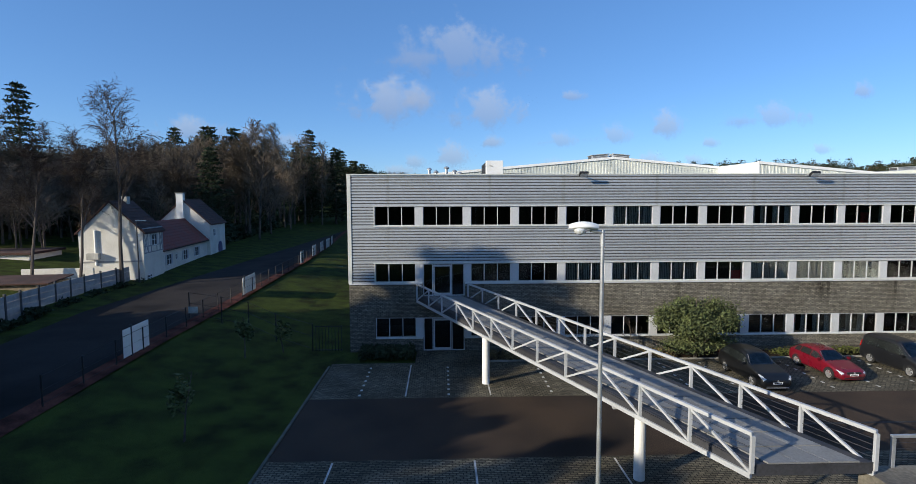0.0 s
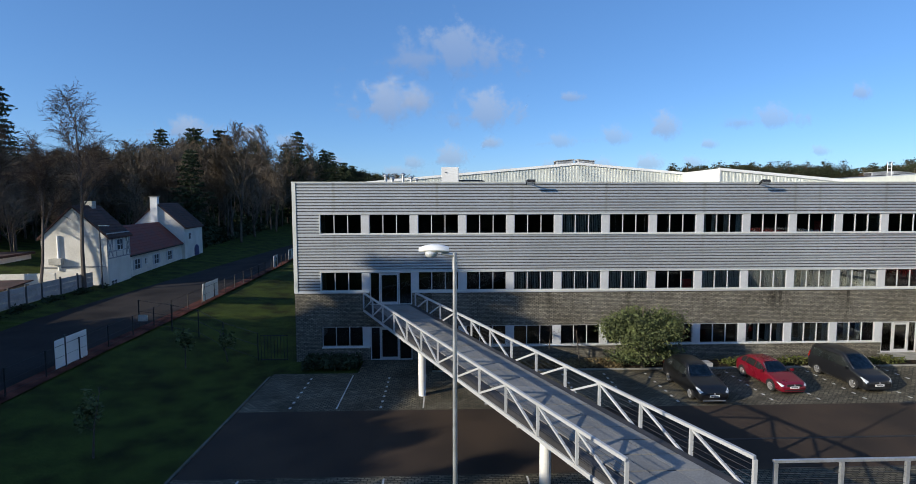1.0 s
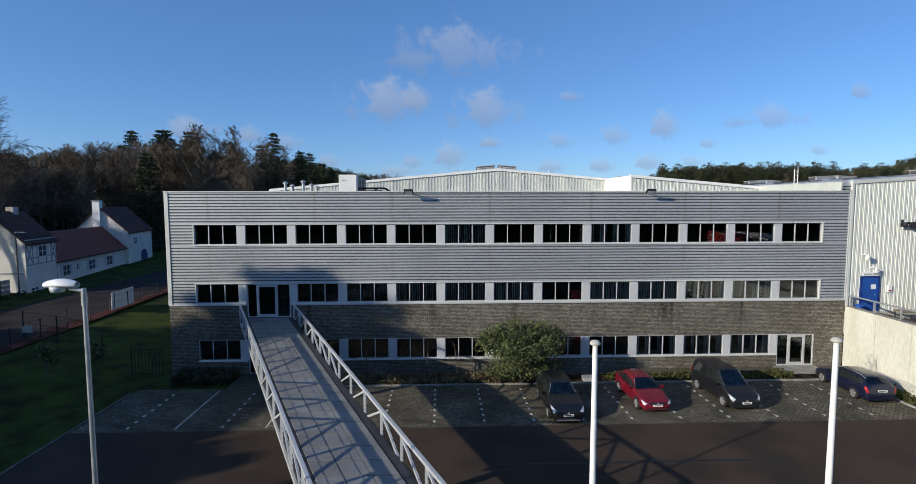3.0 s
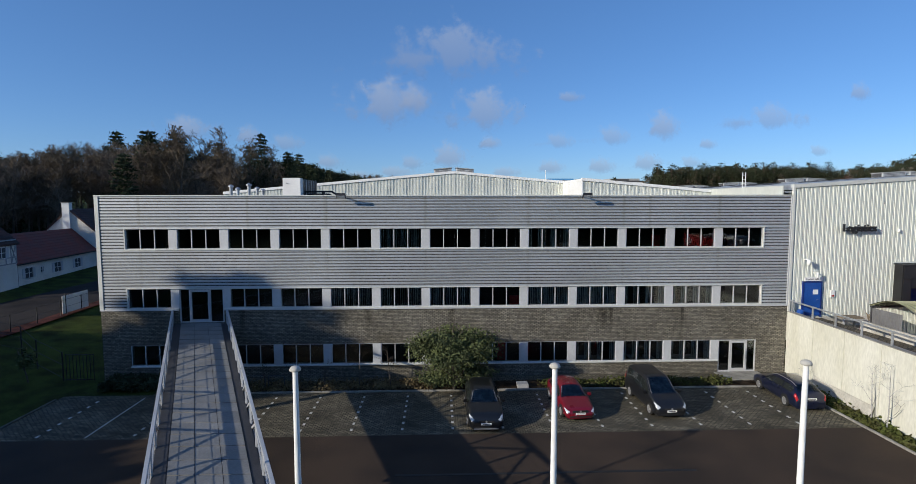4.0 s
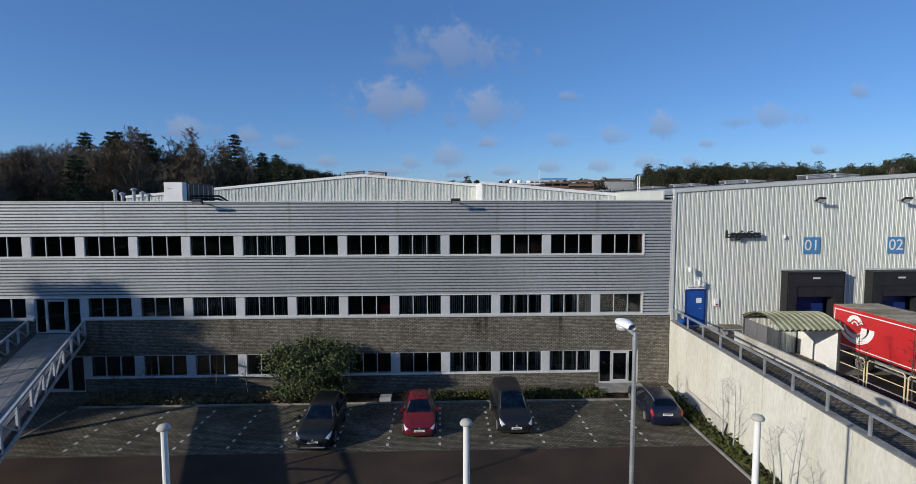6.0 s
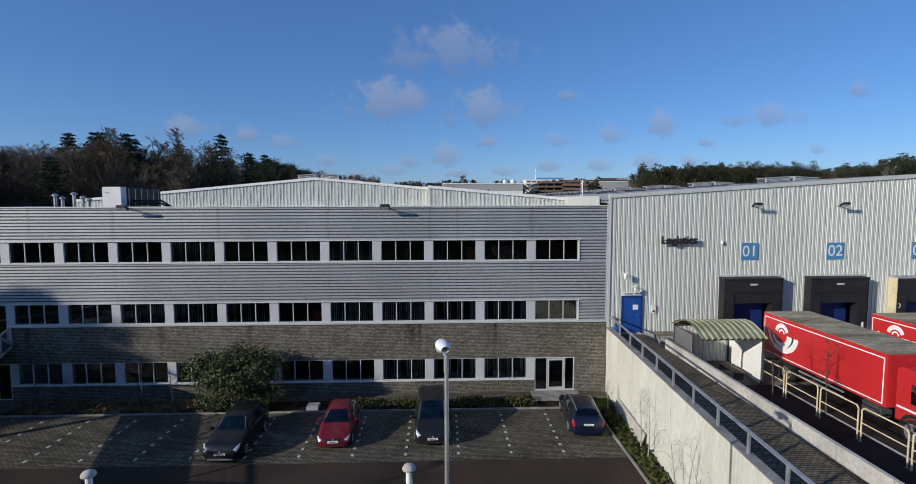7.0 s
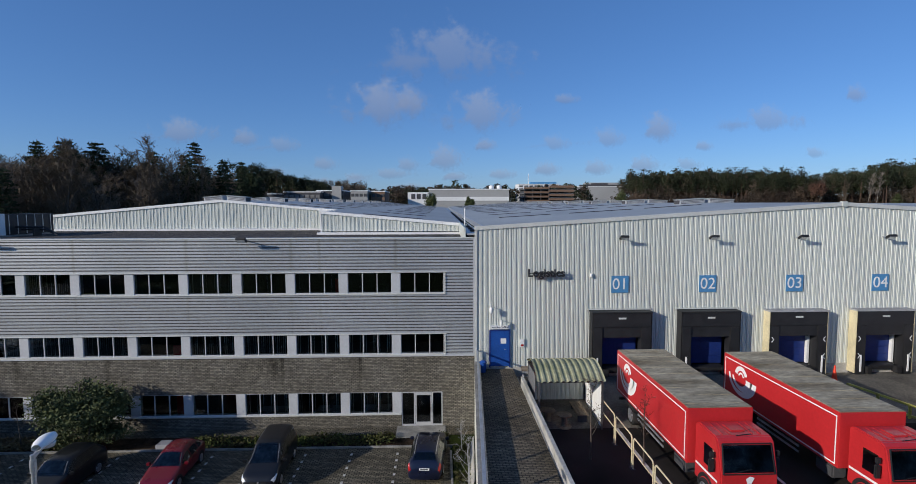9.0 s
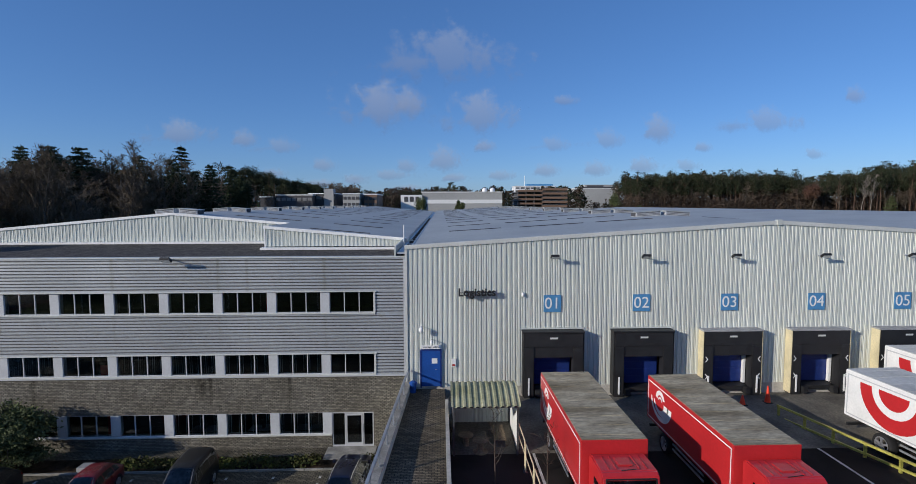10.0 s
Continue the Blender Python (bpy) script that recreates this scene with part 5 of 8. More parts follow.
wagon = [(0, 0.50, 0.44, 0.64, 0.44), (0.025, 0.68, 0.60, 0.80, 0.58), (0.09, 0.80, 0.72, 0.86, 0.68), (0.26, 0.95, 0.86, 0.895, 0.73), (0.31, 1.02, 0.89, 0.90, 0.70), (0.43, 1.38, 0.92, 0.905, 0.60), (0.60, 1.46, 0.94, 0.905, 0.60), (0.84, 1.42, 0.96, 0.89, 0.58), (0.93, 1.18, 0.96, 0.87, 0.60), (0.975, 0.98, 0.9, 0.84, 0.62), (1.0, 0.60, 0.55, 0.74, 0.52)]
car("suv", "black compact sport utility car with a pale lower bumper", "carblack", 4.5, 1.84, suv, (0.195, 0.785), pose(22.4, -5.72, 0), (0.31, 0.52, 0.71, 0.88), (0.285, 0.43), (0.865, 0.945))
car("hatchback", "dark red five-door hatchback parked nose out", "carred", 4.2, 1.72, hatch, (0.19, 0.80), pose(27.0, -4.87, 0, 0, 0, 2), (0.33, 0.55, 0.75, 0.86), (0.29, 0.46), (0.82, 0.925))
car("van", "dark grey tall passenger van parked nose out", "cargrey", 4.35, 1.81, van, (0.185, 0.80), pose(31.55, -4.68, 0, 0, 0, 2), (0.25, 0.50, 0.72, 0.92), (0.21, 0.42), (0.945, 0.985))
car("estate_car", "dark blue estate car with silver roof rails parked nose in", "carblue", 4.55, 1.82, wagon, (0.20, 0.79), pose(39.2, -4.0, 0, 0, 0, 176), (0.31, 0.52, 0.71, 0.90), (0.28, 0.43), (0.865, 0.945), roof_rails=True)
lip = part("bumper_lip", Geo().box(-0.62, 0.62, -2.29, -2.15, 0.20, 0.25), M["alloy"], bpy.data.objects["suv"], "pale bumper lip", bevel=0.015)


# ---- trucks ----
def swirl(parent, x, yc, zc, s, mat, sgn=-1, big=False):
    """A plain curled emblem in flat bands on the box's side."""
    def band(r0, r1, a0, a1, cy, cz, n=18, end=None, tall=1.0):
        g = Geo()
        o, i = [], []
        for k in range(n + 1):
            a = radians(a0 + (a1 - a0) * k / n)
            ri = r0 if end is None else r0 + (end - r0) * k / n
            o.append((x, cy + sgn * r1 * math.cos(a), cz + tall * r1 * math.sin(a)))
            i.append((x, cy + sgn * ri * math.cos(a), cz + tall * ri * math.sin(a)))
        g.grid([o, i])
        return part("emblem_band", g, mat, parent, fix=False)
    if big:
        band(0.64 * s, 1.0 * s, 180, 352, yc, zc)
        band(0.0, 0.43 * s, 180, 360, yc, zc)
    else:
        band(0.88 * s, 1.0 * s, 180, 360, yc, zc, 26, 0.60 * s, 0.82)
        band(0.62 * s, 0.72 * s, 186, 360, yc, zc, 22, 0.26 * s, 0.82)
        band(0.27 * s, 0.46 * s, 18, 168, yc - sgn * 0.07 * s, zc + 0.02 * s)
        band(0.12 * s, 0.20 * s, 5, 175, yc - sgn * 0.07 * s, zc + 0.02 * s, 12)


def truck(label, at, paint, box_len, emblem, big, name="box_truck"):
    t = thing(name, label, "truck", "parked box trucks", at=at)
    H, B0, W = 3.08, 1.0, 1.22
    L = box_len
    box = part("cargo_box", Geo().box(-W, W, -L, 0, B0, H - 0.02), M[paint], t, "red cargo box" if paint == "red" else "white cargo box", bevel=0.02)
    cover = M["tarp"] if paint == "red" else M["boxroof"]
    part("box_roof", Geo().box(-W + 0.03, W - 0.03, -L + 0.03, -0.03, H - 0.02, H), cover, box, "weathered grey box roof")
    for k in range(9):
        y = -L * (k + 0.5) / 9
        part("roof_bow", Geo().box(-W + 0.05, W - 0.05, y - 0.02, y + 0.02, H, H + 0.015), cover, box)
    edge = M["white"] if paint == "red" else M["pier"]
    for s in (-1, 1):
        x = s * (W + 0.004)
        x0, x1 = sorted((x, x + s * 0.006))
        for a, b, c_, d_ in ((-L + 0.12, -0.12, H - 0.22, H - 0.17), (-L + 0.12, -0.12, B0 + 0.10, B0 + 0.15), (-L + 0.12, -L + 0.17, B0 + 0.15, H - 0.22), (-0.17, -0.12, B0 + 0.15, H - 0.22)):
            part("side_stripe", Geo().box(x0, x1, a, b, c_, d_), edge, box)
        swirl(box, x + s * 0.004, -1.56 if not big else -2.35, 2.26 if not big else 2.74, 1.10 if not big else 1.58, edge if paint == "red" else M["red"], -1, big)
        part("chassis_rail", Geo().box(*sorted((s * 0.35, s * 0.45)), -L - 1.6, -0.1, 0.72, 0.98), M["black"], t)
        part("side_guard", Geo().box(*sorted((s * 1.12, s * 1.16)), -L * 0.72, -L * 0.36, 0.55, 0.63).box(*sorted((s * 1.12, s * 1.16)), -L * 0.72, -L * 0.36, 0.78, 0.86), M["steel"], t)
        for y in (-1.9,):
            wheel(t, s * 1.02, y, 0.46, 0.36, s)
        wheel(t, s * 0.88, -L - 0.95, 0.46, 0.30, s)
        part("mudguard", Geo().box(*sorted((s * 0.85, s * 1.2)), -2.4, -1.4, 0.94, 0.985), M["black"], t)
    part("fuel_tank", Geo().box(-1.1, -0.55, -L + 0.35, -L + 1.25, 0.42, 0.9), M["dark"], t, bevel=0.06)
    part("tail_bar", Geo().box(-1.1, 1.1, -0.12, -0.02, 0.5, 0.62), M["black"], t)
    yb, yf = -L - 0.12, -L - 1.88
    prof = [(yb, 0.62), (yb, 2.62), (yb - 0.25, 2.70), (yf + 0.45, 2.68), (yf + 0.26, 2.54), (yf + 0.02, 1.54), (yf, 1.0), (yf, 0.62)]
    cab = part("cab", Geo().prism([(-1.13, y, z) for y, z in prof], (2.26, 0, 0)), M["red" if paint == "red" else "white"], t, bevel=0.05)

    cab.scale = (0.86, 1, 1)

    def front(x, k, off=0.012):
        """A point on the screen's slope, k from its foot to its head."""
        return (x, yf + 0.03 + 0.225 * k - off, 1.56 + 0.94 * k)

    part("windscreen", Geo().add([front(-1.0, 0.04), front(1.0, 0.04), front(0.95, 0.96), front(-0.95, 0.96)], [(0, 1, 2, 3)]), M["carglass"], cab, fix=False)
    # flat sheets behind the panes, coloured like the shaded cab inside
    part("screen_shade", Geo().add([front(-0.98, 0.05, 0.006), front(0.98, 0.05, 0.006), front(0.93, 0.95, 0.006), front(-0.93, 0.95, 0.006)], [(0, 1, 2, 3)]), M["cabin"], cab, fix=False)
    part("wiper", Geo().bar(front(-0.6, 0.06, 0.03), front(0.1, 0.16, 0.03), 0.02, 0.02), M["black"], cab)
    for s in (-1, 1):
        x = s * 1.138
        part("side_window", Geo().add([(x, yf + 0.38, 1.45), (x, yb - 0.65, 1.45), (x, yb - 0.65, 2.18), (x, yf + 0.5, 2.18)], [(0, 1, 2, 3)]), M["carglass"], cab, fix=False)
        part("window_shade", Geo().add([(s * 1.134, yf + 0.4, 1.46), (s * 1.134, yb - 0.67, 1.46), (s * 1.134, yb - 0.67, 2.16), (s * 1.134, yf + 0.52, 2.16)], [(0, 1, 2, 3)]), M["cabin"], cab, fix=False)
        part("mirror", Geo().box(*sorted((s * 1.22, s * 1.42)), yf + 0.28, yf + 0.4, 1.5, 1.95).box(*sorted((s * 1.22, s * 1.40)), yf + 0.28, yf + 0.4, 2.0, 2.2), M["black"], cab, bevel=0.03)
        part("mirror_arm", Geo().tube((s * 1.12, yf + 0.4, 2.15), (s * 1.3, yf + 0.34, 2.15), 0.02, n=6), M["black"], cab)
        part("wheel_arch", Geo().grid([[(s * (1.134 + o), -L - 0.95 + q * math.cos(math.pi * k / 14), 0.5 + q * math.sin(math.pi * k / 14)) for k in range(15)] for q, o in ((0.46, 0.004), (0.58, 0.012), (0.60, 0.0))]), M["black"], cab)
        part("step_panel", Geo().box(*sorted((s * 1.06, s * 1.14)), yf + 0.1, yf + 0.6, 0.35, 0.7), M["black"], cab, bevel=0.02)
        part("headlight", Geo().box(*sorted((s * 0.72, s * 1.08)), yf - 0.10, yf - 0.02, 0.74, 0.92), M["lampglass"], cab, bevel=0.02)
        part("cab_stripe", Geo().box(*sorted((s * 1.134, s * 1.142)), yf + 0.2, yb - 0.1, 1.16, 1.24), M["white"], cab)
    part("bumper", Geo().box(-1.16, 1.16, yf - 0.09, yf + 0.3, 0.40, 0.94), M["dark"], cab, "dark grey bumper", bevel=0.05)
    part("grille", Geo().box(-0.75, 0.75, yf - 0.03, yf + 0.02, 1.00, 1.20), M["black"], cab, bevel=0.02)
    for k in range(4):
        part("grille_bar", Geo().box(-0.72, 0.72, yf - 0.04, yf - 0.03, 1.025 + 0.044 * k, 1.04 + 0.044 * k), M["steel"], cab)
    part("front_emblem", Geo().add([(-0.10, yf - 0.012, 1.25), (0.08, yf - 0.012, 1.25), (0.2, yf + 0.002, 1.44), (0.02, yf + 0.006, 1.49), (-0.14, yf + 0.0, 1.40)], [(0, 1, 2, 3, 4)]), M["white"], cab, fix=False)
    pl = part("number_plate", Geo().box(-0.26, 0.26, yf - 0.105, yf - 0.09, 0.52, 0.63), M["white"], cab)
    part("plate_bar", Geo().box(-0.2, 0.2, yf - 0.11, yf - 0.105, 0.555, 0.595), M["redlamp"], pl)
    for x in (-0.75, -0.45, 0.45, 0.75):
        part("roof_rib", Geo().box(x - 0.03, x + 0.03, yf + 0.55, yb - 0.3, 2.66, 2.715), M["red" if paint == "red" else "white"], cab, bevel=0.015)
    part("roof_hatch", Geo().box(-0.3, 0.3, yf + 0.75, yf + 1.3, 2.66, 2.73), M["red" if paint == "red" else "white"], cab, bevel=0.02)
    part("screen_seal", Geo().bar(front(-1.02, 0.0), front(1.02, 0.0), 0.05, 0.03).bar(front(-0.97, 1.0), front(0.97, 1.0), 0.05, 0.03).bar(front(-1.02, 0.0), front(-0.97, 1.0), 0.05, 0.03).bar(front(1.02, 0.0), front(0.97, 1.0), 0.05, 0.03), M["black"], cab)
    part("roof_aerial", Geo().tube((0.1, yf + 0.7, 2.68), (0.25, yf + 0.42, 2.92), 0.008, n=5).tube((-0.3, yf + 0.45, 2.69), (0.3, yf + 0.45, 2.74), 0.015, n=5), M["black"], cab)
    return t


truck("red box truck with a weathered roof backed to a dock", pose(50.07, -3.70, YARD), "red", 7.5, None, False)
truck("red box truck with a weathered roof backed to a dock", pose(55.30, -4.30, YARD), "red", 7.5, None, False)
truck("white box truck with a large red emblem beside the docks", pose(65.18, -4.62, YARD, 0, 0, 2.5) @ Matrix.Scale(1.1, 4), "white", 7.4, None, True)
truck("white box truck with a large red emblem beside the docks", pose(69.88, -1.70, YARD) @ Matrix.Scale(1.2, 4), "white", 7.4, None, True)

truck("red box truck parked across the yard, mirrored in the windows", pose(60.5, -50, YARD, 0, 0, 180), "red", 7.2, None, False)
truck("white box truck parked across the yard, mirrored in the windows", pose(64.5, -50, YARD, 0, 0, 180), "white", 7.2, None, True)

# ---- shelter, fences and small yard things ----
sh = thing("smoking_shelter", "small shelter with a mossy curved corrugated roof", "shelter")
x0, x1, y0, y1 = 44.36, 47.38, -6.15, -3.15
rows = []
n = 18
for i in range(67):
    x = x0 - 0.08 + (x1 - x0 + 0.16) * i / 66
    off = 0.028 * (1 if (i % 6) in (0, 1, 2) else -1)
    rows.append([(x, y0 - 0.1 + (y1 - y0 + 0.2) * k / n, 4.84 + off + 0.50 * math.sin(math.pi * k / n)) for k in range(n + 1)])
part("curved_roof", Geo().grid(rows), M["mossroof"], sh, "mossy cream corrugated roof", fix=False)
for x in (x0 + 0.04, x1 - 0.04):
    for y in (y0 + 0.05, y1 - 0.05):
        part("post", Geo().box(x - 0.04, x + 0.04, y - 0.04, y + 0.04, YARD, 4.84), M["dark"], sh)
for y in (y0, y1 - 0.04):
    part("eave_beam", Geo().box(x0, x1, y - 0.02, y + 0.06, 4.76, 4.86), M["dark"], sh)
part("back_sheet", ribs_upright(((x0, y1), (x1, y1)), YARD + 0.3, lambda s: 4.76, 0.2, 0.03), M["warehouse"], sh, fix=False)
part("side_sheet", ribs_upright(((x0 + 0.02, y0 + 1.0), (x0 + 0.02, y1)), YARD + 0.3, lambda s: 4.76, 0.2, 0.03, (-1, 0)), M["shed"], sh, fix=False)
part("white_side_panel", Geo().box(x1 - 0.03, x1, y0 + 0.1, y1, YARD + 0.05, 4.7), M["white"], sh, "white side panel")
be = thing("bench", "weathered wooden slat bench in the shelter", "bench")
for k in range(4):
    part("slat", Geo().box(46.36 + 0.14 * k, 46.48 + 0.14 * k, -5.6, -3.9, YARD + 0.44, YARD + 0.48), M["wood"], be, bevel=0.006)
for y in (-5.4, -4.1):
    part("leg", Geo().box(46.40, 46.86, y - 0.04, y + 0.04, YARD, YARD + 0.44), M["dark"], be)
for x, y in ((45.0, -5.2), (45.65, -5.75)):
    r = thing("cable_reel", "round wooden cable reel used as a table", "cable reel", "cable reels", at=pose(x, y, YARD))
    part("top", Geo().tube((0, 0, 0.55), (0, 0, 0.60), 0.36, n=20), M["wood"], r)
    part("core", Geo().tube((0, 0, 0.05), (0, 0, 0.55), 0.15, n=14), M["wood"], r)
    part("foot", Geo().tube((0, 0, 0.0), (0, 0, 0.05), 0.36, n=20), M["wood"], r)
bn = thing("waste_bin", "small blue waste bin beside the door", "bin", at=pose(42.25, -0.55, WALK))
part("body", Geo().lathe((0, 0, 0), [(0.16, 0), (0.2, 0.5), (0.2, 0.52)], 14), M["blue"], bn)
part("lid", Geo().lathe((0, 0, 0.52), [(0.21, 0), (0.21, 0.06), (0.1, 0.14)], 14), M["blue"], bn)
ct = thing("garden_table", "weathered grey wooden table against the cladding", "table", at=pose(45.0, -0.95, YARD + 0.5, 0, 0, -4))
part("tabletop", Geo().box(-0.62, 0.62, -0.4, 0.4, 0.70, 0.75), M["wood"], ct, bevel=0.01)
for x in (-0.54, 0.54):
    for y in (-0.33, 0.33):
        part("leg", Geo().box(x - 0.05, x + 0.05, y - 0.05, y + 0.05, 0, 0.70), M["timber"], ct)
part("apron", Geo().box(-0.5, 0.5, -0.36, -0.33, 0.58, 0.70), M["timber"], ct)
fc = thing("folding_chair", "weathered slatted folding chair beside the table", "chair", at=pose(46.25, -1.35, YARD + 0.5, 0, 0, 70))
for k in range(5):
    part("seat_slat", Geo().box(-0.22, 0.22, -0.2 + 0.085 * k, -0.13 + 0.085 * k, 0.42, 0.44), M["wood"], fc)
    part("back_slat", Geo().box(-0.22, 0.22, 0.24 + 0.03 * k, 0.26 + 0.03 * k, 0.52 + 0.09 * k, 0.58 + 0.09 * k), M["wood"], fc)
for x in (-0.24, 0.24):
    part("leg", Geo().bar((x, -0.28, 0.0), (x, 0.38, 0.98), 0.035, 0.045), M["wood"], fc)
    part("leg", Geo().bar((x * 0.9, 0.3, 0.0), (x * 0.9, -0.22, 0.44), 0.035, 0.045), M["wood"], fc)
structure("yard_step", Geo().box(44.2, 47.4, -2.6, -0.03, YARD - 0.2, YARD + 0.5), M["kerb"], "raised concrete slab beside the shelter", "slab")

for i in range(9):
    ya, yb = -5.62 - 2.06 * i, -5.62 - 2.06 * i - 1.9
    f = thing("guard_rail", "cream tubular steel guard rail in the yard", "guard rail", "yard guard rails")
    X = 47.45
    zt = YARD + 1.30
    part("hoop", Geo().tube((X, ya, YARD), (X, ya, zt - 0.1), 0.03).tube((X, ya, zt - 0.1), (X, ya - 0.1, zt), 0.03).tube((X, ya - 0.1, zt), (X, yb + 0.1, zt), 0.03).tube((X, yb + 0.1, zt), (X, yb, zt - 0.1), 0.03).tube((X, yb, zt - 0.1), (X, yb, YARD), 0.03), M["cream"], f)
    part("mid_rail", Geo().tube((X, ya, YARD + 0.72), (X, yb, YARD + 0.72), 0.025), M["cream"], f)
    for y in (ya, yb):
        part("base_plate", Geo().box(X - 0.09, X + 0.09, y - 0.07, y + 0.07, YARD, YARD + 0.02), M["dark"], f)
for xg in (57.65, 62.0):
    f = thing("dock_guide", "yellow tubular wheel guide on the yard floor", "wheel guide", "wheel guides")
    m = pose(xg, -1.2, YARD, 0, 0, 0)
    if xg > 60:
        part("rail", Geo().bar((61.7, -2.84, 3.32), (65.3, -14, 2.92), 0.1, 0.1), M["yellow"], f)
        part("low_rail", Geo().bar((61.7, -2.84, 2.72), (65.3, -14, 2.66), 0.1, 0.1), M["yellow"], f)
        for k in range(9):
            part("post", Geo().box(61.75 + 0.435 * k - 0.05, 61.75 + 0.435 * k + 0.05, -2.95 - 1.35 * k, -2.85 - 1.35 * k, YARD, 3.28 - 0.049 * k), M["yellow"], f)
    else:
        part("rail", Geo().tube((xg, -1.2, YARD + 0.16), (xg, -9, YARD + 0.16), 0.13, n=12), M["steel"], f)
for x, y in ((62.05, -1.5), (60.5, -1.7)):
    c = thing("traffic_cone", "orange plastic traffic cone by the docks", "traffic cone", "traffic cones", at=pose(x, y, YARD + 0.55 - 0.0967 * (-0.31 - y)))
    part("base", Geo().box(-0.2, 0.2, -0.2, 0.2, 0, 0.04), M["black"], c)
    part("cone", Geo().tube((0, 0, 0.04), (0, 0, 0.95 if x > 61 else 0.55), 0.16, 0.03, 16), M["orange"], c)
for x in (48.1, 52.75, 57.2, 61.6):
    part("yard_line", Geo().box(x - 0.06, x + 0.06, -16, -2, YARD - 0.01, YARD + 0.004), M["white_line"], bpy.data.objects["loading_yard"], "worn white bay line")

# ---- plants: fast quad meshes ----
class Quads:
    """Four-cornered faces gathered in arrays, for plants."""

    def __init__(self):
        self.v, self.n = [], 0

    def limb(self, p, q, r0, r1, sides=4):
        p, q = np.asarray(p, float), np.asarray(q, float)
        d = q - p
        d = d / (np.linalg.norm(d) + 1e-9)
        a = np.cross(d, (0.3, 0.5, 0.8))
        a = a / (np.linalg.norm(a) + 1e-9)
        b = np.cross(d, a)
        if sides == 1:
            self.v.append(np.stack([p - a * r0, p + a * r0, q + a * r1, q - a * r1])[None])
            return
        t = np.arange(sides + 1) * 2 * np.pi / sides
        ring = np.cos(t)[:, None] * a + np.sin(t)[:, None] * b
        lo, hi = p + ring * r0, q + ring * r1
        self.v.append(np.stack([lo[:-1], lo[1:], hi[1:], hi[:-1]], 1))

    def leaves(self, centres, size, rng, flat=0.0, long=1.6):
        """Small leaf quads at the centres, turned at random."""
        c = np.asarray(centres, float)
        k = len(c)
        a = rng.normal(size=(k, 3))
        a[:, 2] *= 1 - flat
        a /= np.linalg.norm(a, axis=1)[:, None] + 1e-9
        b = rng.normal(size=(k, 3))
        b[:, 2] *= 1 - flat
        b -= (a * b).sum(1)[:, None] * a
        b /= np.linalg.norm(b, axis=1)[:, None] + 1e-9
        s = size * rng.uniform(0.6, 1.35, k)[:, None]
        a, b = a * s * long / 2, b * s / 2
        self.v.append(np.stack([c - a, c - b * 0.9, c + a, c + b * 0.9], 1))

    def array(self):
        return np.concatenate(self.v) if self.v else np.zeros((0, 4, 3))


def quad_mesh(name, arr, mat, smooth=False):
    arr = np.asarray(arr, np.float32)
    k = len(arr)
    me = bpy.data.meshes.new(name)
    me.vertices.add(4 * k)
    me.vertices.foreach_set("co", arr.reshape(-1))
    me.loops.add(4 * k)
    me.loops.foreach_set("vertex_index", np.arange(4 * k, dtype=np.int32))
    me.polygons.add(k)
    me.polygons.foreach_set("loop_start", np.arange(0, 4 * k, 4, dtype=np.int32))
    me.update(calc_edges=True)
    me.materials.append(mat)
    return me


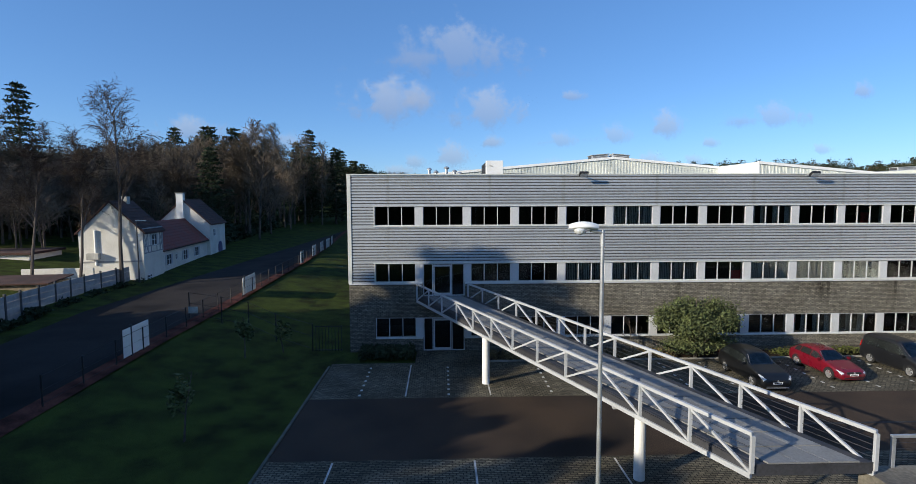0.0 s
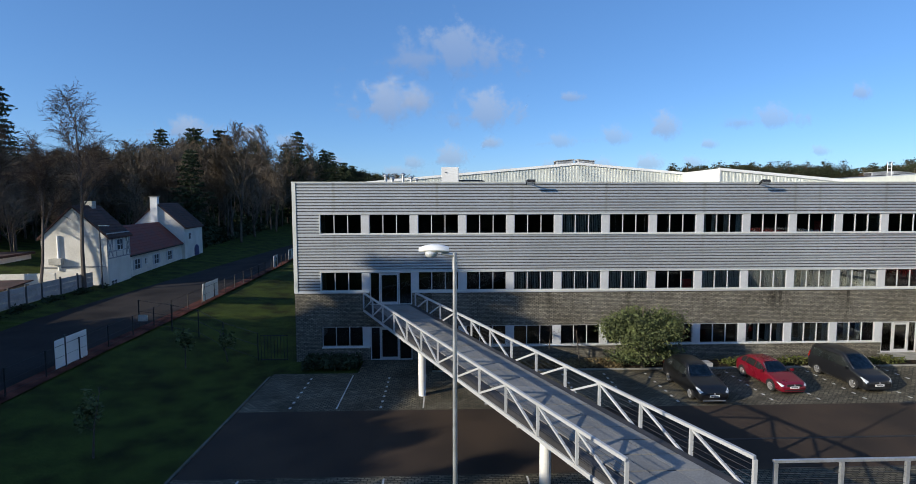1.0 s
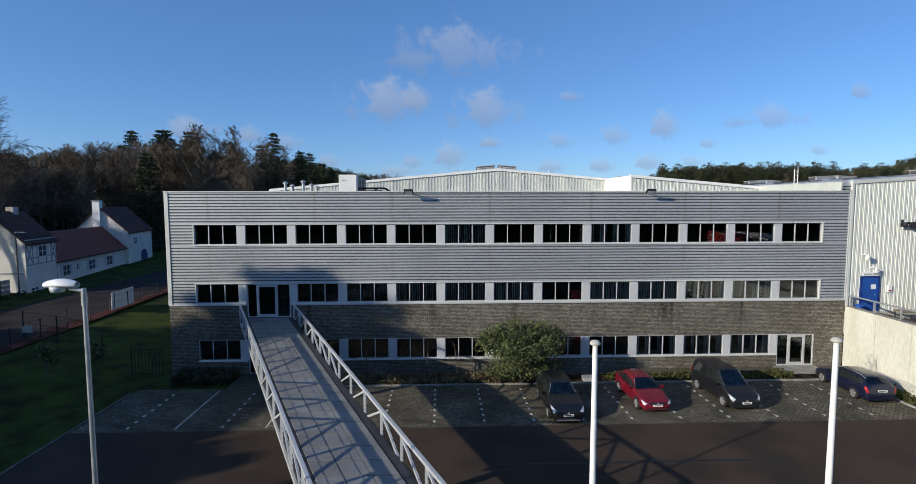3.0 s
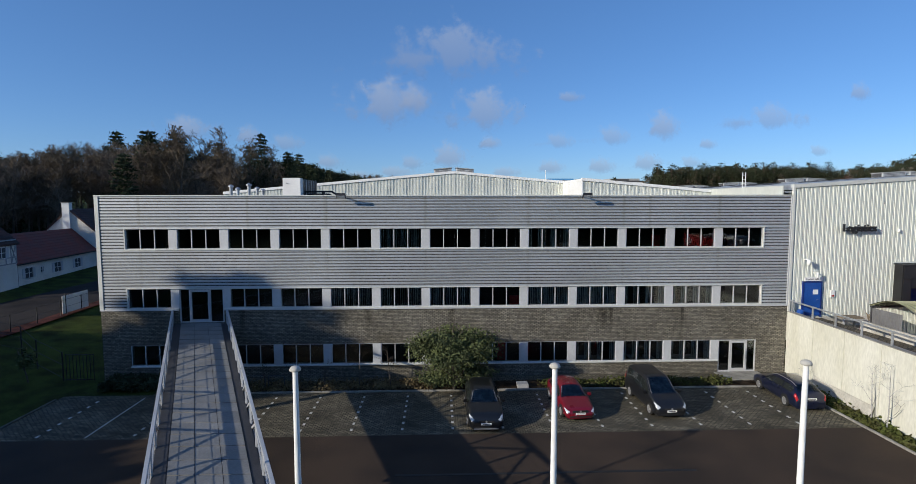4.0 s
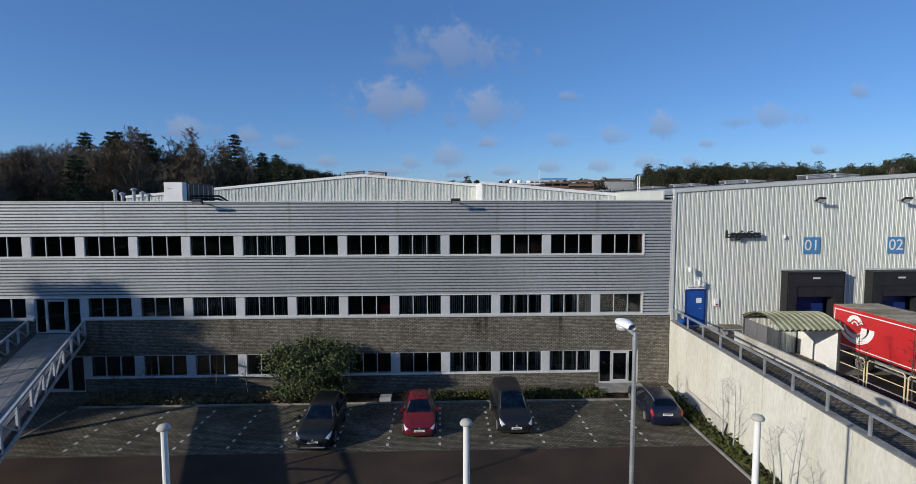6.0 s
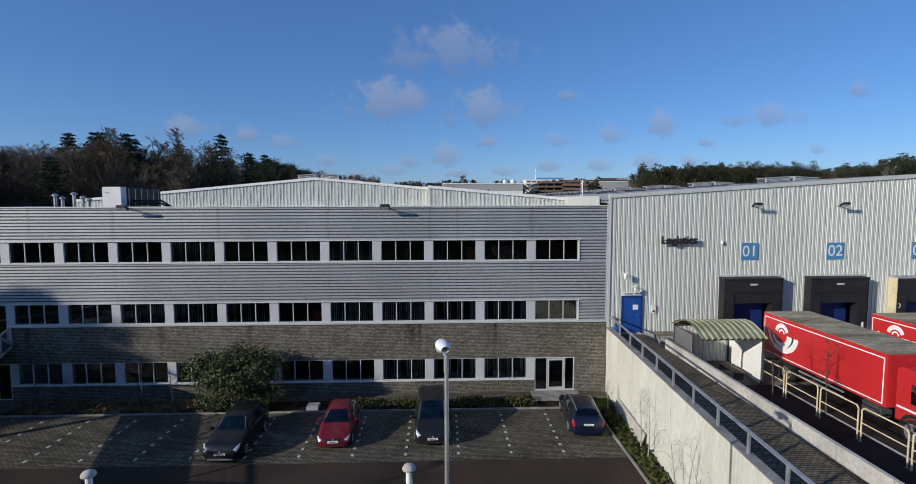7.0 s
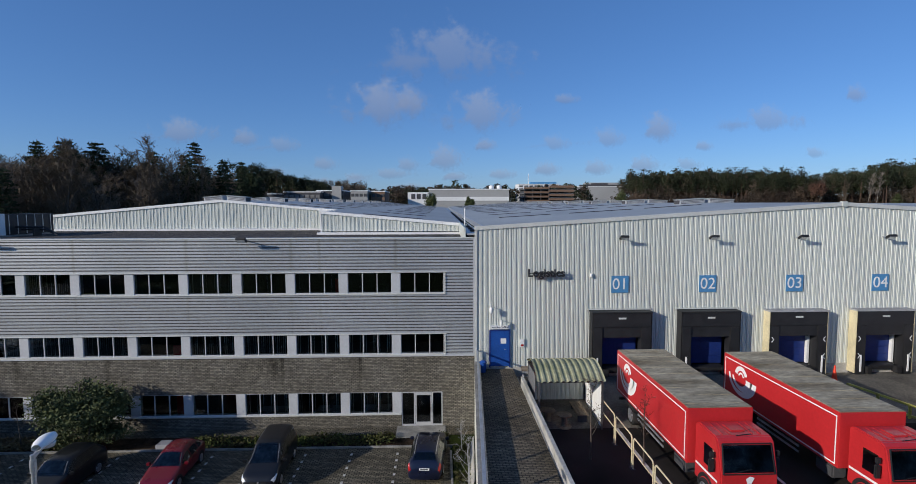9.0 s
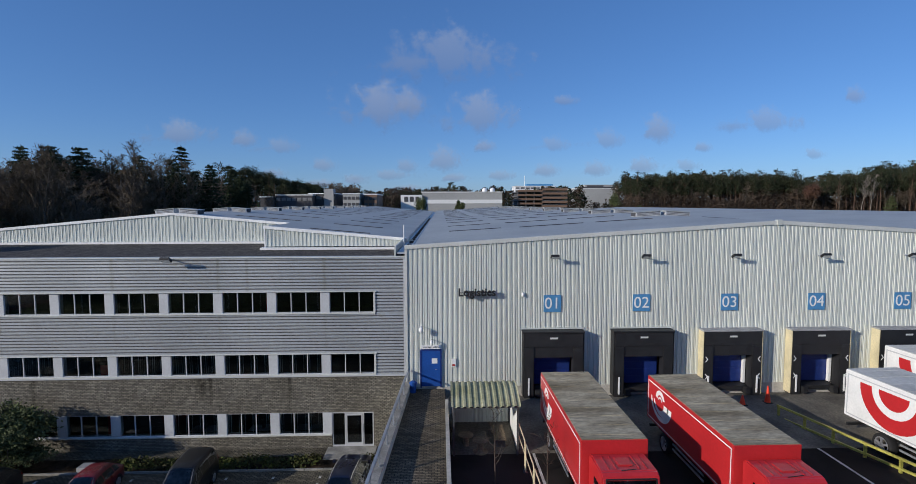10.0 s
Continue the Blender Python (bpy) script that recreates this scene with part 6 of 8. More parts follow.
def bare_tree(seed, h, trunk_r, spread=0.32, first=0.3, levels=4, kids=6, droop=0.0, twig=0.012, fine=3, ribbon=False, steep=0.55):
    """A leafless tree: a tapered trunk and ever finer limbs. Returns trunk quads and twig quads."""
    rng = np.random.default_rng(seed)
    wood, twigs = Quads(), Quads()

    def grow(p, d, length, r, lev):
        steps = 4 if lev < 2 else (1 if lev >= levels else 2) if ribbon else 3
        pts, rad = [np.array(p)], [r]
        dd = np.array(d)
        for s in range(steps):
            dd = dd + rng.normal(size=3) * (0.05 if lev == 0 else 0.16)
            if lev >= 2:
                dd[2] += -droop if lev >= 3 else 0.10
            elif lev == 1:
                dd[2] += 0.13
            dd /= np.linalg.norm(dd)
            pts.append(pts[-1] + dd * length / steps)
            rad.append(max(twig * 0.6, r * (1 - 0.8 * (s + 1) / steps)))
        bag = wood if lev <= 1 else twigs
        for i in range(steps):
            bag.limb(pts[i], pts[i + 1], rad[i], rad[i + 1], 7 if lev == 0 else 5 if lev == 1 else 1 if ribbon else 3)
        if lev >= levels:
            return
        n = kids * 2 if lev == 0 else kids if lev < levels - 1 else fine
        for i in range(n):
            t = (first + (1 - first) * (i + rng.uniform(0, 1)) / n) if lev == 0 else rng.uniform(0.25, 1.0)
            k = min(steps - 1, int(t * steps))
            base = pts[k] + (pts[k + 1] - pts[k]) * (t * steps - k)
            ang = rng.uniform(0, 2 * np.pi)
            side = np.array([np.cos(ang), np.sin(ang), 0.0])
            out = dd * steep + side * (0.85 if lev == 0 else 0.75) + np.array([0, 0, 0.25 if lev == 0 else 0.0])
            out /= np.linalg.norm(out)
            ln = h * spread * (1.15 - 0.75 * t) if lev == 0 else length * rng.uniform(0.4, 0.65)
            grow(base, out, ln, max(twig, rad[k] * (0.45 if lev == 0 else 0.5)), lev + 1)

    grow((0, 0, 0), (0, 0, 1), h, trunk_r, 0)
    return wood.array(), twigs.array()


def conifer(seed, h, r, start=0.12, boughs=150, clump=0.5, droop=0.25, ragged=0.35, sprays=7, power=0.8, per=7, fine=0.36):
    """A spruce or cedar: boughs of uneven reach at uneven heights, clothed in needle sprays."""
    rng = np.random.default_rng(seed)
    wood, green = Quads(), Quads()
    wood.limb((0, 0, 0), (0, 0, h), h * 0.016, 0.03, 6)
    cs = []
    for i in range(boughs):
        tier = (i // 5) * 5 + rng.uniform(0, 2.2)
        t = start + (1 - start) * (tier / boughs) ** 0.9
        L = (r * (1 - t) ** power + 0.2) * rng.uniform(1 - ragged, 1 + ragged * 0.5)
        a = i * 2.4 + rng.uniform(-0.5, 0.5)
        d = np.array([np.cos(a), np.sin(a), 0])
        side = np.array([-d[1], d[0], 0])
        p0 = np.array([0, 0, t * h])
        sag = droop * rng.uniform(0.5, 1.4)
        n = max(3, int(sprays * (0.35 + 0.65 * L / r)))
        for k in range(1, n + 1):
            f = k / n
            p = p0 + d * L * f + np.array([0, 0, -sag * L * f + 0.3 * sag * L * f * f])
            w = clump * (0.5 + 0.7 * (1 - abs(2 * f - 1)))
            for _ in range(per):
                cs.append(p + side * rng.normal() * w * 0.6 + d * rng.normal() * w * 0.25 + np.array([0, 0, -abs(rng.normal()) * w * 0.28]))
        if i % 4 == 0:
            wood.limb(p0, p0 + d * L * 0.8 + np.array([0, 0, -sag * L * 0.7]), 0.05, 0.015, 3)
    green.leaves(cs, clump * fine, rng, flat=0.45, long=3.2)
    return wood.array(), green.array()


def pine(seed, h, r, clumps=26, leaf=0.3, per=30, low=0.5):
    """A Scots pine: a bare stem under a deep, uneven crown of clumps on crooked boughs."""
    rng = np.random.default_rng(seed)
    wood, green = Quads(), Quads()
    lean = rng.normal(size=2) * 0.035 * h
    top = np.array([lean[0], lean[1], h * 0.94])
    wood.limb((0, 0, 0), top, h * 0.010 + 0.04, 0.05, 5)
    cs = []
    for i in range(clumps):
        t = low + (1 - low) * rng.uniform(0, 1) ** 0.75
        a = rng.uniform(0, 2 * np.pi)
        f = (t - low) / (1 - low)
        rr = r * (0.45 + 0.75 * f - 1.05 * f ** 3) * rng.uniform(0.35, 1.15)
        c = top * t + np.array([np.cos(a) * rr, np.sin(a) * rr, rng.uniform(-0.01, 0.06) * h])
        wood.limb(top * (t - 0.05), c, 0.05, 0.02, 3)
        s = rng.uniform(0.7, 1.35)
        cs.append(c + rng.normal(size=(per, 3)) * (r * 0.2 * s, r * 0.2 * s, r * 0.11 * s))
    green.leaves(np.concatenate(cs), leaf, rng, flat=0.3, long=1.6)
    return wood.array(), green.array()


def moved(arr, x, y, z, turn, s):
    c, n = math.cos(turn), math.sin(turn)
    m = np.array([[c, -n, 0], [n, c, 0], [0, 0, 1]]) * s
    return arr @ m.T + np.array([x, y, z])


def plant(name, label, category, x, y, z, arrs, mats, names, group="", turn=0.0):
    t = thing(name, label, category, group, at=pose(x, y, z, 0, 0, turn))
    for a, m, n in zip(arrs, mats, names):
        part(n, quad_mesh(n, a, m), m, t)
    return t


# ---- house across the road ----
HA, HZ = Vector((-23.45, 19.45, 0)), 1.3
HM = Matrix.Translation((HA.x, HA.y, HZ)) @ Matrix(((-0.149, -0.989, 0, 0), (0.989, -0.149, 0, 0), (0, 0, 1, 0), (0, 0, 0, 1)))
house = thing("house", "white rendered country house with dark and red tiled roofs", "house", at=HM)


def gabled(name, x0, x1, y0, y1, eave, ridge, mat, tile):
    ym = (y0 + y1) / 2
    part("wall", Geo().prism([(x0, y0, -0.6), (x0, y1, -0.6), (x0, y1, eave), (x0, ym, ridge), (x0, y0, eave)], (x1 - x0, 0, 0)), mat, house, bevel=0.02)
    over, th = 0.25, 0.16
    k = (ridge - eave) / (ym - y0)
    for s, yo in ((-1, y0), (1, y1)):
        e = (yo + s * over, eave - over * k)
        part("roof", Geo().prism([(x0 - 0.15, e[0], e[1] + 0.02), (x0 - 0.15, ym, ridge + 0.02), (x0 - 0.15, ym, ridge + 0.02 + th), (x0 - 0.15, e[0], e[1] + 0.02 + th)], (x1 - x0 + 0.3, 0, 0)), tile, house, name)
        rows = int(math.hypot(ym - yo, ridge - eave) / 0.36)
        for i in range(rows):
            a, b = i / rows, (i + 0.93) / rows
            p, q = [(yo + s * over + (ym - yo - s * over) * f, e[1] + (ridge - e[1]) * f + th + 0.02) for f in (a, b)]
            part("tile_course", Geo().prism([(x0 - 0.16, p[0], p[1]), (x0 - 0.16, q[0], q[1]), (x0 - 0.16, q[0], q[1] + 0.01), (x0 - 0.16, p[0], p[1] + 0.05)], (x1 - x0 + 0.32, 0, 0)), tile, house)


gabled("dark brown tiled roof", 0, 5.0, 0, 5.7, 5.2, 8.1, M["render_wall"], M["darktile"])
gabled("red tiled roof", 5.0, 22.0, 0.25, 5.8, 2.95, 5.7, M["render_wall"], M["tile"])
gabled("dark brown tiled roof", 21.6, 29.6, -0.2, 6.6, 5.05, 8.3, M["render_wall"], M["darktile"])
ch = part("chimney", Geo().box(21.3, 22.1, 3.0, 3.9, 4.0, 9.3), M["white"], house, "white rendered chimney", bevel=0.02)
part("chimney_cap", Geo().box(21.2, 22.2, 2.9, 4.0, 9.3, 9.4), M["kerb"], ch)
part("chimney", Geo().box(3.0, 3.8, 2.5, 3.2, 7.5, 8.7), M["lowconc"], house, bevel=0.02)
for z in (0.55, 2.65, 3.3, 5.1):
    part("timber_beam", Geo().box(0, 5.0, -0.03, 0.02, z - 0.06 + 0.4, z + 0.06 + 0.4) if z > 2 else Geo().box(0, 22, 0.2, 0.26, -0.5, 0.05), M["timber"], house)
for x in (0.08, 1.1, 1.9, 3.3, 4.1, 4.92):
    part("timber_post", Geo().box(x - 0.06, x + 0.06, -0.03, 0.02, 3.05, 5.2), M["timber"], house)
for (xa, xb) in ((0.1, 1.1), (4.1, 4.9)):
    for sw in (0, 1):
        part("timber_brace", Geo().bar((xa, -0.02, 3.1 if sw else 5.1), (xb, -0.02, 5.1 if sw else 3.1), 0.05, 0.1), M["timber"], house)


def house_window(x, y, z, w, h, shutters=True):
    wd = part("window", Geo().box(x, x + w, y - 0.03, y, z, z + h), M["dark"], house, "small pane window with pale shutters" if shutters else "small pane window")
    part("window_frame", Geo().box(x - 0.05, x + w + 0.05, y - 0.06, y - 0.01, z + h, z + h + 0.06).box(x - 0.05, x + w + 0.05, y - 0.08, y - 0.01, z - 0.06, z).box(x + w / 2 - 0.03, x + w / 2 + 0.03, y - 0.06, y - 0.03, z, z + h).box(x, x + w, y - 0.06, y - 0.03, z + h / 2 - 0.02, z + h / 2 + 0.02), M["white"], wd)
    if shutters:
        for a in (x - 0.5, x + w + 0.06):
            part("shutter", Geo().box(a, a + 0.44, y - 0.06, y - 0.01, z, z + h), M["pier"], wd)


house_window(2.1, 0.0, 3.75, 1.1, 1.05)
house_window(0.6, 0.0, 0.3, 1.0, 0.5, False)
for x in (6.6, 12.0, 16.4):
    house_window(x, 0.25, 1.15, 1.2, 1.1)
house_window(9.4, 0.25, 1.5, 0.4, 0.6, False)
house_window(23.4, -0.2, 3.3, 0.8, 0.9, False)
dr = part("door", Geo().box(25.6, 27.6, -0.26, -0.2, -0.3, 1.6).prism([(25.6 + 1.0 + 1.0 * math.cos(math.pi * k / 10), -0.26, 1.6 + 0.7 * math.sin(math.pi * k / 10)) for k in range(11)], (0, 0.06, 0)), M["darkblue"], house, "dark blue arched door")
part("downpipe", Geo().tube((5.1, 0.1, -0.4), (5.1, 0.1, 2.9), 0.06), M["black"], house)
part("gutter", Geo().box(5.0, 22, -0.1, 0.05, 2.72, 2.85), M["black"], house)
part("downpipe", Geo().tube((-0.06, 4.2, 2.0), (-0.06, 4.2, 5.4), 0.12, n=10), M["white"], house, "white flue pipe")
part("wall_unit", Geo().box(-0.5, 0.0, 3.8, 4.9, 2.6, 3.2), M["lowconc"], house, "grey wall-hung cooling unit", bevel=0.03)
part("ground_band", Geo().box(-0.05, 0.0, 0.0, 5.7, 2.25, 2.4), M["timber"], house)

nb = thing("outbuilding", "low white outbuilding among the trees", "outbuilding", at=pose(-44, 27, 1.3, 0, 0, 8))
part("wall", Geo().box(-6, 5, -3, 3, -0.6, 2.5), M["render_wall"], nb)
part("roof", Geo().box(-6.3, 5.3, -3.3, 3.3, 2.5, 2.75), M["darktile"], nb)
an = thing("garden_wall", "white rendered garden wall beside the house", "wall", at=pose(-29.7, 16.6, 1.2, 0, 0, 8))
part("wall", Geo().box(-3.0, 3.0, -0.12, 0.12, -0.4, 2.1), M["render_wall"], an, bevel=0.02)
sd = thing("garden_shed", "low dark wooden garden shed behind the fence", "shed", at=pose(-29.5, 12.5, 1.2, 0, 0, 8))
part("wall", Geo().box(-3, 2.6, -1.6, 1.6, -0.4, 1.5), M["wood"], sd)
part("roof", Geo().prism([(-3.2, -1.9, 1.5), (-3.2, 1.9, 1.75), (-3.2, 1.9, 1.85), (-3.2, -1.9, 1.6)], (6.0, 0, 0)), M["darktile"], sd)

# ---- road, verges, fences on the lawn side ----
def strip(name, left, right, mat, label, category, lift=0.03):
    """A band between two lines of plan points, lying on the ground."""
    rows = []
    for (xa, ya), (xb, yb) in zip(left, right):
        rows.append([(xa + (xb - xa) * k / 4, ya + (yb - ya) * k / 4, rise(xa + (xb - xa) * k / 4, ya) + lift) for k in range(5)])
    fine = []
    for r0, r1 in zip(rows, rows[1:]):
        for j in range(6):
            fine.append([tuple(np.array(p) + (np.array(q) - np.array(p)) * j / 6) for p, q in zip(r0, r1)])
    fine.append(rows[-1])
    g = Geo().grid(fine)
    return structure(name, g, mat, label, category, fix=False)


RL = [(-15.8, -60), (-16.8, -20), (-19.5, 0), (-21.0, 9), (-22.9, 20), (-24.6, 40), (-26, 60), (-30, 95), (-34, 140)]
RR = [(-9.6, -60), (-10.6, -18), (-11.5, -1), (-11.7, 8), (-12.2, 18), (-13.2, 38), (-15.0, 60), (-19, 95), (-24, 140)]
strip("road", RL, RR, M["road"], "narrow dark asphalt road past the house", "road", 0.05)
strip("red_verge", [(a + 0.0, b) for a, b in RR], [(a + 0.9, b) for a, b in RR], M["redsoil"], "reddish earth verge along the fence", "verge", 0.04)


def fence_x(y):
    return float(np.interp(y, [-20, -2, 15, 34, 60, 95], [-10.0, -10.85, -11.35, -12.2, -14.0, -18.0]))


mf = thing("mesh_fence", "low wire mesh fence with dark posts along the lawn", "fence")
for i in range(34):
    y = -11 + 2.6 * i
    x, z = fence_x(y), rise(fence_x(y), y)
    part("post", Geo().tube((x, y, z), (x, y, z + 1.35), 0.035, n=6), M["black"], mf)
    if i:
        yp = y - 2.6
        xp, zp = fence_x(yp), rise(fence_x(yp), yp)
        part("wire_panel", Geo().tube((xp, yp, zp + 1.3), (x, y, z + 1.3), 0.012, n=4).tube((xp, yp, zp + 0.7), (x, y, z + 0.7), 0.008, n=4).tube((xp, yp, zp + 0.15), (x, y, z + 0.15), 0.008, n=4), M["black"], mf)
for y0, y1, cut in ((-5.05, -2.5, 0.3), (12.7, 16.0, 0.12), (34.5, 36.5, 0.5), (43, 46, 0.4), (50, 53, 0.5), (56, 60, 0.5), (63, 66, 0.5)):
    b = thing("fence_board", "weathered white board fixed to the mesh fence", "board", "fence boards")
    xa, xb = fence_x(y0) - 0.06, fence_x(y1) - 0.06
    z = rise(xa, y0) + 0.12
    ym, xm = y0 + (y1 - y0) * cut, xa + (xb - xa) * cut
    for (ax_, ay_, bx_, by_) in ((xa, y0, xm, ym - 0.04), (xm, ym + 0.04, xb, y1)):
        part("board", Geo().prism([(ax_, ay_, z), (bx_, by_, z), (bx_, by_, z + 1.5), (ax_, ay_, z + 1.5)], (0.03, 0, 0)), M["white"], b)
    part("post", Geo().tube((xm + 0.02, ym, z - 0.3), (xm + 0.02, ym, z + 1.65), 0.05, n=8), M["dark"], b)
gt = thing("garden_gate", "dark barred metal gate beside the office", "gate")
for i in range(9):
    part("bar", Geo().tube((-2.0 + 0.2 * i, -0.1, 0.05), (-2.0 + 0.2 * i, -0.1, 1.7), 0.02, n=6), M["black"], gt)
part("top_bar", Geo().bar((-2.05, -0.1, 1.65), (-0.35, -0.1, 1.65), 0.04, 0.05).bar((-2.05, -0.1, 0.15), (-0.35, -0.1, 0.15), 0.04, 0.05), M["black"], gt)
lf = thing("lawn_fence", "thin dark wire fence across the lawn", "fence")
pts = [(-11.7, 4.0), (-9.5, 4.0), (-7.5, 3.6), (-5.0, 1.6), (-2.2, -0.1)]
for x, y in pts:
    part("post", Geo().tube((x, y, rise(x, y)), (x, y, rise(x, y) + 1.9), 0.04, n=6), M["black"], lf)
for (xa, ya), (xb, yb) in zip(pts, pts[1:]):
    for h in (0.3, 1.1, 1.85):
        part("wire", Geo().tube((xa, ya, rise(xa, ya) + h), (xb, yb, rise(xb, yb) + h), 0.015, n=4), M["black"], lf)
sg = part("fence_notice", Geo().box(-11.75, -11.1, 3.93, 3.97, 1.7, 2.15), M["lowconc"])
tagged(sg, "small pale notice on the wire fence", "notice")
ls = thing("street_lamp", "thin dark street lamp at the house corner", "street lamp", "street lamps")
part("pole", Geo().tube((-23.4, 18.4, 1.2), (-23.4, 18.4, 7.6), 0.07, 0.05, 8), M["dark"], ls)
part("lamp_head", Geo().box(-23.45, -22.5, 18.3, 18.5, 7.6, 7.7), M["steel"], ls, bevel=0.02)

gf = thing("panel_fence", "grey concrete panel fence with dark posts along the road", "fence")
GP = [(-22.6, -0.5), (-23.6, 4.6), (-24.4, 12.2), (-24.5, 18.8)]
seg = []
for (xa, ya), (xb, yb) in zip(GP, GP[1:]):
    k = max(1, round(math.hypot(xb - xa, yb - ya) / 1.95))
    seg += [((xa + (xb - xa) * j / k, ya + (yb - ya) * j / k), (xa + (xb - xa) * (j + 1) / k, ya + (yb - ya) * (j + 1) / k)) for j in range(k)]
for (xa, ya), (xb, yb) in seg:
    z = rise(xa, ya) - 0.05
    part("post", Geo().box(xa - 0.06, xa + 0.06, ya - 0.06, ya + 0.06, z, z + 2.05), M["dark"], gf)
    for r in range(4):
        part("panel", Geo().prism([(xa, ya + 0.06, z + 0.05 + 0.46 * r), (xb, yb - 0.06, z + 0.05 + 0.46 * r), (xb, yb - 0.06, z + 0.05 + 0.46 * r + 0.44), (xa, ya + 0.06, z + 0.05 + 0.46 * r + 0.44)], (-0.05, 0, 0)), M["timber"], gf)

# ---- shrubs and small plants ----
rng = np.random.default_rng(3)


def leaf_cloud(seed, n, rx, ry, rz, size, lumps=14, hollow=0.55):
    """Leaves on an uneven, lumpy outline with gaps."""
    r = np.random.default_rng(seed)
    d = r.normal(size=(lumps, 3))
    d /= np.linalg.norm(d, axis=1)[:, None]
    d[:, 2] = np.abs(d[:, 2]) * 0.9
    centres = d * r.uniform(0.45, 0.85, lumps)[:, None]
    idx = r.integers(0, lumps, n)
    q = r.normal(size=(n, 3))
    q /= np.linalg.norm(q, axis=1)[:, None]
    p = centres[idx] * r.uniform(0.8, 1.12, n)[:, None] + q * (r.uniform(hollow, 1, n) * (0.42 if lumps < 40 else 0.27))[:, None]
    p = p * np.array([rx, ry, rz])
    b = Quads()
    b.leaves(p, size, r, flat=0.1, long=1.9)
    return b.array()


bw_, bt_ = bare_tree(5, 3.7, 0.10, 0.55, 0.12, 3, 6)
leaves = leaf_cloud(11, 21000, 2.95, 1.75, 2.15, 0.085, 80, 0.1)
leaves[..., 2] += 1.95
low = leaf_cloud(12, 6000, 2.4, 1.4, 1.0, 0.078, 26, 0.1)
low[..., 2] += 0.7
plant("shrub", "large spreading evergreen shrub with grey-green leaves by the wall", "shrub", 21.05, -2.2, 0.0, [bw_, np.concatenate([leaves, low])], [M["bark"], M["leaf"]], ["stem", "foliage"])

b = Quads()
for x in np.arange(26.2, 40.2, 0.045):
    if 37.2 < x < 39.6:
        continue
    k = 9
    p = np.stack([np.full(k, x) + rng.normal(size=k) * 0.1, rng.uniform(-2.3, -1.2, k), 0.06 + rng.uniform(0, 0.36, k) * (0.7 + 0.3 * math.sin(x * 2.1))], 1)
    b.leaves(p, 0.11, rng, 0.3)
o = part("hedge", quad_mesh("hedge", b.array(), M["hedge"]), M["hedge"])
tagged(o, "low clipped hedge in the bed along the brick wall", "hedge", kind="stuff")
b = Quads()
k = 7000
ysv = rng.uniform(-21, -2.6, k)
xsv = 40.5 + rng.uniform(0, 1, k) * (41.75 + 0.0555 * ysv - 40.5)
b.leaves(np.stack([xsv, ysv, 0.07 + np.abs(rng.normal(size=k)) * 0.11], 1), 0.13, rng, 0.3)
o = part("ground_cover", quad_mesh("ground_cover", b.array(), M["hedge"]), M["hedge"])
tagged(o, "low ragged ground cover on the verge", "ground cover", kind="stuff")
b = Quads()
k = 5200
b.leaves(np.stack([rng.uniform(8.7, 20.0, k), rng.uniform(-2.3, -0.95, k), 0.05 + np.abs(rng.normal(size=k)) * 0.13], 1), 0.10, rng, 0.3)
o = part("bed_litter", quad_mesh("bed_litter", b.array(), M["dryleaf"]), M["dryleaf"])
tagged(o, "fallen leaves and low brown plants in the bed", "leaf litter", kind="stuff")
b = Quads()
k = 26000
b.leaves(np.stack([rng.uniform(0.9, 4.2, 3000), rng.uniform(-2.0, -0.2, 3000), rng.uniform(0.05, 0.55, 3000)], 1), 0.11, rng, 0.2)
o = part("hedge", quad_mesh("hedge", b.array(), M["needle"]), M["needle"])
tagged(o, "dark low clipped hedge beside the lower door", "hedge", kind="stuff")

for i, (x, y, h) in enumerate(((10.3, -1.9, 1.7), (12.1, -1.5, 2.6), (13.6, -1.8, 1.5), (15.6, -1.6, 2.7), (17.4, -1.8, 2.2), (41.05, -7.4, 2.7), (41.0, -8.3, 3.0), (40.7, -11.6, 2.4), (40.65, -12.5, 2.9), (40.6, -13.8, 2.2), (40.9, -3.2, 1.6))):
    w, t = bare_tree(40 + i, h, 0.035, 0.45, 0.2, 3, 3, 0.0, 0.006, 2)
    plant("bare_shrub", "thin leafless shrub with crooked stems by the wall", "shrub", x, y, 0.02, [w, t], [M["timber"] if x > 40 else M["bark"], M["timber"] if x > 40 else M["twig"]], ["stem", "twigs"], "bare shrubs", turn=37.0 * i)
for i, (x, y, h) in enumerate(((46.0, -8.9, 3.2), (48.05, -9.3, 2.9))):
    w, t = bare_tree(70 + i, h, 0.04, 0.3, 0.3, 3, 4, 0.0, 0.007, 3)
    plant("young_tree", "thin leafless young tree in the yard", "tree", x, y, YARD, [w, t], [M["bark"], M["twig"]], ["trunk", "twigs"], "young trees")
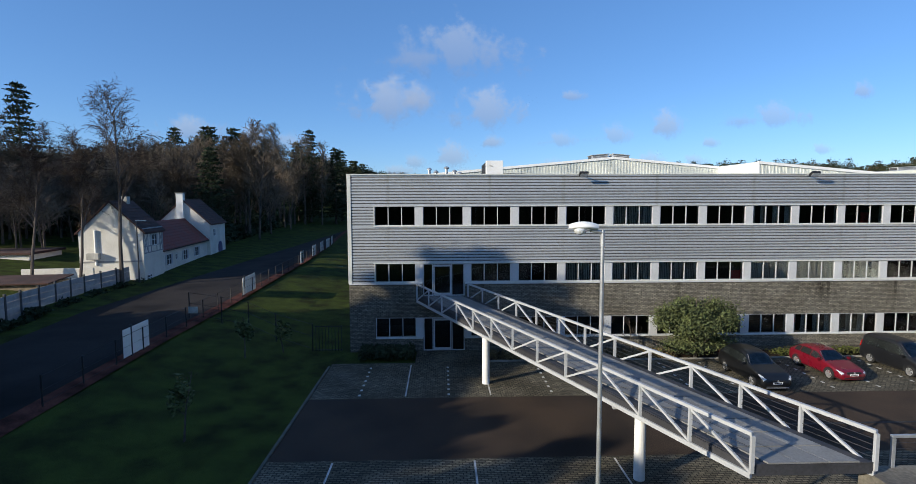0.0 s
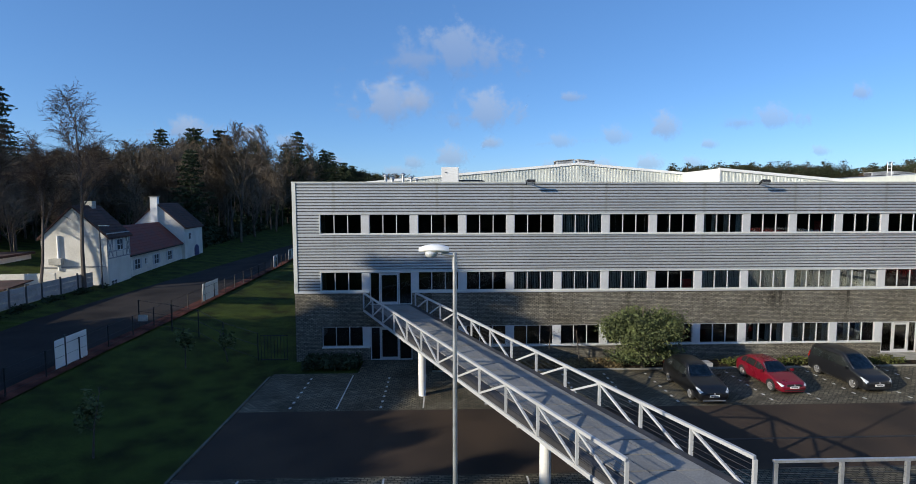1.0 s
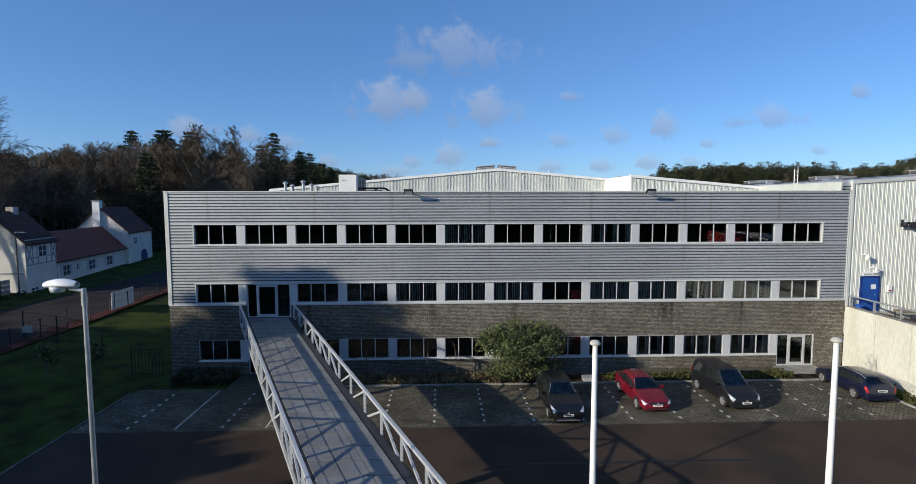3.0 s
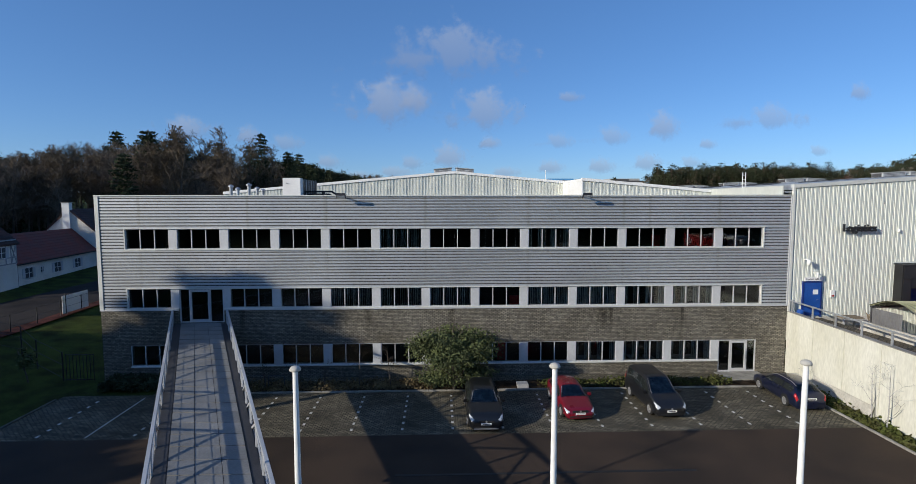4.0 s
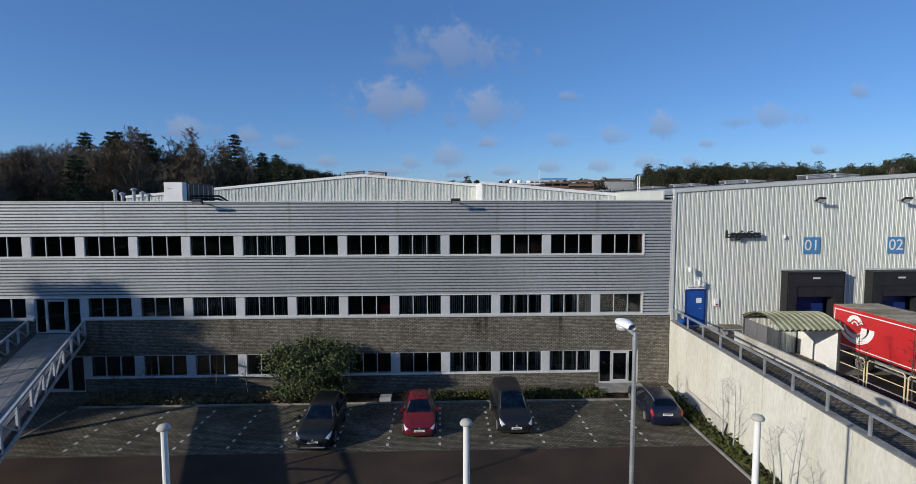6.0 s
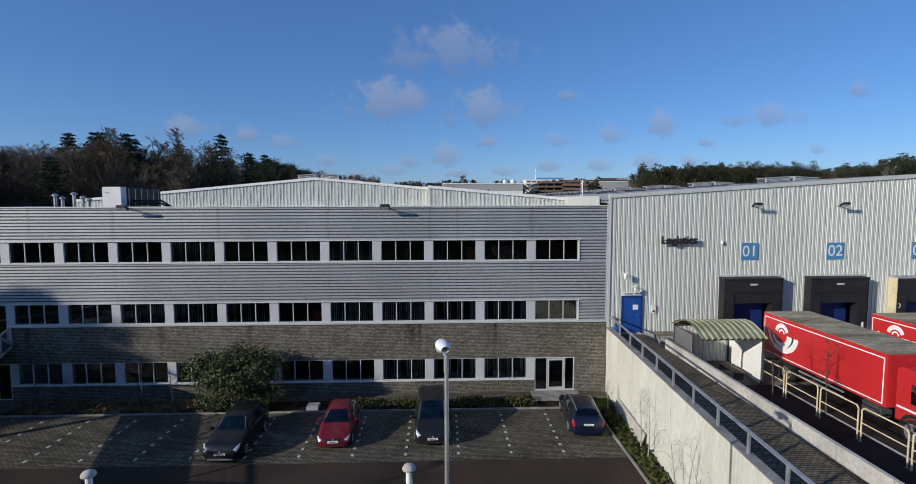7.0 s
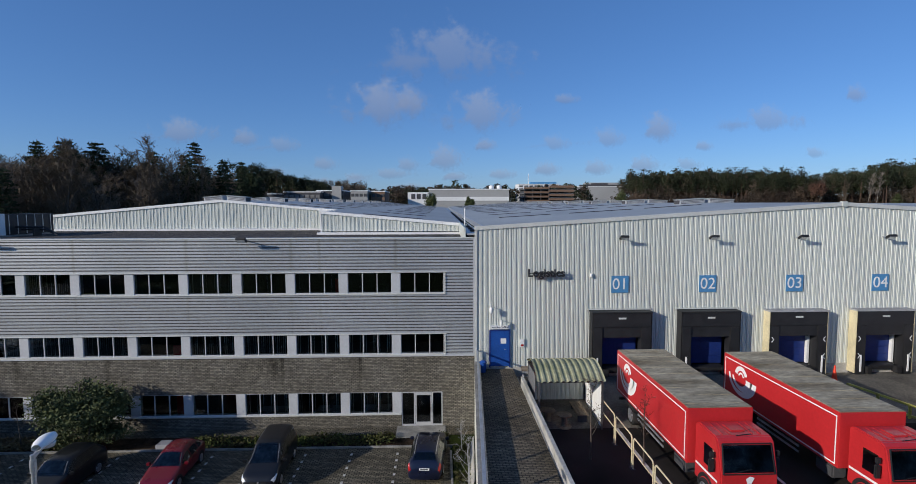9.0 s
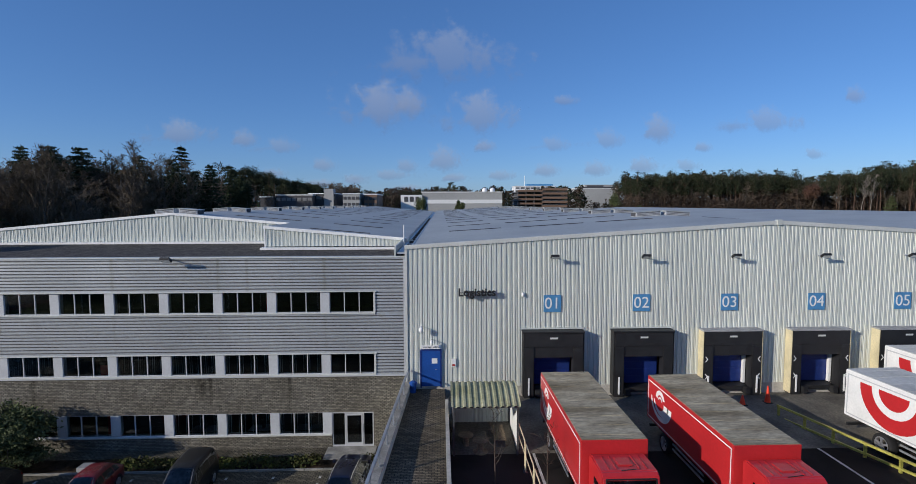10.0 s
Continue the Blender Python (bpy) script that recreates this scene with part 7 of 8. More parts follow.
for i, (x, y, h) in enumerate(((-4.1, -12.4, 2.9), (-5.6, -2.2, 2.4), (-3.85, -0.6, 2.2))):
    w, t = bare_tree(90 + i, h, 0.045, 0.22, 0.35, 2, 4, 0.0, 0.008, 3)
    l = leaf_cloud(95 + i, 260, 0.5, 0.5, h * 0.45, 0.13, 9)
    l[..., 2] += h * 0.55
    plant("young_tree", "slim young evergreen tree on the dark lawn", "tree", x, y, rise(x, y), [w, t, l], [M["bark"], M["twig"], M["leaf"]], ["trunk", "twigs", "foliage"], "lawn trees")
for i, (x, y) in enumerate(((18.2, -20.3), (19.6, -20.35))):
    w, t = bare_tree(120 + i, 0.55, 0.03, 0.5, 0.2, 3, 4, 0.0, 0.012, 3)
    l = leaf_cloud(125 + i, 260, 0.35, 0.25, 0.25, 0.07, 6)
    l[..., 2] += 0.4
    plant("climber", "straggling climber with dry yellow leaves on the railing", "climber", x, y, 2.5, [w, t, l], [M["bark"], M["twig"], M["dryleaf"]], ["stem", "twigs", "leaves"], "climbers")
pn = thing("leaning_board", "pale board leaning on the foot of the concrete wall", "board", at=pose(41.22, -5.0, 0.05, 0, 18, -3.2))
part("board", Geo().box(-0.02, 0.02, -2.2, 2.2, 0, 0.72), M["lowconc"], pn)
mb = thing("manhole_box", "small grey box in the hedge bed", "box", at=pose(25.0, -1.95, 0))
part("body", Geo().box(-0.32, 0.32, -0.3, 0.3, 0, 0.26), M["timber"], mb, bevel=0.02)
rk = thing("bicycle_rack", "dark steel hoop rack by the planting bed", "rack")
for x in (9.4, 10.5):
    part("hoop", Geo().tube((x, -1.9, 0), (x, -1.9, 0.85), 0.03).tube((x, -1.9, 0.85), (x + 0.9, -1.9, 0.85), 0.03).tube((x + 0.9, -1.9, 0.85), (x + 0.9, -1.9, 0), 0.03), M["dark"], rk)

def stem_of(h):
    q = Quads()
    q.limb((0, 0, -0.2), (0, 0, h), 0.2, 0.08, 6)
    return q.array()


# ---- trees across the road ----
for i, (x, y, h, r) in enumerate(((-24.3, 17.2, 16.6, 0.20), (-27.2, 15.6, 13.0, 0.15), (-31.0, 15.0, 13.0, 0.15), (-34.5, 13.5, 14.5, 0.16))):
    w, t = bare_tree(200 + i, h, r, 0.33, 0.42, 4, 7, 0.14, 0.013, 4, steep=1.15)
    plant("birch", "tall leafless birch with a fine drooping crown", "tree", x, y, rise(x, y) - 0.1, [w, t], [M["birchbark"], M["twig"]], ["trunk", "crown"], "birches", turn=50.0 * i)

protos_bare = [bare_tree(300 + i, h, 0.24, 0.34, 0.22, 3, 8, 0.02, 0.038, 7, True, 0.75) for i, h in enumerate((16, 18, 14, 20))]
protos_far = [bare_tree(310 + i, h, 0.28, 0.36, 0.22, 3, 6, 0.02, 0.07, 6, True) for i, h in enumerate((15, 17, 14))]
protos_shade = [conifer(320 + i, h, r, 0.10, 65, 1.1, 0.12, 0.5, 9, 0.8, 5, 0.42) for i, (h, r) in enumerate(((22, 6.0), (25, 5.8), (19, 5.6)))]
protos_con = [conifer(320 + i, h, r, 0.14, 110, 1.05, 0.16, 0.5, 8, 0.66, 8, 0.25) for i, (h, r) in enumerate(((22, 5.8), (25, 5.9), (19, 5.4)))]
protos_cedar = [conifer(330 + i, h, r, 0.25, 100, 1.1, 0.10, 0.5, 9, 0.5, 9, 0.24) for i, (h, r) in enumerate(((22, 7.0), (24, 6.0)))]
protos_pine = [pine(340 + i, h, r, low=w) for i, (h, r, w) in enumerate(((16, 3.2, 0.55), (18, 3.5, 0.45), (15, 3.0, 0.6), (17, 2.7, 0.5)))]
protos_line = [pine(350 + i, h, r, 14, 0.75, 14, 0.2) for i, (h, r) in enumerate(((16, 4.2), (18, 4.6), (14, 4.0)))]


def wood_of(name, label, places):
    """One mesh each of stems, twigs and green for a wood that nobody could count."""
    bags = {}
    for kind, k, x, y, s, turn in places:
        src, mats = dict(b=(protos_bare, ("bark", "brush")), f=(protos_far, ("bark", "brush")), c=(protos_con, ("bark", "needle")), s=(protos_shade, ("bark", "needle")), d=(protos_cedar, ("bark", "needle")), p=(protos_pine, ("pinebark", "pine")), l=(protos_line, ("bark", "pine")), w=(protos_line, ("bark", "thicket")))[kind]
        pr = src[k % len(src)]
        for a, m in zip(pr, mats):
            bags.setdefault(m, []).append(moved(a, x, y, rise(x, y) - 0.3, turn, s))
    t = thing(name, label, "wood", kind="stuff")
    for m, arrs in bags.items():
        o = part(dict(bark="stems", pinebark="stems", brush="twigs", thicket="twigs", needle="needles", pine="needles")[m], quad_mesh(m, np.concatenate(arrs), M[m]), M[m], t)
        o["kind"] = "stuff"
    return t


r = random.Random(21)
places = []


def fits(x, y, tall):
    """Keeps the sun on the house: clear of the gable's light, lower where a tree stands before the rest of it."""
    u = 0.49 * x - 0.87 * y
    if -37 < u < -22 and -66 < x < -24:
        return 0.0
    if -62 < u < -22 and -100 < x < -24:
        return min(tall, max(9.0, 5.0 + 0.386 * (-x - 27)))
    return tall


def scatter(n, kinds, spot, low, high):
    for i in range(n):
        x, y = spot()
        tall = fits(x, y, r.uniform(low, high))
        side = (x - 22) / (y + 31)
        if -1.1 < side < -0.56:
            tall = min(tall, r.uniform(0.84, 1.0) * (10.8 + (0.095 if side < -0.765 else 0.118) * (y + 31) - rise(x, y)))
        if tall:
            kind, k = r.choice(kinds), r.randrange(12)
            size = dict(b=(18, 20, 16, 22), c=(22, 25, 19), d=(22, 24), p=(16, 18, 15, 17), f=(15, 17, 14))[kind]
            places.append((kind, k, x, y, tall / size[k % len(size)], r.uniform(0, 6.28)))


scatter(130, "bbbbbbbbbbbbbc", lambda: (lambda y: (-34 - 0.12 * y - r.uniform(0, 1) ** 1.2 * 48, y))(r.uniform(24, 80)), 12.5, 17)
scatter(34, "bbbbbc", lambda: (r.uniform(-80, -50), r.uniform(30, 64)), 15, 19)
scatter(130, "bbbbbbbbbbbbbbbbbcp", lambda: (lambda y: (-36 - 0.12 * y - r.uniform(0, 1) ** 1.2 * 75, y))(r.uniform(78, 160)), 15, 21)
scatter(75, "bbbbbbbbbbbbc", lambda: (lambda y: (r.uniform(-58, -27) - 0.12 * (y - 60), y))(r.uniform(62, 190)), 17, 24)
scatter(26, "bc", lambda: (r.uniform(-62, -44), r.uniform(200, 228)), 16, 20)
scatter(60, "bbbbbc", lambda: (r.uniform(-46, -4), r.uniform(262, 300)), 17, 21)
scatter(36, "bbbc", lambda: (r.uniform(-108, -74), r.uniform(5, 60)), 14, 18)
for x, y, k, s in ((-36, 31, "b", 0.55), (-41, 38, "b", 0.6), (-46, 33, "b", 0.65), (-52, 46, "b", 0.7), (-60, 45, "b", 0.7), (-39, 52, "b", 0.55)):
    places.append((k, int(-x), x, y, s, x))
places += [("c", 0, -65.8, 110.5, 1.12, 0.4), ("d", 1, -58, 112, 0.98, 2.0), ("d", 0, -52, 118, 0.95, 4.0), ("c", 1, -35.3, 132, 1.22, 1.0), ("c", 0, -39.5, 134, 1.2, 2.2), ("c", 1, -30, 155, 1.08, 0.5), ("c", 0, -28, 134.8, 1.17, 3.0), ("c", 2, -24.5, 150, 1.2, 1.3), ("c", 0, -21, 146, 0.98, 1.3), ("d", 0, -54, 104, 1.15, 1.7), ("d", 1, -49, 108, 1.08, 0.7), ("b", 0, -44, 112, 1.4, 0.7), ("b", 2, -40, 116, 1.55, 2.7), ("b", 3, -45, 122, 1.3, 1.7), ("b", 1, -34, 120, 1.35, 0.2), ("b", 3, -30, 124, 1.15, 1.2), ("b", 1, -16, 152, 0.85, 1.0), ("c", 1, -66.5, 60, 1.0, 1.0), ("p", 1, -76, 60, 1.2, 0.0), ("p", 0, -47, 120, 1.35, 2.0), ("p", 2, -50, 126, 1.4, 2.0), ("p", 1, -36, 126, 1.3, 1.0), ("p", 3, -62, 122, 1.35, 1.0), ("p", 0, -80, 108, 1.0, 1.0), ("p", 1, -84, 116, 0.95, 3.0), ("p", 2, -74, 120, 1.15, 2.2), ("c", 2, -92, 108, 0.75, 2.2), ("d", 1, -78, 126, 0.85, 5.0), ("c", 0, -50, 136, 1.2, 0.6), ("p", 0, -58, 130, 1.5, 0.6)]
wood_of("wood_across_the_road", "bare trees and dark conifers of the wood behind the house", places)
places = []
for i in range(70):
    x = r.uniform(-44, -25)
    u = r.uniform(-9, 13.5)
    y = (0.49 * x - u) / 0.87
    far = max(1.0, -y / 0.49)
    xf = x + 0.87 * far
    tall = r.uniform(15, 20)
    if xf > 14:
        tall = min(tall, 0.335 * (9 - x) / 0.87 - 1.5)
    elif xf > -6:
        tall = min(tall, r.uniform(1.5, 4.2) + 0.335 * far - 1.5)
    k = r.randrange(3)
    places.append(("s", k, x, y, tall / (22, 25, 19)[k], r.uniform(0, 6.28)))
# the taller ones whose tops darken the office front
for xf, zf, k in ((3.8, 5.6, 2), (6.9, 7.4, 1), (8.3, 7.0, 0), (10.2, 7.0, 2), (11.3, 6.0, 0)):
    d = 52 + 3 * k
    x, y = xf - 0.83 * d, -0.464 * d
    places.append(("s", k, x, y, (zf + 0.318 * d - 1.3) / (22, 25, 19)[k], xf))
# unseen low trees, added to hold skylight off the shaded lawn and road
for i in range(22):
    k = r.randrange(3)
    places.append(("s", k, r.uniform(-27, -18), r.uniform(-75, -36), r.uniform(8.5, 10.5) / (22, 25, 19)[k], r.uniform(0, 6.28)))
# those that dapple the near parking strip and the lane
for xt, yt, lift in [(r.uniform(-2, 11), r.uniform(-20.5, -14.5), 2.4) for _ in range(20)] + [(r.uniform(-2, 7), r.uniform(-13.5, -9), 1.6) for _ in range(9)]:
    d, k = r.uniform(34, 48), r.randrange(3)
    places.append(("s", k, xt - 0.872 * d, yt - 0.489 * d, (0.335 * d + lift - 1.3) / (22, 25, 19)[k], r.uniform(0, 6.28)))
wood_of("roadside_wood", "dense dark conifers beside the road that shade the lawn", places)
places = []
for i in range(430):
    x, y = r.uniform(172, 288), 305 + 45 * r.random() ** 1.3
    kind = r.choice("pppppf")
    places.append((kind, r.randrange(9), x, y, r.uniform(1.2, 1.62) if kind == "p" else r.uniform(1.0, 1.45), r.uniform(0, 6.28)))
for i in range(400):
    x, y = r.uniform(292, 450), 292 + 56 * r.random() ** 1.2
    kind = r.choice("pppppf")
    tall = 1.32 + 0.68 * min(1, max(0, x - 296) / 78)
    places.append((kind, r.randrange(9), x, y, r.uniform(0.84, 1.1) * tall if kind == "p" else r.uniform(0.9, 1.4), r.uniform(0, 6.28)))
understory = Quads()
k = 75000
xs_, ys_ = rng.uniform(166, 450, k), rng.uniform(298, 345, k)
lift = np.array([rise(a, c) for a, c in zip(xs_, ys_)])
reach = 11 + 3.5 * np.sin(xs_ * 0.23) * np.sin(ys_ * 0.19 + xs_ * 0.05) + 3 * np.sin(xs_ * 0.071 + 1)
understory.leaves(np.stack([xs_, ys_, lift + rng.uniform(0, 1, k) ** 1.1 * reach], 1), 0.42, rng, 0.1, 5.0)
o = part("understory", quad_mesh("understory", understory.array(), M["thicket"]), M["thicket"])
tagged(o, "brown bare understory between the pine stems", "understory", kind="stuff")
wood_of("pine_wood", "far pine wood with reddish stems on the hill", places)
for x, y, h, turn in ((311, 290, 21, 20), (318, 291, 22, 140)):
    w, t = bare_tree(410 + turn, h, 0.24, 0.30, 0.25, 3, 7, 0.0, 0.035, 4, steep=1.2)
    plant("birch", "pale leafless birch before the pine wood", "tree", x, y, rise(x, y) - 0.1, [w, t], [M["palebark"], M["palebark"]], ["trunk", "crown"], "pale birches", turn=turn)
w, _ = bare_tree(430, 19, 0.3, 0.34, 0.2, 3, 8, 0.0, 0.05, 5)
l = leaf_cloud(431, 5200, 6.0, 5.0, 9.5, 0.42, 40)
plant("beech", "beech with withered orange-brown leaves at the wood's edge", "tree", 282, 294, rise(282, 294) - 0.1, [w, l + np.array([0, 0, 10.5])], [M["bark"], M["beech"]], ["trunk", "crown"])
for x, y, h, rad in ((329, 288, 11, 4.5), (172, 300, 6, 4)):
    w, t = conifer(440 + h, h, rad, 0.05, 60, 0.9, 0.1, 0.4, 7, 0.6, 7, 0.3)
    plant("spruce", "small dark green spruce before the pine wood", "tree", x, y, rise(x, y) - 0.1, [w, t], [M["bark"], M["leaf"]], ["trunk", "crown"], "small spruces")
places = []
for i in range(620):
    a = r.uniform(-36, 17)
    d = r.uniform(470, 640)
    x, y = 40 + d * math.sin(radians(a)), d * math.cos(radians(a))
    up = 29.0 + (d - 520) * 0.026 + 2.2 * math.sin(a * 1.1) + 3.0 * math.exp(-((x - 50) / 30) ** 2)
    k = r.randrange(3)
    places.append((r.choice("lww"), k, x, y, r.uniform(0.82, 1.14) * (up - rise(x, y)) / (16, 18, 14)[k], r.uniform(0, 6.28)))
# the pine belt that hides the low buildings' left end
for i in range(90):
    x, y = r.uniform(-75, -20), r.uniform(246, 276)
    up = 25.0 - 0.19 * (x + 22) + (2 if x < -45 else 0) if x < -22 else 21.5
    k = r.randrange(4)
    places.append(("p", k, x, y, r.uniform(0.8, 1.02) * (up - rise(x, y)) / (16, 18, 15, 17)[k], r.uniform(0, 6.28)))
# round the pale building
for i in range(60):
    x, y = r.uniform(118, 168), r.uniform(300, 420)
    if abs((x - 44) / (y + 29) - 0.25) < 0.03:
        places.append(("w" if r.random() < 0.6 else "l", r.randrange(3), x, y, r.uniform(0.9, 1.25), r.uniform(0, 6.28)))
for i in range(70):
    x, y = r.uniform(126, 176), r.uniform(318, 340)
    places.append((r.choice("wwl"), r.randrange(3), x, y, r.uniform(0.35, 0.6), r.uniform(0, 6.28)))
wood_of("distant_wood", "distant woods along the skyline", places)
for x, y, rad, hi in ((36, 176, 2.6, 9.0), (51.5, 178, 1.9, 7.0), (143, 262, 3.6, 12.0)):
    top = 17.1 if x == 36 else 15.6 if x == 51.5 else 20.0
    l = leaf_cloud(450 + int(x), 2600, rad, rad, hi / 2, 0.28, 18)
    plant("round_shrub", "round green evergreen shrub beyond the roof edge", "shrub", x, y, rise(x, y), [stem_of(top - rise(x, y) - hi / 2), l + np.array([0, 0, top - rise(x, y) - hi / 2])], [M["bark"], M["leaf"]], ["trunk", "crown"], "round shrubs")
# unseen belt, added so that the panes mirror trees instead of bright sky
places = []
for i in range(120):
    k = r.randrange(3)
    places.append(("s", k, -75 + 1.75 * i + r.uniform(-2, 2), r.uniform(-135, -100), r.uniform(15, 20) / (22, 25, 19)[k], r.uniform(0, 6.28)))
wood_of("wood_behind_the_street", "unseen conifer belt across the street, added to darken the window reflections", places)

b = Quads()
k = 16000
ys_ = rng.uniform(46, 125, k)
xs_ = -29 - 0.11 * (ys_ - 46) - rng.uniform(0, 1, k) ** 1.5 * 40
lump = 1.2 + 1.3 * np.sin(xs_ * 0.9) * np.cos(ys_ * 0.7) + 0.8 * np.sin(xs_ * 0.37 + ys_ * 0.23)
zs_ = np.array([rise(a, c) for a, c in zip(xs_, ys_)]) + rng.uniform(0, 1, k) * np.maximum(0.5, lump + 1.2)
b.leaves(np.stack([xs_, ys_, zs_], 1), 0.55, rng, 0.2)
o = part("undergrowth", quad_mesh("undergrowth", b.array(), M["needle"]), M["needle"])
tagged(o, "dark evergreen undergrowth at the edge of the wood", "undergrowth", kind="stuff")
b = Quads()
k = 3500
ys_ = rng.uniform(0, 19, k)
xs_ = np.interp(ys_, [-1, 4.3, 12, 18.6], [-22.1, -23.1, -23.9, -24.0]) + rng.uniform(0, 1.0, k)
zs_ = np.array([rise(a, c) for a, c in zip(xs_, ys_)]) + rng.uniform(0, 0.7, k) * (0.7 + 0.4 * np.sin(ys_ * 1.7))
b.leaves(np.stack([xs_, ys_, zs_], 1), 0.16, rng, 0.2)
o = part("fence_scrub", quad_mesh("fence_scrub", b.array(), M["needle"]), M["needle"])
tagged(o, "dark scrub at the foot of the panel fence", "scrub", kind="stuff")


# ---- far buildings ----
def far_building(name, label, x0, x1, y, z1, mat, storeys=0, deep=25, band="fardark", cols=10, lip="white"):
    b = thing(name, label, "building", "far buildings")
    z0 = min(rise(x0, y), rise(x1, y)) - 1
    part("wall", Geo().box(x0, x1, y, y + deep, z0, z1), M[mat], b)
    part("roof", Geo().box(x0 - 0.3, x1 + 0.3, y - 0.3, y + deep + 0.3, z1, z1 + 0.5), M[lip], b, "thin roof edge")
    for s in range(storeys):
        z = z1 - 1.2 - 3.2 * s
        for k in range(cols):
            a = x0 + (x1 - x0) * (k + 0.12) / cols
            c = x0 + (x1 - x0) * (k + 0.88) / cols
            part("window", Geo().box(a, c, y - 0.15, y + 0.05, z - 1.5, z), M[band], b)
    return b


hall = far_building("industrial_hall", "long low pale industrial hall beyond the roofs", 33, 79.3, 268, 20.7, "farwall", lip="white")
part("front_annex", Geo().box(21, 33, 266, 285, 3, 19.3), M["white"], hall, "white low annex")
for x in (23.0, 26.2, 29.4):
    part("annex_window", Geo().box(x, x + 2.2, 265.8, 266.1, 15.4, 18.3), M["fardark"], hall)
part("wall_band", Geo().box(33, 79.3, 267.8, 268, 14.4, 16.6), M["white"], hall, "paler lower band")
for x in (69.5, 74.0):
    part("roof_tank", Geo().lathe((x, 272, 21.2), [(1.5, 0), (1.5, 1.5), (0.9, 2.1), (0.05, 2.3)], 14), M["white"], hall, "white roof cowl", smooth=True)
pg = thing("parking_garage", "dark open parking garage with level slabs", "building", "far buildings")
part("core", Geo().box(90.5, 117, 283, 300, 3, 21.5), M["fardark"], pg)
for k in range(6):
    z = 22.4 - 2.5 * k
    part("parapet", Geo().box(89.2, 104, 274.4, 275.0, z - 1.1, z - 0.05), M["farbrown"], pg, "brown-grey parapet band")
    part("parapet", Geo().box(104, 118.7, 273.6, 274.2, z - 0.3, z + 0.9), M["farbrown"], pg)
    part("deck_slab", Geo().box(89.2, 118.7, 275.0, 300, z - 1.4, z - 1.05), M["deck"], pg)
for k in range(7):
    x = 89.4 + 4.85 * k
    part("column", Geo().box(x - 0.25, x + 0.25, 274.45, 275.4, 3, 22.0), M["fardark"], pg)
ob_ = far_building("office_block", "white office block with window bands beyond the garage", 126, 171, 540, 33.6, "white", 2, cols=8)
part("glass_storey", Geo().box(140, 169, 544, 560, 33.9, 36.2), M["signblue"], ob_, "blue-grey glazed upper storey")
part("mast", Geo().tube((137.6, 545, 33), (137.6, 545, 45.5), 0.35, n=6), M["white"], ob_)
ob_ = far_building("office_block", "pale grey office block at the edge of the wood", 163, 205, 430, 27.4, "farwall", 0)
part("window_band", Geo().box(164, 204, 429.7, 430, 27.9, 29.3), M["fardark"], ob_)
part("upper_storey", Geo().box(173, 200, 431, 450, 27.9, 31.2), M["farwall"], ob_)
part("upper_window", Geo().box(175, 190, 430.8, 431, 29.2, 30.7), M["fardark"], ob_)
far_building("office_block", "low dark flat-roofed building with a white roof edge", -47.5, -40.5, 235, 17.6, "fardark", 0, lip="white")
far_building("office_block", "low dark building with a window band beyond the roof", -40, -21.5, 236, 18.6, "fardark", 1, cols=7, band="deck")
ob_ = far_building("office_block", "low dark building with a grey stair tower", -24.7, -11.0, 242, 19.4, "fardark", 1, cols=4, band="deck")
part("stair_tower", Geo().box(-16.6, -11.8, 240.5, 246, 4, 22.0), M["farwall"], ob_, "grey stair tower")
far_building("office_block", "low pale building with wide windows beyond the roof", -6.5, 2.1, 238, 19.2, "farwall", 2, cols=4)
far_building("office_block", "small brown brick building beyond the roof", 3.6, 10.5, 242, 19.0, "farbrown", 2, cols=3)

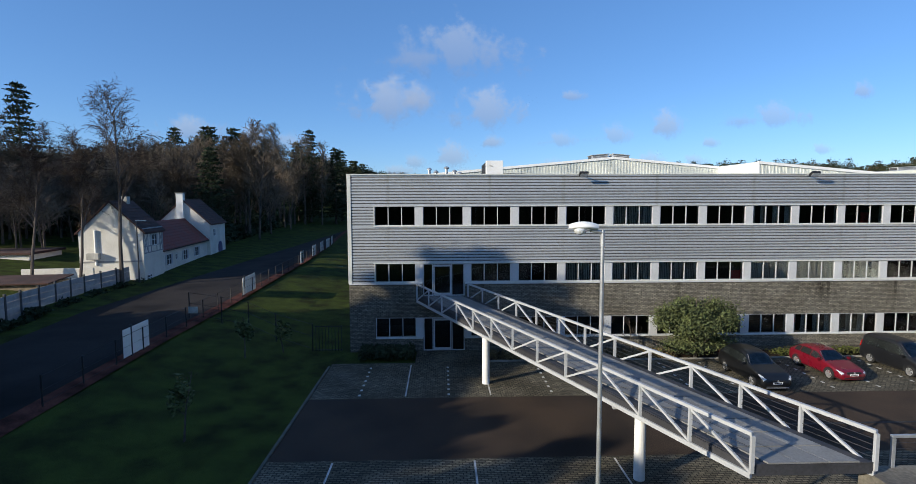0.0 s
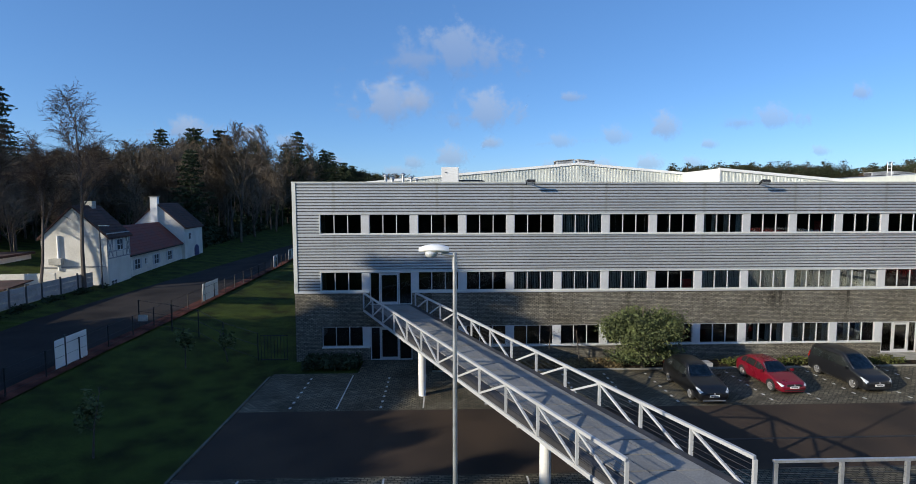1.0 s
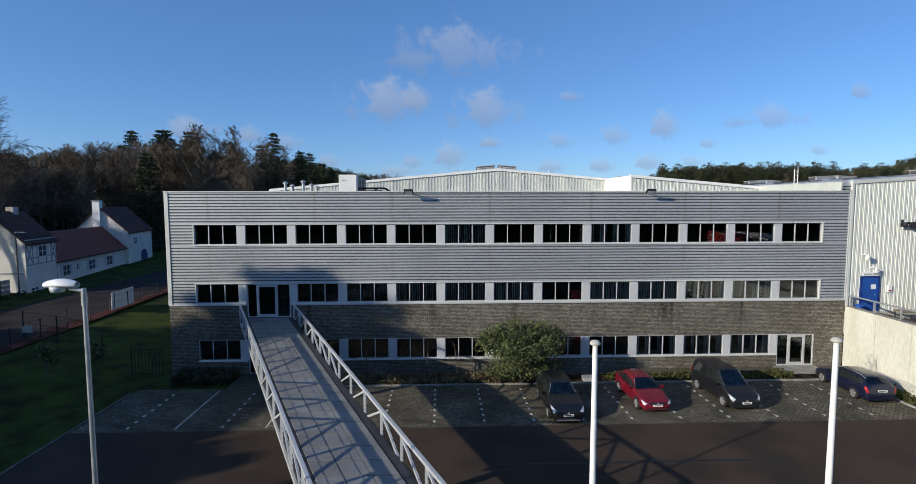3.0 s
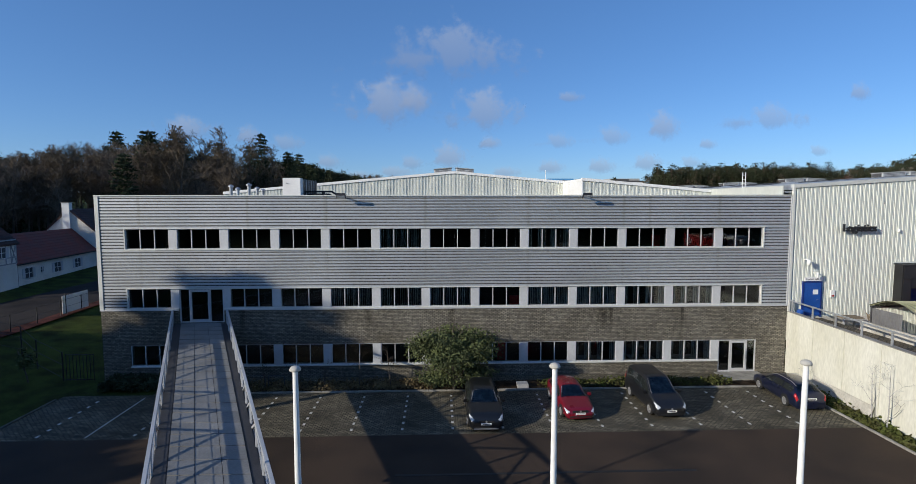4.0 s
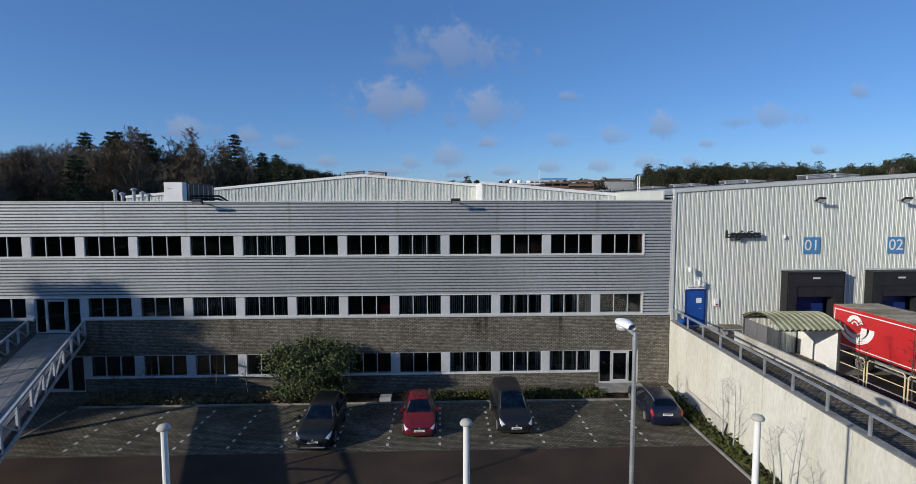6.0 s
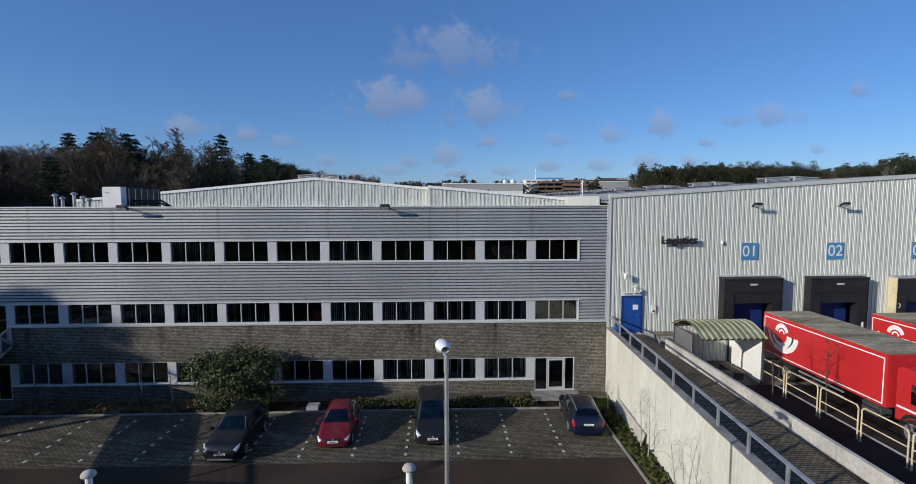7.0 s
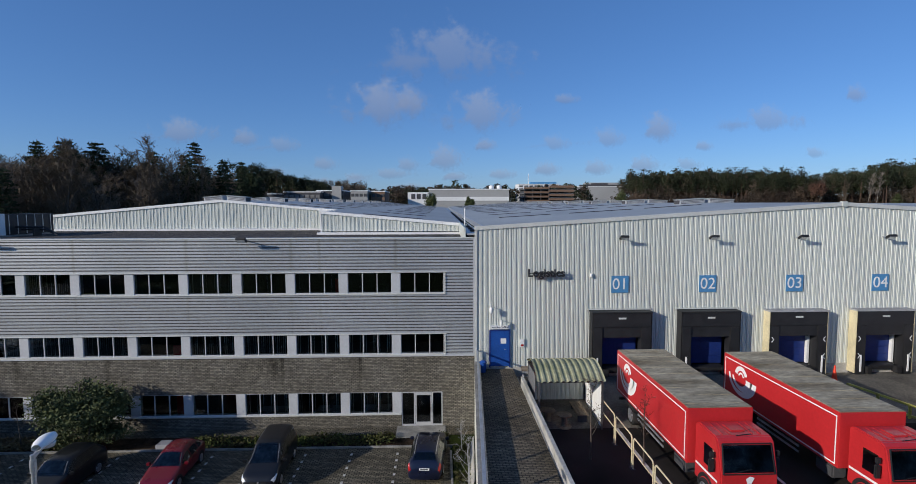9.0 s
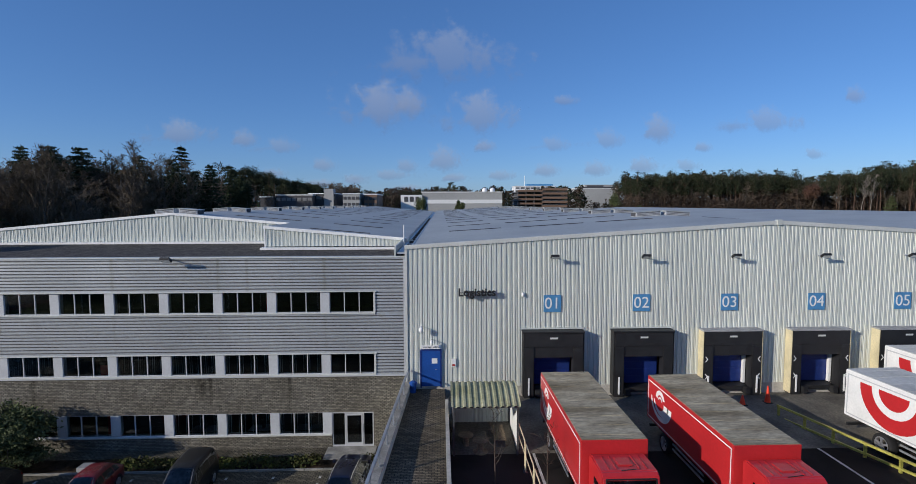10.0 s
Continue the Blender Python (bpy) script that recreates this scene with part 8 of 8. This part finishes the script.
# ---- clouds ----
def cloud_material():
    m = bpy.data.materials.new("cloud")
    m.use_nodes = True
    n, l = m.node_tree.nodes, m.node_tree.links
    n.remove(n["Principled BSDF"])
    tc, oi = n.new("ShaderNodeTexCoord"), n.new("ShaderNodeObjectInfo")
    sub = n.new("ShaderNodeVectorMath")
    sub.operation, sub.inputs[1].default_value = "SUBTRACT", (0.5, 0.5, 0.5)
    l.new(tc.outputs["Generated"], sub.inputs[0])
    ln = n.new("ShaderNodeVectorMath")
    ln.operation = "LENGTH"
    no = n.new("ShaderNodeTexNoise")
    no.noise_dimensions = "4D"
    no.inputs["Scale"].default_value, no.inputs["Detail"].default_value, no.inputs["Roughness"].default_value = 0.0095, 8, 0.6
    l.new(tc.outputs["Object"], no.inputs["Vector"])
    mw = n.new("ShaderNodeMath")
    mw.operation, mw.inputs[1].default_value = "MULTIPLY", 40
    l.new(oi.outputs["Random"], mw.inputs[0])
    l.new(mw.outputs["Value"], no.inputs["W"])
    warp, ws, wa = n.new("ShaderNodeTexNoise"), n.new("ShaderNodeVectorMath"), n.new("ShaderNodeVectorMath")
    warp.noise_dimensions = "4D"
    warp.inputs["Scale"].default_value, warp.inputs["Detail"].default_value, warp.inputs["Roughness"].default_value = 0.0085, 6, 0.62
    l.new(tc.outputs["Object"], warp.inputs["Vector"])
    l.new(mw.outputs["Value"], warp.inputs["W"])
    ws.operation, ws.inputs[1].default_value, ws.inputs[2].default_value = "MULTIPLY_ADD", (0.75, 0.0, 0.75), (-0.375, 0.0, -0.375)
    l.new(warp.outputs["Color"], ws.inputs[0])
    wa.operation = "ADD"
    l.new(sub.outputs["Vector"], wa.inputs[0])
    l.new(ws.outputs["Vector"], wa.inputs[1])
    edge = n.new("ShaderNodeVectorMath")
    edge.operation = "LENGTH"
    l.new(sub.outputs["Vector"], edge.inputs[0])
    far_ = n.new("ShaderNodeMath")
    far_.operation = "MAXIMUM"
    rim = n.new("ShaderNodeMapRange")
    rim.inputs["From Min"].default_value, rim.inputs["From Max"].default_value, rim.inputs["To Max"].default_value = 0.36, 0.5, 0.5
    l.new(edge.outputs["Value"], rim.inputs["Value"])
    l.new(wa.outputs["Vector"], ln.inputs[0])
    l.new(ln.outputs["Value"], far_.inputs[0])
    l.new(rim.outputs["Result"], far_.inputs[1])
    fall = n.new("ShaderNodeMapRange")
    fall.inputs["From Min"].default_value, fall.inputs["From Max"].default_value = 0.08, 0.5
    fall.inputs["To Min"].default_value, fall.inputs["To Max"].default_value = 0.62, -0.45
    l.new(far_.outputs["Value"], fall.inputs["Value"])
    add = n.new("ShaderNodeMath")
    add.operation = "ADD"
    amp = n.new("ShaderNodeMapRange")
    amp.clamp = False
    amp.inputs["To Min"].default_value, amp.inputs["To Max"].default_value = -0.55, 1.55
    l.new(no.outputs["Fac"], amp.inputs["Value"])
    l.new(amp.outputs["Result"], add.inputs[0])
    l.new(fall.outputs["Result"], add.inputs[1])
    al = n.new("ShaderNodeMapRange")
    al.interpolation_type = "SMOOTHERSTEP"
    al.inputs["From Min"].default_value, al.inputs["From Max"].default_value = 0.32, 1.15
    al.inputs["To Max"].default_value = 0.60
    l.new(add.outputs["Value"], al.inputs["Value"])
    sep, ramp = n.new("ShaderNodeSeparateXYZ"), n.new("ShaderNodeValToRGB")
    l.new(tc.outputs["Generated"], sep.inputs["Vector"])
    # sunlit tops and shaded bases are painted into the sheet's own glow
    ramp.color_ramp.elements[0].position, ramp.color_ramp.elements[1].position = 0.25, 0.8
    ramp.color_ramp.elements[0].color, ramp.color_ramp.elements[1].color = (0.19, 0.225, 0.32, 1), (0.46, 0.46, 0.48, 1)
    l.new(sep.outputs["Z"], ramp.inputs["Fac"])
    em, tr, mx = n.new("ShaderNodeEmission"), n.new("ShaderNodeBsdfTransparent"), n.new("ShaderNodeMixShader")
    l.new(ramp.outputs["Color"], em.inputs["Color"])
    thin, dim = n.new("ShaderNodeMapRange"), n.new("ShaderNodeMath")
    thin.inputs["To Min"].default_value = 0.6
    dim.operation = "MULTIPLY"
    l.new(oi.outputs["Random"], thin.inputs["Value"])
    l.new(thin.outputs["Result"], dim.inputs[0])
    l.new(al.outputs["Result"], dim.inputs[1])
    l.new(dim.outputs["Value"], mx.inputs["Fac"])
    l.new(tr.outputs["BSDF"], mx.inputs[1])
    l.new(em.outputs["Emission"], mx.inputs[2])
    l.new(mx.outputs["Shader"], n["Material Output"].inputs["Surface"])
    return m


M["cloud"] = cloud_material()
# bearing and height in thousandths of their distance, then width and height of the soft part
for k_, (cx, cz, w, h) in enumerate(((3, 277, 228, 92), (-125, 182, 140, 78), (65, 168, 140, 72), (-65, 190, 80, 50), (319, 123, 84, 34), (419, 140, 78, 50), (626, 158, 150, 42), (811, 210, 54, 32), (85, 111, 46, 26), (0, 82, 86, 44), (-68, 73, 54, 26), (-228, 75, 60, 25), (-307, 110, 84, 27), (-376, 123, 60, 32), (-504, 133, 130, 40), (-171, 47, 68, 18), (-108, 56, 108, 18), (23, 51, 60, 18), (108, 55, 84, 18), (199, 64, 68, 25), (296, 66, 77, 27), (387, 72, 86, 29), (478, 74, 65, 22), (216, 114, 72, 27), (734, 97, 54, 20), (512, 110, 44, 20), (233, 199, 72, 18), (-239, 40, 72, 15), (-324, 59, 60, 18), (-74, 31, 84, 11))):
    dist = 2380 + 9 * k_
    w, h = w * dist * 0.0021, h * dist * 0.0021
    o = structure("backdrop_cloud", Geo().add([(-w / 2, 0, -h / 2), (w / 2, 0, -h / 2), (w / 2, 0.001, h / 2), (-w / 2, 0, h / 2)], [(0, 1, 2, 3)]), M["cloud"], "soft pale fair-weather cloud far off", "cloud", fix=False)
    o.location = (25 + cx * dist * 0.001, dist - 30, 11 + cz * dist * 0.001)
